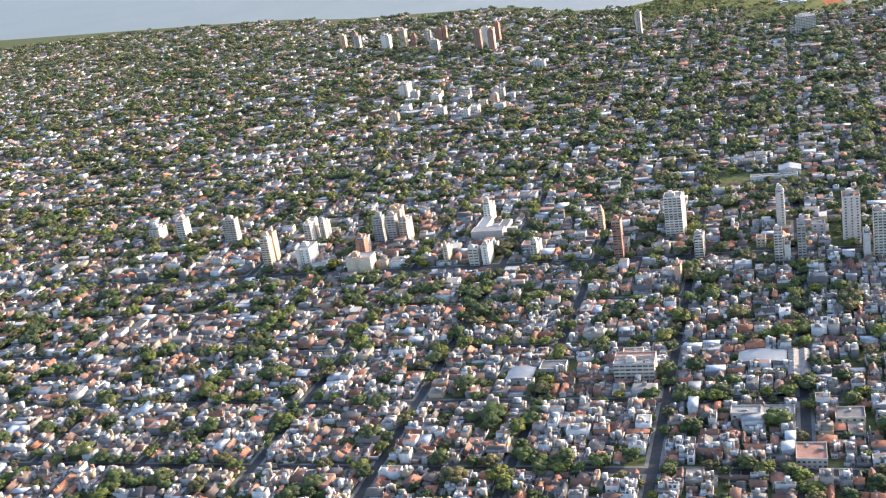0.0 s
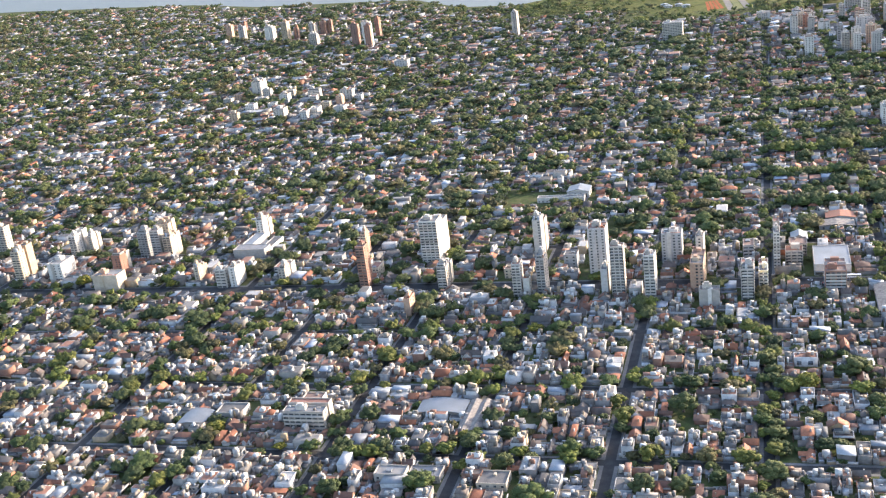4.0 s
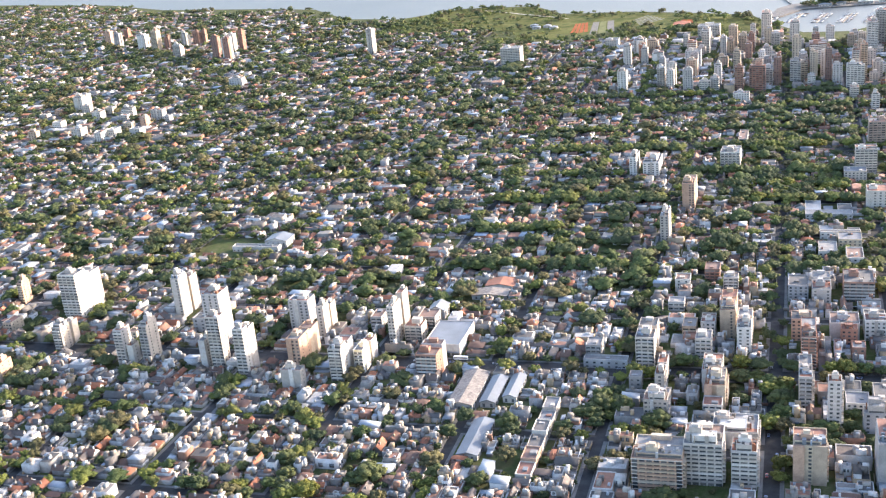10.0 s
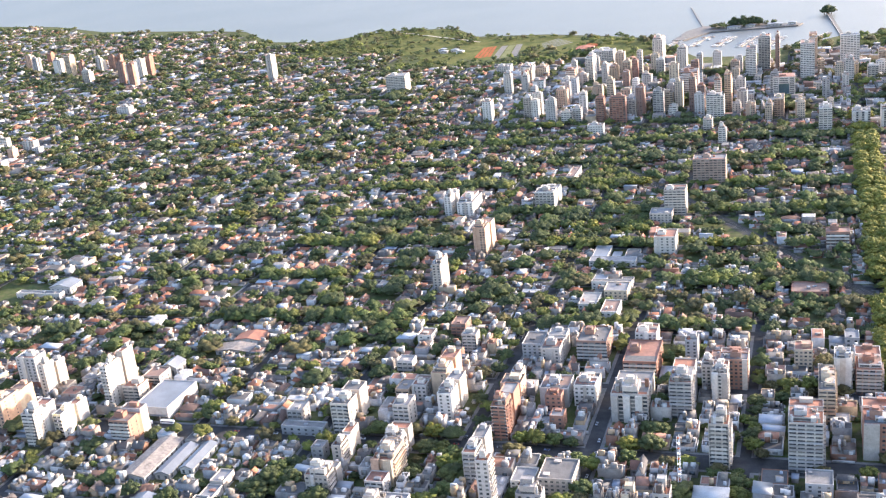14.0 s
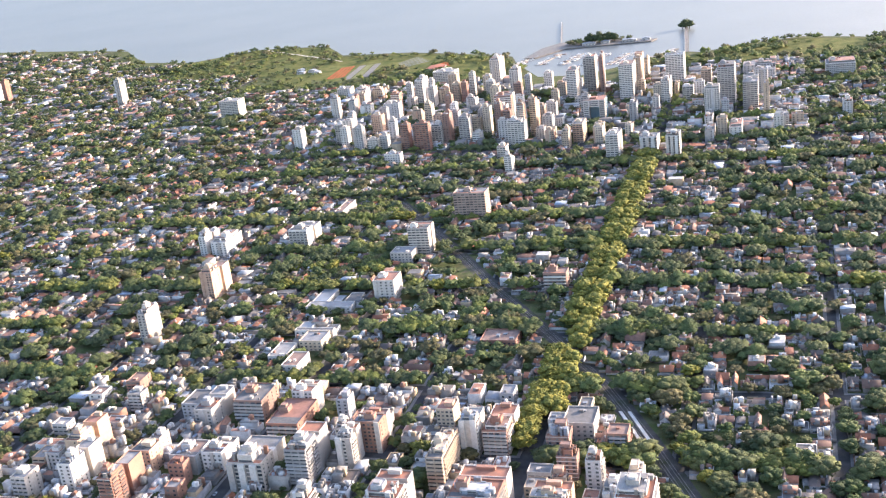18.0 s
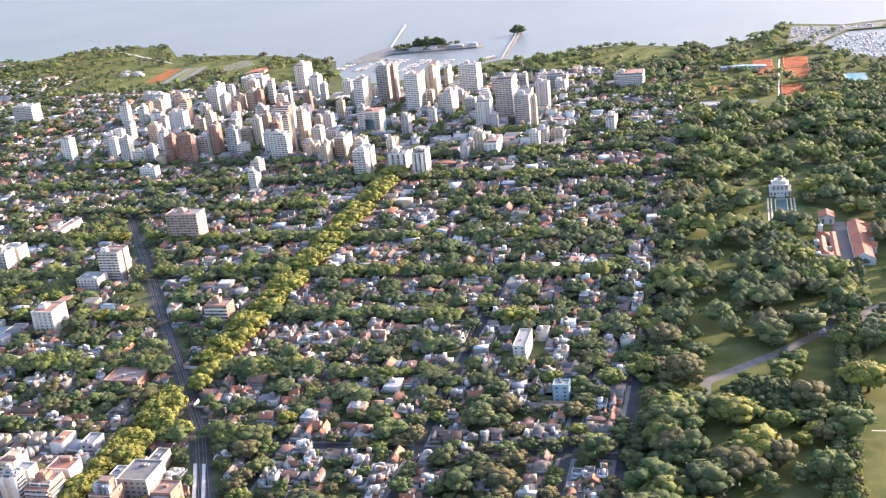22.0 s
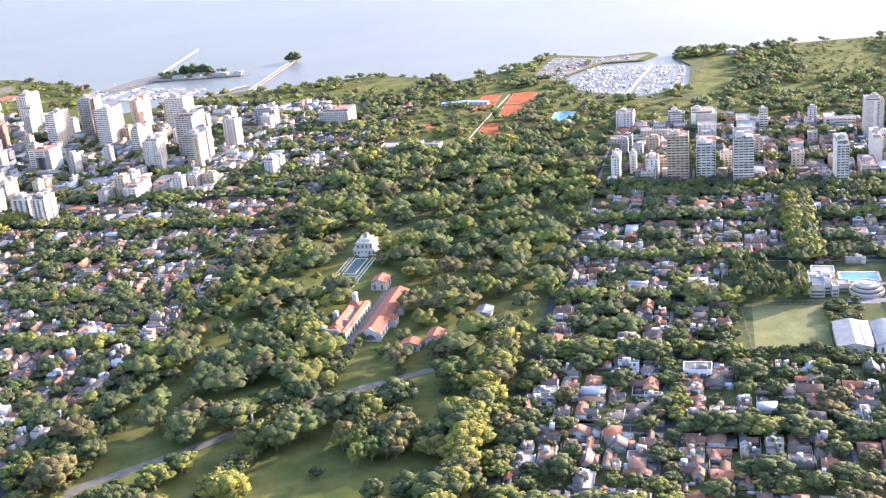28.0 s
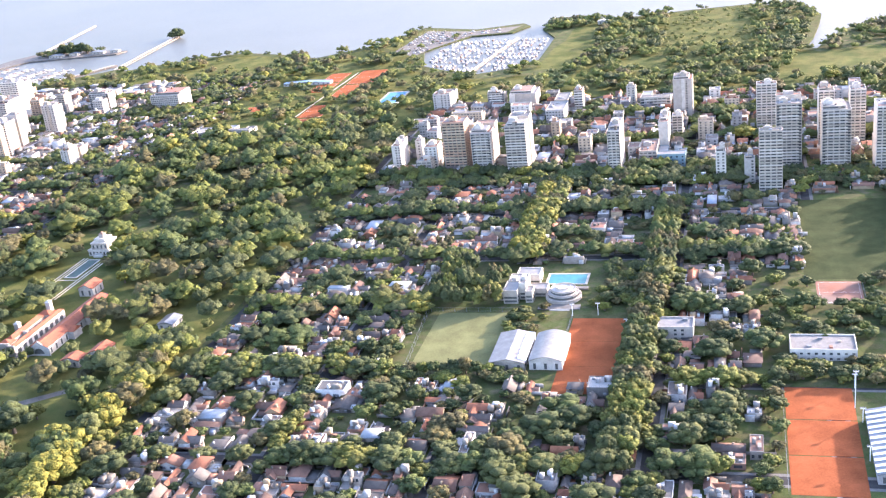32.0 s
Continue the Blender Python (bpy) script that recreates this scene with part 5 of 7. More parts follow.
sheet("school_grounds", rect(1019, 884, 1068, 976), 0.145, EARTH)
# darker than the lawn: the shade on this ground is in its colour
pitch("grass_ground", 1037, 973, 1114, 1068, mat("shaded_mown_grass", [(0.034, 0.045, 0.018), (0.05, 0.06, 0.024)], scale=0.06, stain=0.35, rough=1.0, spec=0.04), "wide mown grass ground beside streets", False, 0.15)
pitch("ball_court", 1041, 950, 1058, 971, mat("court_paint", [(0.22, 0.08, 0.045), (0.15, 0.13, 0.11)], scale=0.05), "red and grey fenced ball court")
fence_line(1040.6, 949.6, 1058.4, 949.6, 1.6)
fence_line(1058.4, 949.6, 1058.4, 971.4, 1.6)


def club(x, y):
    """The white club house: stepped wings, a tiered round hall, stairs, and a pool."""
    footprints.append((x, y, x + 34, y + 37))
    th = thing("club_house", x, y, 0.0, "white stepped modern club house with a tiered round wing", "club house")
    ww = WALL["white"]
    for a in ((0, 2, 6, 12, 6.0), (6, 6, 9, 16, 7.6), (0, 12, 6, 22, 5.0), (2, 22, 12, 30, 4.5), (9, 3, 12, 9, 5.2), (9, 9, 17, 15, 3.8), (-2.5, 5, 0, 10, 3.2)):
        wing = part("wing", Shape().tub(a[0], a[1], 0, a[2], a[3], a[4], 0.25, 0.4).mesh("wing", ww), th)
        part("roof", Shape().box(a[0] + 0.25, a[1] + 0.25, a[4] - 0.42, a[2] - 0.25, a[3] - 0.25, a[4] - 0.36).mesh("roof", GREY_SHEET), wing)
        for z in (0.7, 2.3) if a[4] > 4.6 else (0.7,):
            part("window_band", Shape().box(a[0] + 0.4, a[1] - 0.06, z, a[2] - 0.4, a[1] + 0.03, z + 0.9).mesh("window_band", GLASS), wing)
            part("window_band", Shape().box(a[2] - 0.03, a[1] + 0.6, z, a[2] + 0.06, a[3] - 0.6, z + 0.9).mesh("window_band", GLASS), wing)
    part("roof_hut", Shape().box(6.6, 10, 7.2, 8.2, 13, 8.8).mesh("roof_hut", ww), th)
    part("roof_hut", Shape().box(1.2, 15, 4.6, 3.4, 18, 6.0).mesh("roof_hut", ww), th)
    n = 24
    ring = [(math.cos(i * 6.2832 / n), math.sin(i * 6.2832 / n)) for i in range(n)]
    for r, z0, z1, nm in ((7.4, 0, 1.3, "round_terrace"), (6.4, 1.3, 2.9, "round_wing"), (5.2, 2.9, 4.3, "round_storey"), (3.0, 4.3, 5.0, "round_cap")):
        s = Shape()
        s.solid([(24 + r * a, 8 + r * b, z) for z in (z0, z1) for a, b in ring], [(i, (i + 1) % n, n + (i + 1) % n, n + i) for i in range(n)] + [tuple(range(n, 2 * n))])
        tier = part(nm, s.mesh(nm, ww), th)
        if z1 - z0 > 1.35:
            g = Shape()
            g.solid([(24 + (r + 0.06) * a, 8 + (r + 0.06) * b, z) for z in (z0 + 0.35, z1 - 0.35) for a, b in ring], [(i, (i + 1) % n, n + (i + 1) % n, n + i) for i in range(n)])
            part("window_band", g.mesh("window_band", GLASS), tier)
        rim = Shape()
        rim.solid([(24 + q * a, 8 + q * b, z) for q, z in ((r - 0.25, z1), (r + 0.02, z1), (r + 0.02, z1 + 0.35), (r - 0.25, z1 + 0.35)) for a, b in ring],
                  [(k * n + i, k * n + (i + 1) % n, (k + 1) % 4 * n + (i + 1) % n, (k + 1) % 4 * n + i) for k in range(4) for i in range(n)])
        part("parapet", rim.mesh("parapet", ww), tier)
    part("terrace", Shape().box(15, -4, 0, 32, 0.4, 0.5).mesh("terrace", PAVE), th)
    part("terrace", Shape().box(18, 15.6, 0, 33, 18, 0.8).mesh("terrace", PAVE), th)
    for k in range(4):
        part("step", Shape().box(20, -5.2 + 0.3 * k, 0, 28, -4 + 0.3 * k, 0.12 * (k + 1)).mesh("step", STONE), th)
    po = thing("swimming_pool", x + 15, y + 22, 0.0, "rectangular blue-green swimming pool with a pale rim", "pool")
    part("rim", Shape().parapet(-1, -1, 17, 11, 0, 0.3, 1.0).mesh("rim", GRAVEL), po)
    part("water", Shape().box(0, 0, 0, 16, 10, 0.2).mesh("water", mat("green_pool_water", [(0.04, 0.16, 0.17), (0.05, 0.2, 0.2)], rough=0.35, stain=0.1, spec=0.15)), po)


club(918, 948)
tower(1029, 903, 22.0, 11.8, 4.6, "white", "low")
tower(982.5, 918, 13.0, 9.0, 5.5, "white", "win")

# ---- the walled park ----
sheet("park_lawn", [(637, 600), (800, 600), (800, 1040), (637, 1040)], 0.05, LAWN)
sheet("park_path", [(660, 752), (658, 774), (688, 803), (711, 829), (731, 850), (766, 875), (768, 872), (733, 845), (713, 824), (691, 799), (663, 772), (663, 752)], 0.1, DRIVE)
sheet("park_court", [(706, 818), (714, 814), (741, 836), (732, 846), (716, 848)], 0.14, DRIVE)
sheet("park_drive", [(722.5, 850), (726, 850), (726, 905), (722.5, 905)], 0.12, ASPHALT)
sheet("stable_yard", rect(721, 896, 727.2, 962), 0.15, mat("brick_paving", [(0.11, 0.09, 0.08), (0.14, 0.115, 0.1)]))
sheet("road_by_park", [(803, 600), (807, 600), (807, 1113), (803, 1113)], 0.18, ASPHALT)
th = thing("park_platform", 735, 736, 0.0, "small pale square paved platform in the lawn", "platform")
part("paving", Shape().box(0, 0, 0, 9, 5, 0.25).mesh("paving", GRAVEL), th)
part("kerb", Shape().parapet(-0.3, -0.3, 9.3, 5.3, 0, 0.4, 0.3).mesh("kerb", STONE), th)
sheet("park_walk", [(719, 738), (735, 738.2), (735, 739), (719, 738.8)], 0.11, GRAVEL)
th = thing("monument", 707.5, 822, 0.0, "slender pale stone monument on a stepped base", "monument")
part("base", Shape().box(-1.6, -1.6, 0, 1.6, 1.6, 0.5).box(-1.1, -1.1, 0.5, 1.1, 1.1, 1.2).mesh("base", STONE), th)
part("shaft", Shape().solid([(-0.5, -0.5, 1.2), (0.5, -0.5, 1.2), (0.5, 0.5, 1.2), (-0.5, 0.5, 1.2), (-0.2, -0.2, 6.5), (0.2, -0.2, 6.5), (0.2, 0.2, 6.5), (-0.2, 0.2, 6.5)], BOX_F).mesh("shaft", STONE), th)
for a, b, h in ((752, 753, 5.5), (740, 757, 5.0)):
    th = thing("flagpole", a, b, 0.0, "thin white flagpole in the lawn", "flagpole", "flagpoles")
    part("pole", Shape().box(-0.06, -0.06, 0, 0.06, 0.06, h).mesh("pole", WHITE), th)


def palace(x, y):
    th = thing("palace", x, y, 0.0, "white three-storey palace with terraces and a small belvedere", "palace")
    ww = WALL["white"]
    part("ground_storey", Shape().box(-6, -4, 0, 6, 8, 3.0).mesh("ground_storey", ww), th)
    part("terrace", Shape().parapet(-6.2, -4.2, 6.2, 8.2, 3.0, 0.5, 0.2).mesh("terrace", ww), th)
    part("upper_storey", Shape().box(-4.6, -2.6, 3.0, 4.6, 7, 6.2).mesh("upper_storey", ww), th)
    part("attic", Shape().box(-3.2, -1.2, 6.2, 3.2, 5.6, 8.2).mesh("attic", ww), th)
    part("cornice", Shape().box(-4.9, -2.9, 6.2, 4.9, 7.3, 6.5).mesh("cornice", ww), th)
    part("belvedere", Shape().box(-1.3, 0.8, 8.2, 1.3, 3.4, 10.0).mesh("belvedere", ww), th)
    part("belvedere_roof", Shape().solid([(-1.6, 0.5, 10), (1.6, 0.5, 10), (1.6, 3.7, 10), (-1.6, 3.7, 10), (0, 2.1, 11.2)], [(0, 1, 4), (1, 2, 4), (2, 3, 4), (3, 0, 4), (3, 2, 1, 0)]).mesh("belvedere_roof", SLAB), th)
    for z, w, f in ((0.6, 6, -4.05), (3.7, 4.6, -2.65)):
        wm = Shape().box(-0.45, 0, 0, 0.45, 0.09, 1.7).mesh("window", GLASS)
        n = int(w)
        for k in range(n):
            part("window", wm, th, pose(-w + (k + 0.5) * 2 * w / n, f, z))
        sm = Shape().box(0, -0.45, 0, 0.09, 0.45, 1.7).mesh("window", GLASS)
        for k in range(3):
            part("window", sm, th, pose(w - 0.04, f + 2 + k * 3, z))
    part("stair", Shape().box(-2.5, -6, 0, 2.5, -4, 0.8).box(-2.5, -5, 0.8, 2.5, -4, 1.6).mesh("stair", STONE), th)


palace(696, 1012)
BRIGHT_TILE = mat("terracotta_tile", [(0.24, 0.072, 0.034), (0.28, 0.09, 0.045), (0.2, 0.068, 0.036)], scale=0.5, stain=0.3, bump=0.4, bump_scale=5.0)
stable = hall(727.5, 899, 8.4, 51, 5.8, "long white stable with a terracotta tile roof", "white", BRIGHT_TILE, name="stable")
part("front_gable", Shape().solid([(-0.8, -0.5, 0), (9.2, -0.5, 0), (9.2, -0.5, 3.4), (6.6, -0.5, 4.8), (4.2, -0.5, 6.6), (1.8, -0.5, 4.8), (-0.8, -0.5, 3.4),
                                   (-0.8, -0.05, 0), (9.2, -0.05, 0), (9.2, -0.05, 3.4), (6.6, -0.05, 4.8), (4.2, -0.05, 6.6), (1.8, -0.05, 4.8), (-0.8, -0.05, 3.4)],
                                  [(0, 1, 2, 3, 4, 5, 6), (13, 12, 11, 10, 9, 8, 7), (1, 8, 9, 2), (2, 9, 10, 3), (3, 10, 11, 4), (4, 11, 12, 5), (5, 12, 13, 6), (6, 13, 7, 0)]).mesh("front_gable", WALL["white"]), stable)
part("arched_window", Shape().poly([(4.2 + 2.4 * math.cos(k * math.pi / 10), -0.54, 1.0 + 2.4 * math.sin(k * math.pi / 10)) for k in range(11)]).mesh("arched_window", GLASS), stable)


def cross_gable(x, y, w, d, h, parent):
    """A short roof that meets the long one at a right angle."""
    z = 3.6
    part("cross_gable", Shape().solid([(x, y, z), (x + w, y, z), (x + w, y + d, z), (x, y + d, z), (x, y + d / 2, z + h), (x + w, y + d / 2, z + h)], [(0, 1, 5, 4), (2, 3, 4, 5), (1, 2, 5), (3, 0, 4)]).mesh("cross_gable", BRIGHT_TILE), parent)


dorm = thing("stable_bay", 735.6, 896, 0.0, "row of white stable bays with tiled gables", "building")
for k in range(3):
    part("bay_wall", Shape().box(0, 18 + 14 * k, -0.1, 3.2, 24 + 14 * k, 3.6).mesh("bay_wall", WALL["white"]), dorm)
    cross_gable(-3.0, 17.7 + 14 * k, 6.5, 6.6, 1.7, dorm)


def cloister(x, y):
    """White convent: a long arcaded wing, a main house with hipped roofs, and corner turrets."""
    footprints.append((x, y, x + 11, y + 40))
    th = thing("convent_house", x, y, 0.0, "white convent house with red tile roofs and an arcade", "house")
    ww = WALL["white"]

    def hip(a, b, c, d, z, h, nm):
        e = min(c - a, d - b) * 0.5
        if c - a < d - b:
            ridge = [((a + c) / 2, b + e, z + h), ((a + c) / 2, d - e, z + h)]
            fc = [(0, 1, 4), (1, 2, 5, 4), (2, 3, 5), (3, 0, 4, 5)]
        else:
            ridge = [(a + e, (b + d) / 2, z + h), (c - e, (b + d) / 2, z + h)]
            fc = [(0, 1, 5, 4), (1, 2, 5), (2, 3, 4, 5), (3, 0, 4)]
        part("roof", Shape().solid([(a - 0.3, b - 0.3, z), (c + 0.3, b - 0.3, z), (c + 0.3, d + 0.3, z), (a - 0.3, d + 0.3, z)] + ridge, fc + [(3, 2, 1, 0)]).mesh("roof", BRIGHT_TILE), nm)

    for a, b, c, d, z, h in ((0.6, 0, 6.6, 6, 4.4, 1.5), (0.6, 6, 4.2, 30, 4.0, 1.3), (0.6, 30, 6.6, 35, 4.2, 1.4), (6.6, -1.0, 9.6, 37, 3.8, 0.9)):
        wing = part("wing", Shape().box(a, b, -0.1, c, d, z).mesh("wing", ww), th)
        hip(a, b, c, d, z, h, wing)
    part("courtyard", Shape().box(4.2, 6, 0, 6.6, 30, 0.2).mesh("courtyard", TERRACOTTA), th)
    part("cross_wall", Shape().box(4.2, 13, 0.2, 6.6, 13.6, 4.6).mesh("cross_wall", ww), th)
    part("front_wall", Shape().box(0.2, -0.5, 0, 6.9, -0.02, 5.4).mesh("front_wall", ww), th)
    part("end_wall", Shape().box(6.4, -1.5, 0, 9.9, -1.02, 4.9).mesh("end_wall", ww), th)
    for k in range(9):
        part("arch", Shape().box(9.55, 0.8 + 4 * k, 0.2, 9.66, 3.2 + 4 * k, 2.6).mesh("arch", GLASS), th)
    for a, b, g in ((-1.8, -0.6, 6.2), (-1.6, 16, 6.4), (1.4, 36, 7.4)):
        turret = part("turret", Shape().box(a, b, 0, a + 2.2, b + 2.2, g).mesh("turret", ww), th)
        part("turret_cap", Shape().solid([(a - 0.2, b - 0.2, g), (a + 2.4, b - 0.2, g), (a + 2.4, b + 2.4, g), (a - 0.2, b + 2.4, g), (a + 1.1, b + 1.1, g + 1.1)], [(0, 1, 4), (1, 2, 4), (2, 3, 4), (3, 0, 4), (3, 2, 1, 0)]).mesh("turret_cap", STONE), turret)
    for k in range(3):
        part("window", Shape().box(1.4 + 1.7 * k, -0.58, 1.2, 2.2 + 1.7 * k, -0.48, 3.0).mesh("window", GLASS), th)


cloister(711, 899)
hall(714.5, 958, 7.5, 9, 6.0, "small white chapel with a red tile roof", "white", BRIGHT_TILE, name="chapel")
hall(748, 889, 8, 6, 4.6, "white park villa with a faded red roof", "white", BRIGHT_TILE, name="villa")
hall(757.5, 894, 7.5, 9, 5.6, "white park villa with a faded red roof", "white", BRIGHT_TILE, name="villa")
hall(773, 924, 7, 9, 3.6, "pale metal-roofed pavilion among trees", "white", H_METAL, name="pavilion")
th = thing("reflecting_pool", 693.2, 980, 0.0, "long teal reflecting pool in a formal garden", "pool")
part("rim", Shape().parapet(-0.5, -0.5, 6.5, 22.5, 0.1, 0.35, 0.5).mesh("rim", STONE), th)
part("water", Shape().box(0, 0, 0.1, 6, 22, 0.28).mesh("water", mat("teal_water", [(0.04, 0.07, 0.06), (0.05, 0.085, 0.075)], rough=0.5, spec=0.1)), th)
for e in (-4.6, -2.8, 8.0, 9.8):
    sheet("garden_walk", rect(693.2 + e, 954, 694.0 + e, 1005), 0.12, GRAVEL)
sheet("garden_walk", rect(690.5, 976.6, 701.5, 977.4), 0.124, GRAVEL)

# ---- river bank: courts, pools, marinas ----
for a in ((685, 1342, 702, 1371), (684, 1374, 701, 1405), (709.5, 1322, 731, 1361), (709.5, 1364, 731, 1410), (705, 1230, 722.5, 1263), (705, 1266, 723, 1300), (652, 1290, 667, 1304)):
    pitch("clay_court", *a, CLAY, "worn red clay tennis courts near the river", True, 0.2)
sheet("court_walk", [(701.2, 1226), (702.4, 1226), (703.8, 1290), (707.6, 1404), (706.4, 1404), (702.6, 1290)], 0.12, GRAVEL)
sheet("boat_yard", [(716, 1482), (740, 1455), (752, 1490), (774, 1533), (806, 1538), (816, 1566), (773, 1552), (724, 1568)], 0.07, DRIVE)
for a, b, w, d in ((644, 1222, 16, 14), (664, 1226, 22, 16)):
    tower(a, b, w, d, 4.2, "white", "low", True)
hall(655, 1368, 40, 6, 3.0, "long low shed with a faded blue metal roof", "white", BLUE, name="boat_shed")
th = thing("swimming_pool", 757, 1296, 0.0, "large bright blue pool among trees", "pool")
part("rim", Shape().parapet(-1.5, -1.5, 15.5, 33.5, 0, 0.4, 1.5).mesh("rim", GRAVEL), th)
part("water", Shape().box(0, 0, 0, 14, 32, 0.3).mesh("water", POOL), th)
for pts, nm in (([(858, 1376), (876, 1382), (892, 1450), (905, 1545), (886, 1558), (862, 1455)], "river_lawn"), ([(930, 1352), (962, 1352), (968, 1388), (934, 1386)], "river_lawn"),
                ([(1043, 1338), (1093, 1296), (1300, 1280), (1300, 1372), (1105, 1392), (1069, 1378)], "river_lawn"), ([(-230, 1640), (-160, 1705), (-45, 1690), (10, 1600), (110, 1585), (150, 1560), (60, 1440), (-80, 1520)], "river_lawn"),
                ([(560, 1440), (600, 1440), (610, 1480), (565, 1490)], "river_lawn"), ([(699, 1187), (772, 1184), (772, 1222), (700, 1224)], "river_lawn"),
                ([(-52, 738), (-26, 737), (-22, 752), (-44, 757)], "school_field")):
    sheet(nm, pts, 0.06, LAWN)
tower(-30, 738, 30.0, 5.0, 3.5, "white", "low")
hall(-12, 746, 14, 12, 6.0, "white sports hall with a pitched pale roof", "white", name="sports_hall")


def strips(name, a, b, c, d, n, share, materials):
    """Side by side strips in the quad a b c d, running from the edge a b to the edge d c."""
    a, b, c, d = (Vector(q) for q in (a, b, c, d))
    for k in range(n):
        u, v = k / n, (k + share) / n
        sheet(name, [tuple(q) for q in (a.lerp(b, u), a.lerp(b, v), d.lerp(c, v), d.lerp(c, u))], 0.08, materials[k % len(materials)])


strips("red_court_strip", (44, 1454), (64, 1464), (53, 1531), (38, 1525), 4, 0.8, (CLAY,))
strips("grey_court_strip", (68, 1445), (96, 1458), (84, 1537), (59, 1529), 3, 0.86, (DRIVE, TURF, DRIVE))
strips("planted_strip", (119, 1493), (106, 1533), (118, 1566), (145, 1529), 6, 0.4, (PAVE,))
strips("orange_court_strip", (162, 1492), (182, 1490), (178, 1512), (166, 1514), 2, 0.85, (CLAY,))
sheet("meadow_patch", [(-13, 1437), (38, 1423), (17, 1483), (-37, 1499)], 0.09, LAWN)
hall(160, 1462, 18, 24, 3.5, "low building with an orange tile roof by the river", "white", BRIGHT_TILE, name="club_building")
for a, b in ((-10, 1500), (2, 1506), (12, 1494), (-16, 1514)):
    hall(a, b, 9, 7, 3.4, "small white house on the river meadow", "white", H_METAL, name="meadow_house")
for k in range(5):
    sheet("meadow_path", [(-140 + k * 32, 1700 - k * 26), (-137 + k * 32, 1701 - k * 26), (-106 + k * 32, 1673 - k * 26), (-109 + k * 32, 1672 - k * 26)], 0.1, GRAVEL)


def breakwater(name, x0, y0, x1, y1, w, label, top=DRIVE):
    L = math.hypot(x1 - x0, y1 - y0)
    th = thing(name, x0, y0, 0.0, label, "jetty", "", math.degrees(math.atan2(y1 - y0, x1 - x0)))
    part("deck", Shape().box(0, -w / 2, -2, L, w / 2, -0.6 if top is TIMBER else 0.0).mesh("deck", top), th)
    if top is TIMBER:
        return
    part("wall", Shape().box(0, w / 2 - 0.3, 0.0, L, w / 2, 0.4).mesh("wall", STONE), th)
    n = int(L / 12)
    pm = Shape().box(-0.3, -w / 2 - 0.3, -2, 0.3, -w / 2, 1.0).mesh("support_post", TIMBER)
    for k in range(n):
        part("support_post", pm, th, pose(6 + k * 12, 0, 0))


breakwater("jetty", 288, 1588, 259, 1750, 1.1, "long narrow grey jetty on piles in the river", RUST)
breakwater("jetty", 440, 1476, 427, 1634, 3.6, "long pale stone jetty ending in a tree")
breakwater("jetty", 396, 1440, 428, 1500, 4, "short pale harbour mole")
for k in range(5):
    breakwater("pontoon", 262 + 26 * k, 1470 - 8 * k, 275 + 26 * k, 1528 - 8 * k, 1.2, "floating timber pontoon between moored boats", TIMBER)
breakwater("pontoon", 804, 1362, 822, 1510, 1.8, "long brown pontoon between moored boats", RUST)


for a, b, w, d in ((318, 1556, 14, 8), (338, 1562, 10, 7), (362, 1562, 16, 6), (384, 1566, 9, 5)):
    hall(a, b, w, d, 3.2, "white boat shed on the harbour spit", "white", H_METAL, name="boat_shed")
hall(888, 1546, 9, 6, 4.0, "white pavilion on the river lawn", "white", WALL["white"], name="pavilion")


def boat_meshes():
    hull = Shape().solid([(-0.9, -2.6, 0), (0.9, -2.6, 0), (0.9, 1.0, 0), (0, 2.8, 0.1), (-0.9, 1.0, 0), (-1.0, -2.7, 0.8), (1.0, -2.7, 0.8), (1.0, 1.1, 0.85), (0, 3.1, 1.0), (-1.0, 1.1, 0.85)],
                         [(0, 4, 3, 2, 1), (5, 6, 7, 8, 9), (0, 1, 6, 5), (1, 2, 7, 6), (2, 3, 8, 7), (3, 4, 9, 8), (4, 0, 5, 9)])
    cabin = Shape().solid([(-0.6, -1.2, 0.8), (0.6, -1.2, 0.8), (0.5, 1.0, 0.85), (-0.5, 1.0, 0.85), (-0.5, -1.1, 1.4), (0.5, -1.1, 1.4), (0.35, 0.6, 1.3), (-0.35, 0.6, 1.3)], BOX_F)
    mast = Shape().box(-0.05, 0.1, 1.2, 0.05, 0.2, 7.0).box(-0.06, -2.0, 1.9, 0.06, 0.1, 2.1)
    return hull, cabin, mast


hull, cabin, mast = boat_meshes()
hm, cm, mm = hull.mesh("hull", BOAT), cabin.mesh("cabin", BOAT), mast.mesh("mast", H_METAL)
rnd = random.Random(5)
moor = []
for k in range(5):
    for e in (-1, 1):
        for q in range(17):
            x, y = 262 + 26 * k + 13 * q / 17 + e * 4.2, 1472 - 8 * k + 56 * q / 17
            moor.append((x, y, 90 * e + rnd.uniform(-6, 6)))
for r in range(17):
    for q in range(24):
        x, y = 760 + 3.9 * q + (r % 2), 1394 + 14.4 * (r // 2) + 5.6 * (r % 2) + rnd.uniform(-0.6, 0.6) - (q - 10) * 0.8
        if abs(x - (806 + (y - 1378) * 0.12)) > 4 and not inside(x, y - 6, LAND) and not inside(x, y + 6, LAND) and not inside(x - 4, y, LAND) and not inside(x + 4, y, LAND):
            moor.append((x, y, rnd.choice((0, 180)) + rnd.uniform(-5, 5)))
moor = [q for q in moor if rnd.random() < 0.66]
first = None
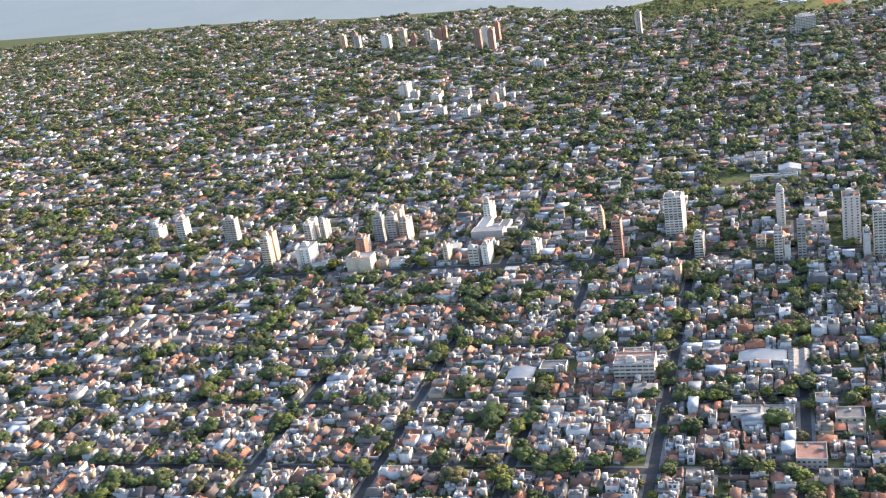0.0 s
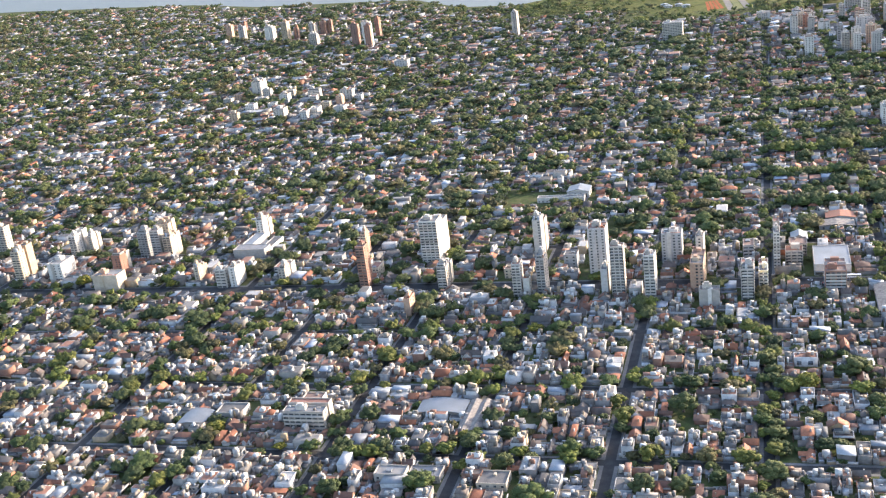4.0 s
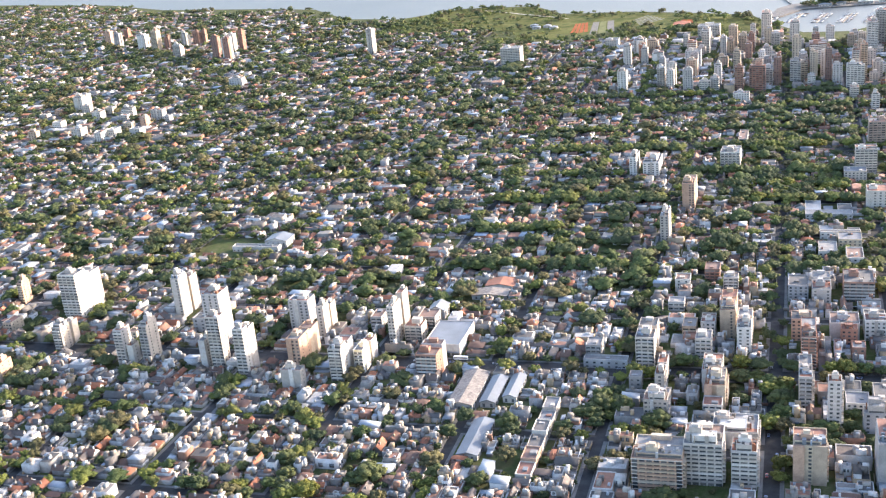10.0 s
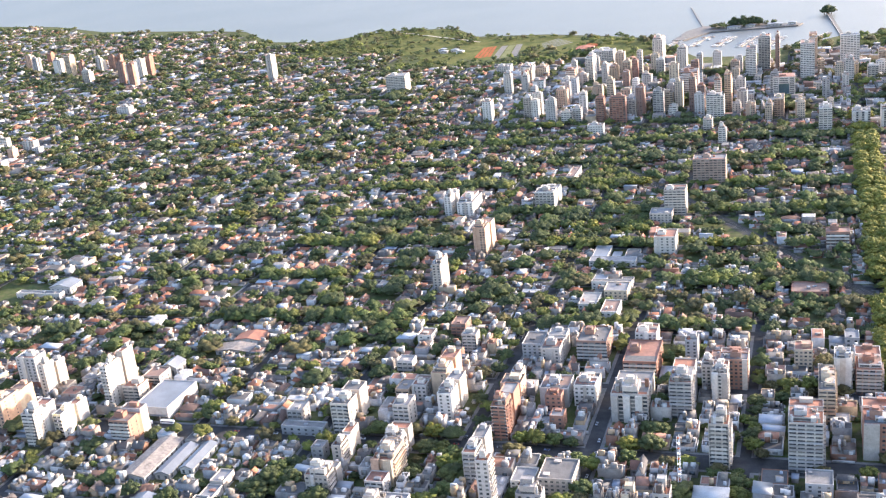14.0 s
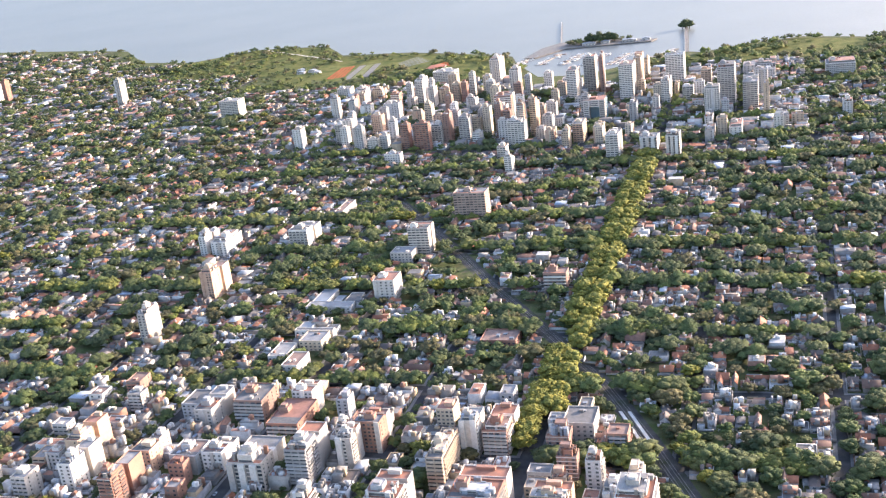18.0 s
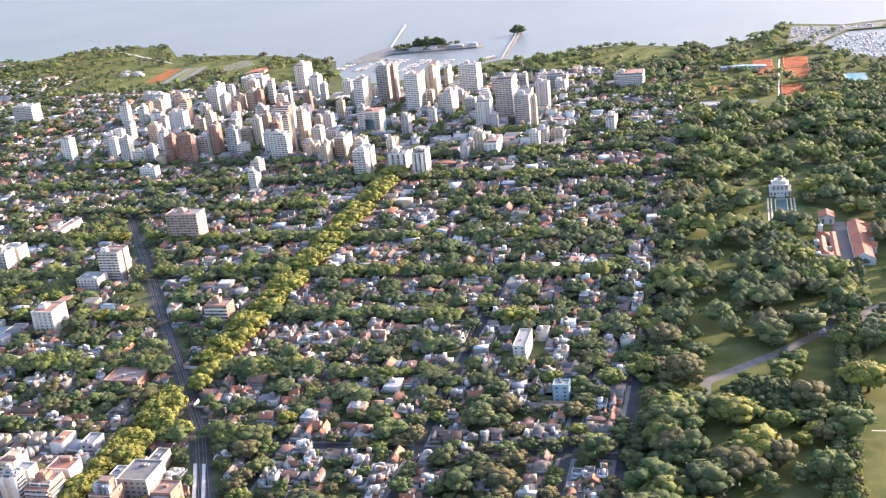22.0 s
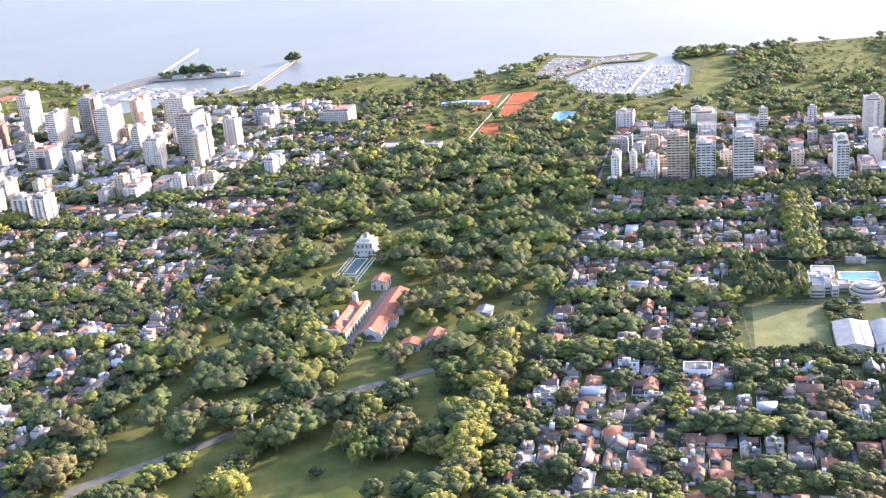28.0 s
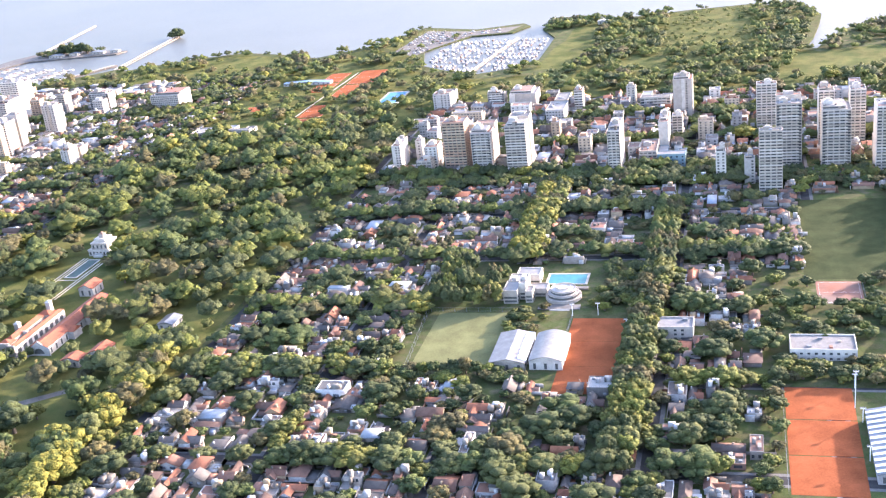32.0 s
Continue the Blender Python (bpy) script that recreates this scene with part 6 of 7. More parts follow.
for k, (x, y, a) in enumerate(moor[::6]):
    if first is None:
        first = thing("moored_boat", x, y, -1.15, "small pale sailing boat moored in the harbour", "boat", "moored boats", a)
        part("hull", hm, first)
        part("cabin", cm, first)
        part("mast", mm, first)
    else:
        copy_thing(first, pose(x, y, -1.15, 0, 0, a))
rest = [q for k, q in enumerate(moor) if k % 6]
whole = Shape()
for sh, k in ((hull, 0), (cabin, 0), (mast, 1)):
    whole.solid(sh.v, sh.f, k)
strew("boats_farther_off", whole, [(x, y, -1.15, s, s, s, radians(a)) for (x, y, a), s in ((q, rnd.uniform(0.6, 1.0)) for q in rest)], [BOAT, H_METAL], "many small pale boats moored side by side", "boats")

dry = [(x + rnd.uniform(-1, 1), y, rnd.choice((60, 240)) + rnd.uniform(-6, 6)) for y in range(1470, 1562, 9) for x in range(722, 800, 5) if inside(x, y, [(716, 1482), (740, 1455), (752, 1490), (774, 1533), (806, 1538), (816, 1566), (773, 1552), (724, 1568)]) and rnd.random() < 0.75]
strew("boats_ashore", whole, [(x, y, 0.07, s, s, s, radians(a)) for (x, y, a), s in ((q, rnd.uniform(0.45, 0.8)) for q in dry)], [BOAT, H_METAL], "boats laid up in rows on a gravel yard", "boats")

# ---- houses, gardens and street trees ----
rnd = random.Random(11)


def character(x, y):
    """Share of trees among the plots, street trees, house size and height for a part of town."""
    if y > 1113 and 100 < x < 560:
        return 0.4, 0.6, 1.15, 1.5
    if y > 1113 and x > 805:
        return 0.2, 0.45, 1.2, 1.4
    if y < 600 and x < 222:
        return 0.17, 0.45, 0.96, 1.08
    if 200 < x < 446 and y < 714:
        return 0.2, 0.95, 1.2, 1.4
    if x < 222 and y < 660:
        return 0.26, 0.45, 1.05, 1.2
    if x < 60:
        return 0.4 + 0.0008 * min(400, max(0, y - 740)), 0.62, 1.0, 1.0
    if x < 446:
        return 0.48, 0.8, 1.0, 1.0
    if x < 640:
        return 0.44, 0.9, 1.0, 1.05
    return (0.52 if 805 < x < 985 else 0.46), 0.75, 1.15, 1.05


def lots(x0, y0, x1, y1, size):
    """Splits a block into uneven plots."""
    w, d = x1 - x0, y1 - y0
    if w * d < size * size * rnd.uniform(0.9, 1.9) and max(w, d) < size * 1.9:
        return [(x0, y0, x1, y1)]
    u = rnd.uniform(0.36, 0.64)
    if w > d:
        m = x0 + u * w
        return lots(x0, y0, m, y1, size) + lots(m, y0, x1, y1, size)
    m = y0 + u * d
    return lots(x0, y0, x1, m, size) + lots(x0, m, x1, y1, size)


def clump(x, y):
    """Trees stand in uneven clumps across the town."""
    return max(0.25, 1.0 + 1.5 * noise.noise((x / 34, y / 26, 0.0)))


near_h, mid_h, far_h = [], [], []
near_t, mid_t, far_t, yellow_t = [], [], [], []
roof_huts, garden_walls = [], []


def add_tree(x, y, wide, high=None, yellow=False, tones=(0, 1, 2, 3, 4, 5)):
    if on_tower(x, y, wide * 0.3) or on_slant(x, y, 1.0):
        return
    r = (x, y, 0.05, wide, wide * rnd.uniform(0.85, 1.15), high or min(wide * rnd.uniform(0.6, 0.85), 8.0), rnd.uniform(0, 6.28), rnd.choice(tones))
    if yellow:
        yellow_t.append(r)
    else:
        q = deep(x, y)
        (near_t if q < 400 else mid_t if q < 720 else far_t).append(r)


def add_house(x, y, w, d, h, small=False):
    if on_tower(x, y, 2.0) or on_slant(x, y, 2.0):
        return
    q = deep(x, y)
    urban = 222 < x < 446 and y < 714 or 130 < x < 560 and y > 1113
    leafy = x > 446 or x > 60 and y > 715
    style = rnd.choice((0, 4, 4)) if small else rnd.choices(range(7), (4, 4, 0.2, 0.4, 1.0, 6, 0.3) if urban else (1.2, 1.6, 3.2, 2.4, 0.3, 2.2, 4.0) if leafy else (2.2, 2.4, 2.0, 2.0, 0.6, 4.0, 3.0))[0]
    turned = rnd.choice((0, 90, 180, 270))
    if turned % 180:
        w, d = d, w
    (near_h if q < 400 else mid_h if q < 800 else far_h).append((style, (x, y, 0.1, w, d, h, radians(turned))))
    if q < 560 and not small:
        detail = random.Random(int(x * 31 + y * 17))
        if style in (0, 1, 5):
            for _ in range(detail.choice((1, 2, 2, 3))):
                roof_huts.append((x + detail.uniform(-0.22, 0.22) * w, y + detail.uniform(-0.22, 0.22) * d, 0.1 + 0.6 * h, detail.uniform(0.7, 2.4), detail.uniform(0.7, 2.4), 0.4 * h + detail.uniform(0.4, 1.5), 0.0))
        for _ in range(detail.choice((1, 2, 2))):
            if detail.random() < 0.5:
                garden_walls.append((x, y + detail.choice((-0.56, 0.56)) * d, 0.1, w * detail.uniform(0.8, 1.3), 0.2, detail.uniform(1.0, 1.7), 0.0))
            else:
                garden_walls.append((x + detail.choice((-0.56, 0.56)) * w, y, 0.1, 0.2, d * detail.uniform(0.8, 1.3), detail.uniform(1.0, 1.7), 0.0))


for x0, y0, x1, y1 in blocks:
    cx, cy = (x0 + x1) / 2, (y0 + y1) / 2
    q = deep(cx, cy)
    cell = 7.2 if q < 560 else 7.8 if q < 1000 else 10.2
    tf, sp, hs, hh = character(cx, cy)
    cell *= hs
    for u0, v0, u1, v1 in lots(x0, y0, x1, y1, cell):
        x, y, sx, sy = (u0 + u1) / 2, (v0 + v1) / 2, u1 - u0, v1 - v0
        if blocked(x, y, 3) or not in_reach(x, y) or not on_land(x, y, 14):
            continue
        edge = min(u0 - x0, x1 - u1, v0 - y0, y1 - v1)
        p = (0.7 if q < 560 else 0.62) * tf * (0.5 if edge < 1 else 1.0 if edge < 9 else 1.6) * clump(x, y)
        u = rnd.random()
        if u < p:
            for _ in range(1 if sx * sy < 70 else 2):
                add_tree(x + rnd.uniform(-0.25, 0.25) * sx, y + rnd.uniform(-0.25, 0.25) * sy, rnd.choice((4.2, 5.5, 7.0, 8.5, 12.0)) * rnd.uniform(0.85, 1.15), tones=(0, 1, 1, 3, 4))
        elif u < p + 0.07 and edge > 1:
            add_tree(x, y, rnd.uniform(2.0, 3.0))
        else:
            w, d = sx * rnd.uniform(0.74, 1.0), sy * rnd.uniform(0.74, 1.0)
            add_house(x + rnd.uniform(-0.5, 0.5) * (sx - w), y + rnd.uniform(-0.5, 0.5) * (sy - d), w, d, rnd.choice((2.2, 2.5, 2.8, 3.2, 3.7, 4.3)) * hh * rnd.uniform(0.9, 1.1))
            if q < 800 and rnd.random() < 0.45:
                e = rnd.choice((-0.5, 0.5))
                add_house(x + e * sx * 0.6, y + rnd.uniform(-0.4, 0.4) * sy, rnd.uniform(1.6, 3.2), rnd.uniform(1.6, 3.6), rnd.uniform(1.3, 2.4), True)
            if rnd.random() < (0.55 if q < 800 else 0.25):
                add_tree(x + rnd.uniform(-0.5, 0.5) * sx, y + rnd.choice((-0.5, 0.5)) * sy, rnd.uniform(2.2, 5.0), None, False, (0, 1, 3, 4))
    st = 6.6 if q < 1000 else 10.0
    leafy = cx > 446 or 100 < cx and 715 < cy < 1113
    for side in range(4):
        n = int(((x1 - x0) if side < 2 else (y1 - y0)) / st)
        row = noise.noise((cx / 90, cy / 23 + 9 * side, 4.0)) + (0.15 if leafy else -0.1)
        across = side >= 2
        share = (sp * 0.9 if not across else 0.55) if not leafy else (0.97 if row > 0.05 else 0.4) if not across else 0.62
        for k in range(n):
            gold = across and abs((x0 if side == 2 else x1) - 446) < 9 and 640 < cy < 1115
            if rnd.random() > (1.0 if gold else share if leafy else share * min(1.3, clump(cx + 40 * side, cy)) * 0.9):
                continue
            u = (k + rnd.uniform(0.3, 0.7)) / n
            x, y = ((x0 + u * (x1 - x0), y0 - 1.4 if side == 0 else y1 + 1.4) if not across else (x0 - 1.4 if side == 2 else x1 + 1.4, y0 + u * (y1 - y0)))
            if blocked(x, y, 1) or not in_reach(x, y) or not on_land(x, y, 8):
                continue
            wide = rnd.uniform(9, 12.5) if gold else rnd.uniform(9.5, 13.0) if leafy and not across and row > 0.05 else rnd.uniform(5.5, 9.5) if leafy else rnd.uniform(5, 9.8)
            add_tree(x, y, wide, wide * (rnd.uniform(0.7, 0.85) if gold else rnd.uniform(0.55, 0.75)) if leafy or gold else None, gold or rnd.random() < 0.015, (0, 1, 2, 4, 5) if leafy and not across and row > 0.05 else (0, 1, 2, 3, 4, 5))

# trees along the railway
for k in range(150):
    y = rnd.uniform(640, 990)
    e = rnd.choice((-1, 1)) * rnd.uniform(7.5, 11.5)
    if clump(e * 9, y) > 0.8:
        add_tree(rail_x(y) + e, y, rnd.uniform(3.5, 7.5), None, y < 760 and rnd.random() < 0.3, (0, 1, 1, 4))
for k in range(60):
    add_tree(rnd.uniform(266, 296), rnd.uniform(930, 1000), rnd.uniform(6, 9.5))
# rows and belts of large trees
for y in range(828, 1062, 6):
    for e in (-3.5, 3.5):
        if not on_tower(976.5 + e, y, 2):
            add_tree(976.5 + (y - 880) * 0.02 + e * 0.7, y + rnd.uniform(-1, 1), rnd.uniform(7.5, 10), rnd.uniform(8.5, 11))
for x in range(896, 932, 4):
    add_tree(x, 946.5 + rnd.uniform(-1, 1), rnd.uniform(6, 8), rnd.uniform(8.5, 11.5))
for x in range(900, 925, 4):
    add_tree(x, 888.5 + rnd.uniform(-1, 1), rnd.uniform(4.5, 6), rnd.uniform(5, 8))
for y in range(984, 1092, 5):
    for e in (-3.2, 3.2):
        add_tree(919.5 + e, y + rnd.uniform(-1, 1), rnd.uniform(9.5, 12), rnd.uniform(9, 11), rnd.random() < 0.4)
for x in range(560, 1110, 6):
    for e in (-8, -1, 7):
        add_tree(x + rnd.uniform(-2, 2), 1113 + (40 if x < 780 else 0) + e - (x - 800) * 0.06 * (x > 800), rnd.uniform(6.5, 9.5), None, rnd.random() < 0.06)
for k in range(16):
    add_tree(rnd.uniform(-56, 4), rnd.choice((732, 734, 760, 762)) + rnd.uniform(-1, 1), rnd.uniform(4, 7))
# wood beside the convent garden
for k in range(150):
    add_tree(rnd.uniform(262, 322), rnd.uniform(828, 882), rnd.uniform(5, 8), None, rnd.random() < 0.12)
for k in range(60):
    add_tree(rnd.uniform(225, 275), rnd.uniform(690, 706), rnd.uniform(5, 7.5))


def open_ground(x, y):
    if 655 < x < 735 and abs(y - (766 + (x - 655) * 0.9)) < 9:
        return True
    if 722 < x < 764 and 640 < y < 786 or 704 < x < 716 and 738 < y < 790 or 728 < x < 744 and 780 < y < 812:
        return True
    if 735 < x < 790 and abs(y - (842 + (x - 735) * 0.72)) < 8:
        return True
    if 707 < x < 742 and 888 < y < 966 or 684 < x < 706 and 962 < y < 1030 or 656 < x < 684 and abs(y - (955 + (x - 656) * 1.1)) < 8 or 712 < x < 724 and 960 < y < 978:
        return True
    if 750 < x < 770 and 890 < y < 910 or 770 < x < 782 and 920 < y < 936:
        return True
    return False


for x in range(638, 804, 5):
    for y in range(640, 1232, 5):
        a, b = x + rnd.uniform(-2.2, 2.2), y + rnd.uniform(-2.2, 2.2)
        if deep(a, b) < 240 or open_ground(a, b):
            continue
        dense = (0.3 if b > 850 or a < 652 else 0.17) * max(0.6, clump(a * 0.8, b * 0.6))
        if (a - 682) ** 2 + (b - 762) ** 2 < 170 or (a - 757) ** 2 + (b - 803) ** 2 < 190:
            dense = 0.0
        if rnd.random() < dense:
            w = rnd.choice((4.5, 6, 8, 10, 13, 16)) * rnd.uniform(0.85, 1.15)
            # from y 1000 on, paler tones carry haze in the leaf colour
            add_tree(a, b, w, min(12.0, w * rnd.uniform(0.65, 1.05)), rnd.random() < 0.06, (0, 1, 2, 3, 4, 5) if b < 1000 else (0, 2, 3, 4, 5, 5))
for k in range(34):
    a, b = k * 2.4, math.sqrt((k + 0.5) / 34)
    add_tree(683 + 14 * b * math.cos(a), 757 + 11 * b * math.sin(a), rnd.uniform(6, 8), 11.5 - 5 * b, False, (1, 1, 4))
for cx, cy, r, n in ((762, 808, 15, 26), (776, 728, 12, 14), (784, 690, 14, 14), (768, 662, 14, 10)):
    for k in range(n):
        a, b = rnd.uniform(0, 6.283), r * math.sqrt(rnd.random())
        add_tree(cx + b * math.cos(a), cy + b * math.sin(a), rnd.uniform(6, 9), rnd.uniform(9, 12.5))
for k in range(44):
    y = 690 + 3.5 * k
    for e in (-2.4, 2.4):
        add_tree(708 + (y - 704) * 0.085 + e, y, rnd.uniform(4.4, 5.6), rnd.uniform(5.5, 7.5))
for y in range(852, 900, 5):
    for e in (-4.5, 4.5):
        add_tree(724 + e, y, 4.2, 5.5)
for y in range(690, 905, 8):
    add_tree(794 + rnd.uniform(-3, 3), y, rnd.uniform(11, 15), rnd.uniform(9, 12), rnd.random() < 0.8)
    add_tree(645 + rnd.uniform(-5, 5), y, rnd.uniform(7, 10))
for x in range(638, 660, 5):
    for y in range(690, 1236, 5):
        if x + rnd.uniform(-2, 2) < max(648, 664 - (y - 724) * 0.26 + 14) and rnd.random() < 0.5 and deep(x, y) > 240:
            add_tree(x + rnd.uniform(-2, 2), y + rnd.uniform(-2, 2), rnd.uniform(5, 8))
for k in range(34):
    add_tree(rnd.uniform(886, 938), 886 + rnd.uniform(-4, 3), rnd.uniform(4, 6.5))
for k in range(26):
    add_tree(880 + rnd.uniform(-4, 6), rnd.uniform(880, 990), rnd.uniform(4, 7))
for k in range(20):
    add_tree(rnd.uniform(924, 938), rnd.uniform(921, 944), rnd.uniform(4.5, 6.5))
for k in range(30):
    add_tree(rnd.uniform(886, 915), rnd.uniform(948, 988), rnd.uniform(6, 9), rnd.uniform(8, 11))
for k in range(40):
    add_tree(rnd.uniform(955, 972), rnd.uniform(943, 990), rnd.uniform(4.5, 7.5))
for k in range(46):
    add_tree(rnd.uniform(1020, 1066), rnd.uniform(886, 902), rnd.uniform(4, 7))
for k in range(40):
    add_tree(rnd.uniform(1019, 1066), rnd.uniform(917, 948), rnd.uniform(4.5, 7.5))
for k in range(22):
    add_tree(rnd.uniform(1017, 1024), rnd.uniform(818, 886), rnd.uniform(4, 7))
# tall unseen trees, added only to throw shade over the grass ground
for k in range(70):
    add_tree(rnd.uniform(1084, 1126), rnd.uniform(985, 1085), rnd.uniform(7, 10), rnd.uniform(10, 13))
for k in range(24):
    add_tree(rnd.uniform(1022, 1038), rnd.uniform(926, 1040), rnd.uniform(4, 7))
for k in range(16):
    add_tree(1062 + rnd.uniform(-3, 4), rnd.uniform(930, 975), rnd.uniform(4, 7))
# river bank woods; haze is put into their colour by paler leaf tones
COURTS = [(682, 1338, 733, 1412), (706, 1318, 733, 1340), (699, 1224, 725, 1303), (701, 1186, 768, 1222), (638, 1215, 690, 1262), (650, 1287, 671, 1307), (716, 1455, 820, 1570), (752, 1290, 776, 1334), (862, 1380, 894, 1556), (926, 1352, 960, 1400), (1046, 1322, 1120, 1390), (805, 1240, 960, 1292), (-90, 1500, 130, 1720), (555, 1436, 612, 1492), (95, 1478, 158, 1568), (22, 1446, 108, 1540), (158, 1458, 182, 1490), (-40, 1425, 40, 1500)]
for x in range(-330, 1150, 6):
    for y in range(1236, 1680, 6):
        a, b = x + rnd.uniform(-2.5, 2.5), y + rnd.uniform(-2.5, 2.5)
        if b < 1395 and a < 560 or not in_reach(a, b) or not on_land(a, b, 5) or any(q[0] < a < q[2] and q[1] < b < q[3] for q in COURTS):
            continue
        if a < 120 and (b < 1500 or rnd.random() < 0.7) or a < 560 and rnd.random() < 0.3:
            continue
        if rnd.random() < (0.3 if 560 < a < 820 and b < 1420 else 0.24) * clump(a, b):
            if not (950 < a < 1022 and b > 1425):
                add_tree(a, b, rnd.uniform(5, 12.5), None, rnd.random() < 0.03, (0, 2, 3, 4, 5, 5))
for k in range(44):
    add_tree(rnd.uniform(842, 884), rnd.uniform(1540, 1570), rnd.uniform(6, 10))
for k in range(46):
    add_tree(rnd.uniform(101, 113), rnd.uniform(1440, 1500), rnd.uniform(4, 7))
for k in range(60):
    add_tree(rnd.uniform(-70, 140), rnd.uniform(1398, 1438), rnd.uniform(5, 9), None, False, (0, 2, 4, 5))
for k in range(40):
    add_tree(rnd.uniform(300, 375), rnd.uniform(1562, 1582), rnd.uniform(5, 8))
def big_tree(x, y, wide, high):
    near_t.append((x, y, 0.4 - 0.2 * high, wide, wide, high, rnd.uniform(0, 6.28), 1))


for a, b, w in ((427, 1634, 14), (423, 1629, 10), (431, 1630, 11), (427, 1627, 10)):
    big_tree(a, b, w, w * 0.9)
for a, b, w in ((325, 1574, 13), (335, 1572, 14), (343, 1576, 12), (352, 1574, 11)):
    big_tree(a, b, w, w * 1.15)

for (ax, ay), (bx, by) in zip(SHORE, SHORE[1:]):
    if -420 < ax < 1180 and not (745 < ax < 860 and ay < 1580) and not 330 < ax < 460:
        L = math.hypot(bx - ax, by - ay)
        for k in range(int(L / 4)):
            u, e = rnd.random(), rnd.uniform(4, 16)
            x, y = ax + u * (bx - ax) - (by - ay) / L * e, ay + u * (by - ay) + (bx - ax) / L * e
            x2, y2 = ax + u * (bx - ax) + (by - ay) / L * e, ay + u * (by - ay) - (bx - ax) / L * e
            x, y = (x, y) if inside(x, y, LAND) else (x2, y2)
            if on_land(x, y, 2) and rnd.random() < 0.35 + 0.6 * noise.noise((x / 45, y / 45, 2.0)):
                add_tree(x, y, rnd.uniform(3, 8))
for k in range(640):
    x, y = rnd.uniform(-260, 150), rnd.uniform(1440, 1700)
    if on_land(x, y, 4) and clump(x * 1.1, y * 0.9) > 1.05 and not any(q[0] < x < q[2] and q[1] < y < q[3] for q in COURTS[-4:]):
        add_tree(x, y, rnd.uniform(4, 9))
for k in range(1500):
    x, y = rnd.uniform(-300, 170), rnd.uniform(1400, 1705)
    if on_land(x, y, 4) and rnd.random() < 0.3 * clump(x * 0.7, y * 0.7) + (0.35 if y < 1470 or x < -120 else 0.0) and not any(q[0] + 3 < x < q[2] - 3 and q[1] + 3 < y < q[3] - 3 for q in COURTS[-4:-1]) and not on_tower(x, y, 2):
        add_tree(x, y, rnd.uniform(2.5, 6.5))
for x in range(906, 1112, 6):
    for y in range(1298, 1640, 6):
        a, b = x + rnd.uniform(-3, 3), y + rnd.uniform(-3, 3)
        hill = 950 < a < 1022 and b > 1425
        if not on_land(a, b, 4) or any(q[0] < a < q[2] and q[1] < b < q[3] for q in COURTS) or rnd.random() > (0.4 if hill else 0.3):
            continue
        # lighter tones again: haze over the headland goes into the leaf colour
        add_tree(a, b, rnd.uniform(1.8, 4.6) if hill else rnd.uniform(6, 10), None, False, (2, 2, 5) if hill else (0, 2, 2, 5, 5))
# scattered houses by the river and beyond the tall quarter
for k in range(190):
    x, y = rnd.uniform(530, 706), rnd.uniform(1165, 1292)
    if not blocked(x, y, 2):
        add_house(x, y, rnd.uniform(4, 8), rnd.uniform(4, 8), rnd.uniform(2.4, 4.5))

# the nearest houses and trees are things with parts; the rest stay joined
near_h.sort(key=lambda q: deep(q[1][0], q[1][1]))
near_t.sort(key=lambda q: deep(q[0], q[1]))
SPLIT = {}
H_WORDS = ["flat-roofed rendered house with a low parapet", "stepped two-storey house with a roof terrace", "rendered house with a hipped tile roof", "rendered house with a gabled tile roof", "plain shed with a sloping metal roof", "flat-roofed house of three heights round a yard", "rendered villa with crossing tiled gables"]
PLAIN = [mat("plain_house_wall", [(0.423, 0.409, 0.38), (0.353, 0.325, 0.275), (0.296, 0.268, 0.226), (0.451, 0.444, 0.423), (0.239, 0.212, 0.184), (0.212, 0.127, 0.0918)], pick="object", stain=0.3, stain_scale=0.5),
         mat("plain_roof_tile", [(0.172, 0.0688, 0.0387), (0.215, 0.0903, 0.0516), (0.129, 0.0671, 0.0456), (0.103, 0.0705, 0.055), (0.224, 0.107, 0.0688)], pick="object", stain=0.35, stain_scale=0.6, bump=0.12, bump_scale=5.0),
         mat("plain_flat_roof", [(0.155, 0.146, 0.133), (0.241, 0.228, 0.206), (0.103, 0.0989, 0.0946), (0.206, 0.12, 0.086), (0.361, 0.353, 0.331)], pick="object", stain=0.35, stain_scale=0.6)]


def pieces(src, m):
    """The separate pieces of one material in a shape."""
    groups = []
    for f in (f for f, q in zip(src.f, src.m) if q == m):
        pts = {src.v[i] for i in f}
        hit = [g for g in groups if g[0] & pts]
        groups = [g for g in groups if not g[0] & pts] + [(set().union(pts, *(g[0] for g in hit)), sum((g[1] for g in hit), []) + [f])]
    out = []
    for _, faces in groups:
        one = Shape()
        for f in faces:
            one.solid([src.v[i] for i in f], [tuple(range(len(f)))])
        out.append(one)
    return out


for k, make in enumerate(HOUSES):
    src = make(2)
    bits = {}
    for f, m in zip(src.f, src.m):
        bits.setdefault(m, Shape())
        bits[m].solid([src.v[i] for i in f], [tuple(range(len(f)))])
    meshes = []
    for m, sh in bits.items():
        if m == 3:
            for w in range(0, len(sh.f), 6):
                one = Shape()
                for q in sh.f[w:w + 6]:
                    one.solid([sh.v[i] for i in q], [tuple(range(len(q)))])
                meshes.append(("window", one.mesh("window", GLASS)))
        else:
            for piece in pieces(src, m) if m else [sh]:
                meshes.append((("body", "roof", "roof", "", "roof")[m], piece.mesh("house_part", [PLAIN[0], PLAIN[1], PLAIN[2], GLASS, H_METAL][m])))
    SPLIT[k] = meshes
N_HOUSES = 175
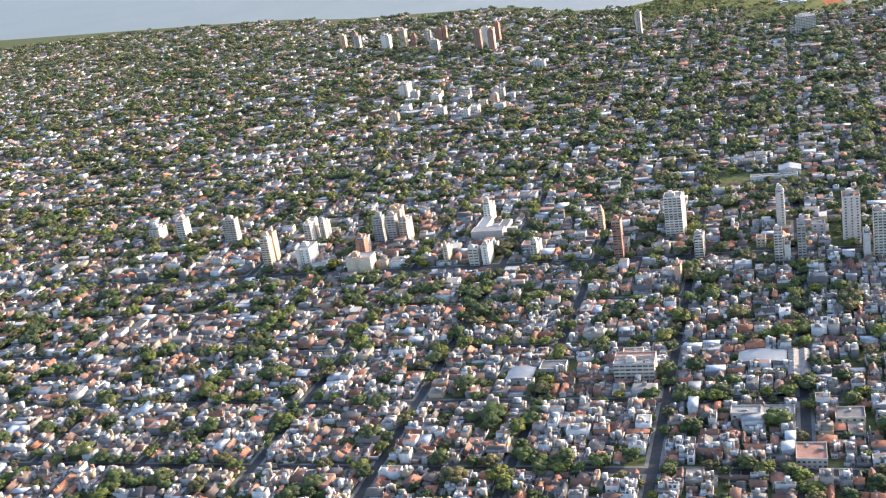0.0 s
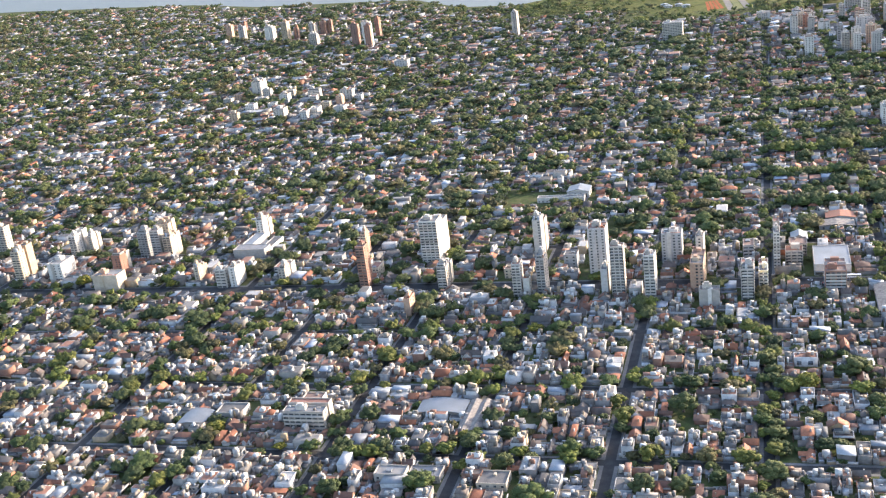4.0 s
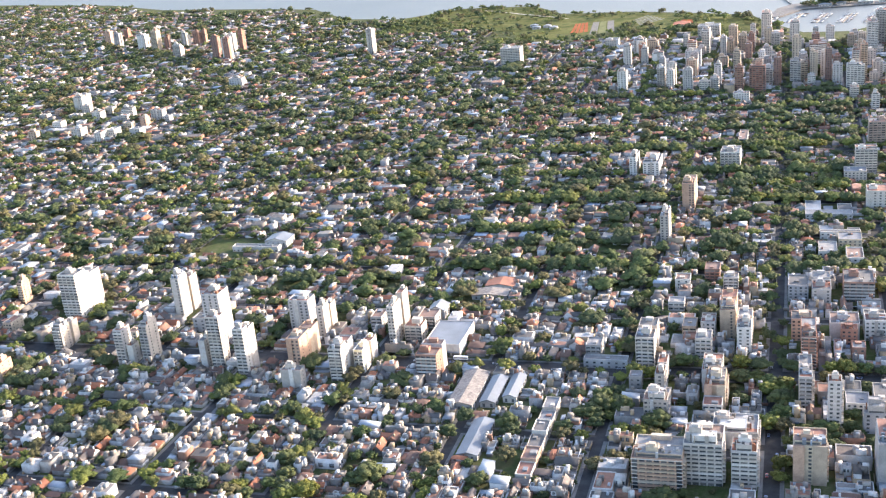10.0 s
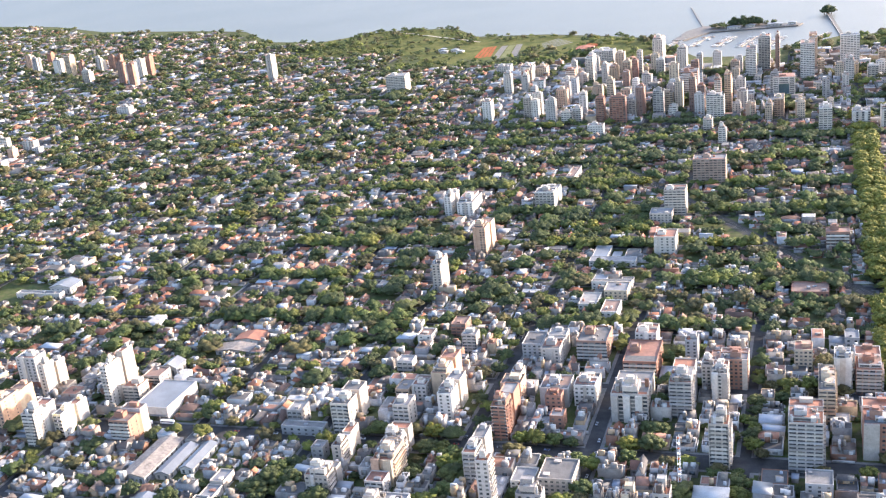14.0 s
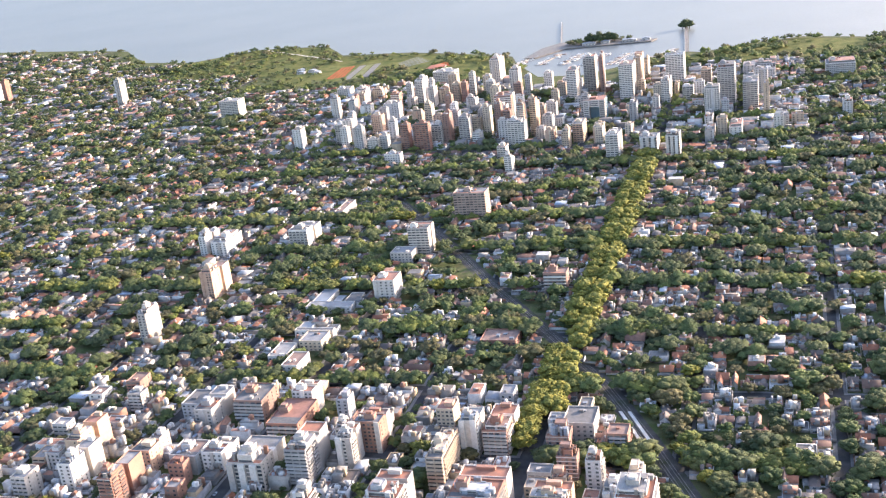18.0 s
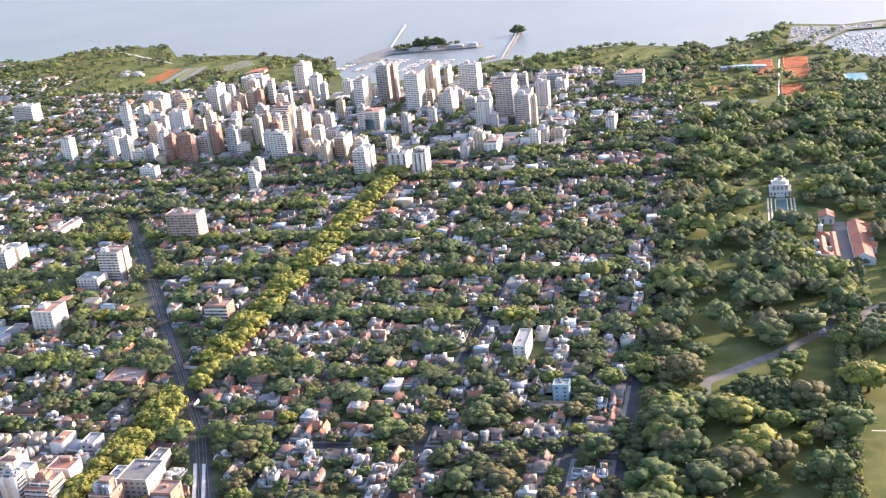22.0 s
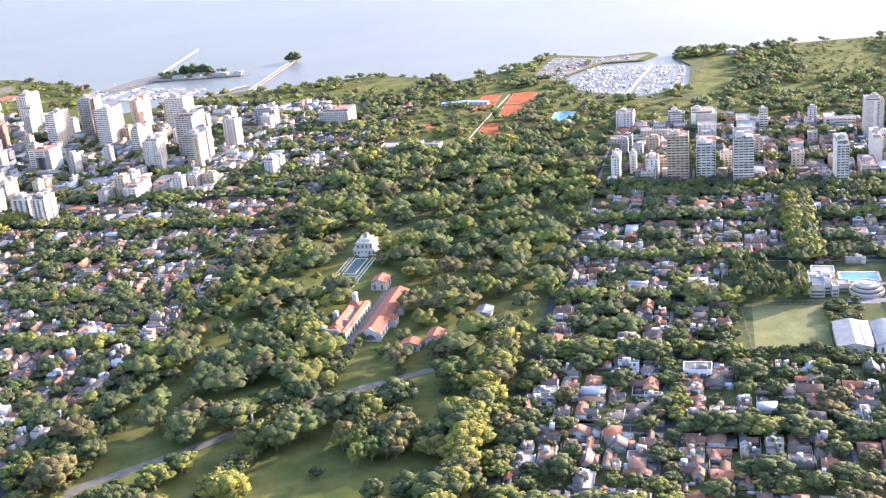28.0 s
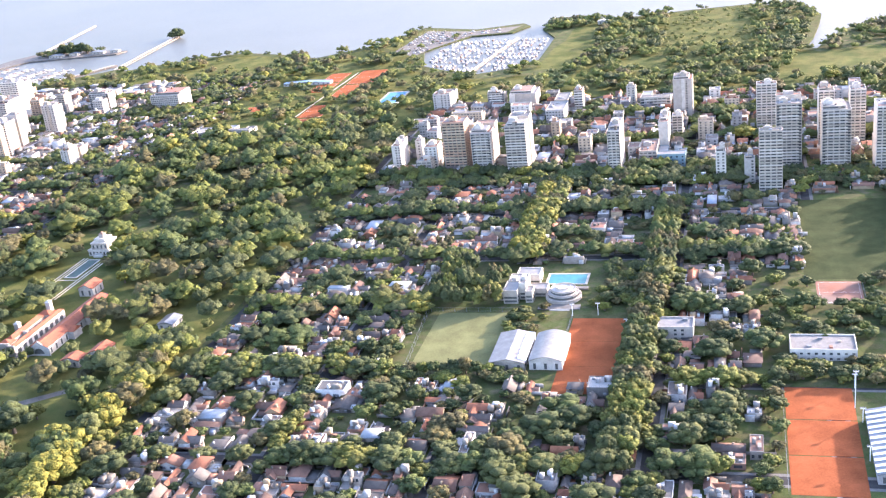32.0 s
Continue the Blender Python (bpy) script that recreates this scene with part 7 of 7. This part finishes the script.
for k, (style, (x, y, z, w, d, h, a)) in enumerate(near_h[:N_HOUSES]):
    th = thing("shed" if style == 4 else "house", x, y, z, H_WORDS[style], "shed" if style == 4 else "house", "", math.degrees(a))
    for nm, me in SPLIT[style]:
        part(nm, me, th, Matrix.Diagonal((w, d, h, 1)))
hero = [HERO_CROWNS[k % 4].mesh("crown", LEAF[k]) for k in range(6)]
HUES = ["", "dark ", "light ", "olive ", "", "bright "]
tm = trunk_shape().mesh("trunk", BARK)
N_TREES = 190
for x, y, z, w, d, h, a, k in near_t[:N_TREES]:
    th = thing("tree", x, y, z, f"broad leafy tree with a dense {HUES[k % 6]}green crown", "tree", "", math.degrees(a))
    part("trunk", tm, th, Matrix.Diagonal((w, d, h, 1)))
    part("crown", hero[k % 6], th, Matrix.Diagonal((w * 1.05, d * 1.05, h, 1)))


def with_trunk(c):
    s = Shape()
    s.solid(c.v, c.f, 0)
    t = trunk_shape()
    s.solid(t.v[:12], t.f[:6], 1)
    return s


for rows, level, makers in ((near_h[N_HOUSES:], "near", 2), (mid_h, "mid", 0), (far_h, "far", 0)):
    for k, make in enumerate(HOUSES):
        strew(f"houses_{level}", open_below(make(makers)), [q[1] for q in rows if q[0] == k], [H_WALL, H_TILE, H_FLAT, GLASS, H_METAL], "crowded small houses with tile and flat roofs", "houses")
block = Shape().box(-0.5, -0.5, 0, 0.5, 0.5, 1)
strew("roof_huts", block, roof_huts, [H_WALL], "small rendered huts and tanks on flat roofs", "roof huts")
strew("garden_walls", block, garden_walls, [H_WALL], "low rendered garden walls between plots", "walls")
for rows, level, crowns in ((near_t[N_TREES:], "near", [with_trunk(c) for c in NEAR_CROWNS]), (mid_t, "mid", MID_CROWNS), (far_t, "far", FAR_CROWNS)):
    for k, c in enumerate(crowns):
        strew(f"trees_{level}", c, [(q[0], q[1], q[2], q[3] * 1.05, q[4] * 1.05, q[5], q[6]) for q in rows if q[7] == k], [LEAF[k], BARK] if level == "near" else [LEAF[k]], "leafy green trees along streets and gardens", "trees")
yhero = [c.mesh("crown", LEAF_Y) for c in HERO_CROWNS]
for k, (x, y, z, w, d, h, a, _) in enumerate(yellow_t):
    if k < 110:
        th = thing("flowering_tree", x, y, z, "spreading tree with a yellow-green flowering crown", "tree", "", math.degrees(a))
        part("trunk", tm, th, Matrix.Diagonal((w, d, h, 1)))
        part("crown", yhero[k % 4], th, Matrix.Diagonal((w * 1.05, d * 1.05, h, 1)))
strew("flowering_trees", with_trunk(NEAR_CROWNS[0]), [(q[0], q[1], q[2], q[3] * 1.05, q[4] * 1.05, q[5], q[6]) for q in yellow_t[110:]], [LEAF_Y, BARK], "yellow-green flowering trees along avenues", "trees")

# ---- cars, buses and masts ----
cb = Shape().solid([(-1.15, -0.45, 0.14), (1.15, -0.45, 0.14), (1.15, 0.45, 0.14), (-1.15, 0.45, 0.14), (-1.15, -0.43, 0.46), (1.12, -0.43, 0.42), (1.12, 0.43, 0.42), (-1.15, 0.43, 0.46)], BOX_F).mesh("body", CAR)
cg = Shape().solid([(-0.8, -0.4, 0.45), (0.5, -0.4, 0.45), (0.5, 0.4, 0.45), (-0.8, 0.4, 0.45), (-0.6, -0.33, 0.76), (0.15, -0.33, 0.76), (0.15, 0.33, 0.76), (-0.6, 0.33, 0.76)], BOX_F).mesh("cabin", GLASS)
n = 8
cw = Shape().solid([(0.17 * math.cos(i * 6.2832 / n), e, 0.17 + 0.17 * math.sin(i * 6.2832 / n)) for e in (-0.06, 0.06) for i in range(n)], [(i, (i + 1) % n, n + (i + 1) % n, n + i) for i in range(n)] + [tuple(range(n)), tuple(range(2 * n - 1, n - 1, -1))]).mesh("wheel", TYRE)
car = None
spots = [(90 + 9.5 * k + rnd.uniform(-2, 2), 598.2 if k % 2 else 602.0, 0 if k % 2 else 180) for k in range(28)] + [(285 + rnd.choice((-1.6, 1.6)), 510 + 14 * k, 90) for k in range(8)] + [(334 + rnd.choice((-1.6, 1.6)), 520 + 13 * k, 90) for k in range(10)]
for x, y, a in spots:
    if car is None:
        car = thing("parked_car", x, y, 0.045, "small plain car standing on the street", "car", "cars on the streets", a)
        part("body", cb, car)
        part("cabin", cg, car)
        for wx in (-0.72, 0.72):
            for wy in (-0.42, 0.42):
                part("wheel", cw, car, pose(wx, wy, 0))
    else:
        copy_thing(car, pose(x, y, 0.045, 0, 0, a))
bb = Shape().box(-3.2, -0.65, 0.15, 3.2, 0.65, 1.6).mesh("body", WHITE)
bw = Shape().box(-3.0, -0.68, 0.8, 3.0, 0.68, 1.3).mesh("window_band", GLASS)
for x, y in ((140, 603.8), (150, 605.2), (142, 597)):
    bus = thing("bus", x, y, 0.045, "white city bus standing on the avenue", "bus", "buses on the avenue")
    part("body", bb, bus)
    part("window_band", bw, bus)
    for wx in (-2.1, 2.1):
        for wy in (-0.6, 0.6):
            part("wheel", cw, bus, pose(wx, wy, 0))
mast_th = thing("lattice_mast", 370, 576, 0.0, "tall thin red and white lattice mast", "mast")
for a, b in ((-0.5, -0.5), (0.5, -0.5), (0.0, 0.5)):
    part("leg", Shape().box(a - 0.06, b - 0.06, 0, a + 0.06, b + 0.06, 24).mesh("leg", WHITE), mast_th)
for k in range(12):
    part("brace", Shape().box(-0.5, -0.5, k * 2 + 1, 0.5, 0.45, k * 2 + 1.1).mesh("brace", CLAY if k % 2 else WHITE), mast_th)
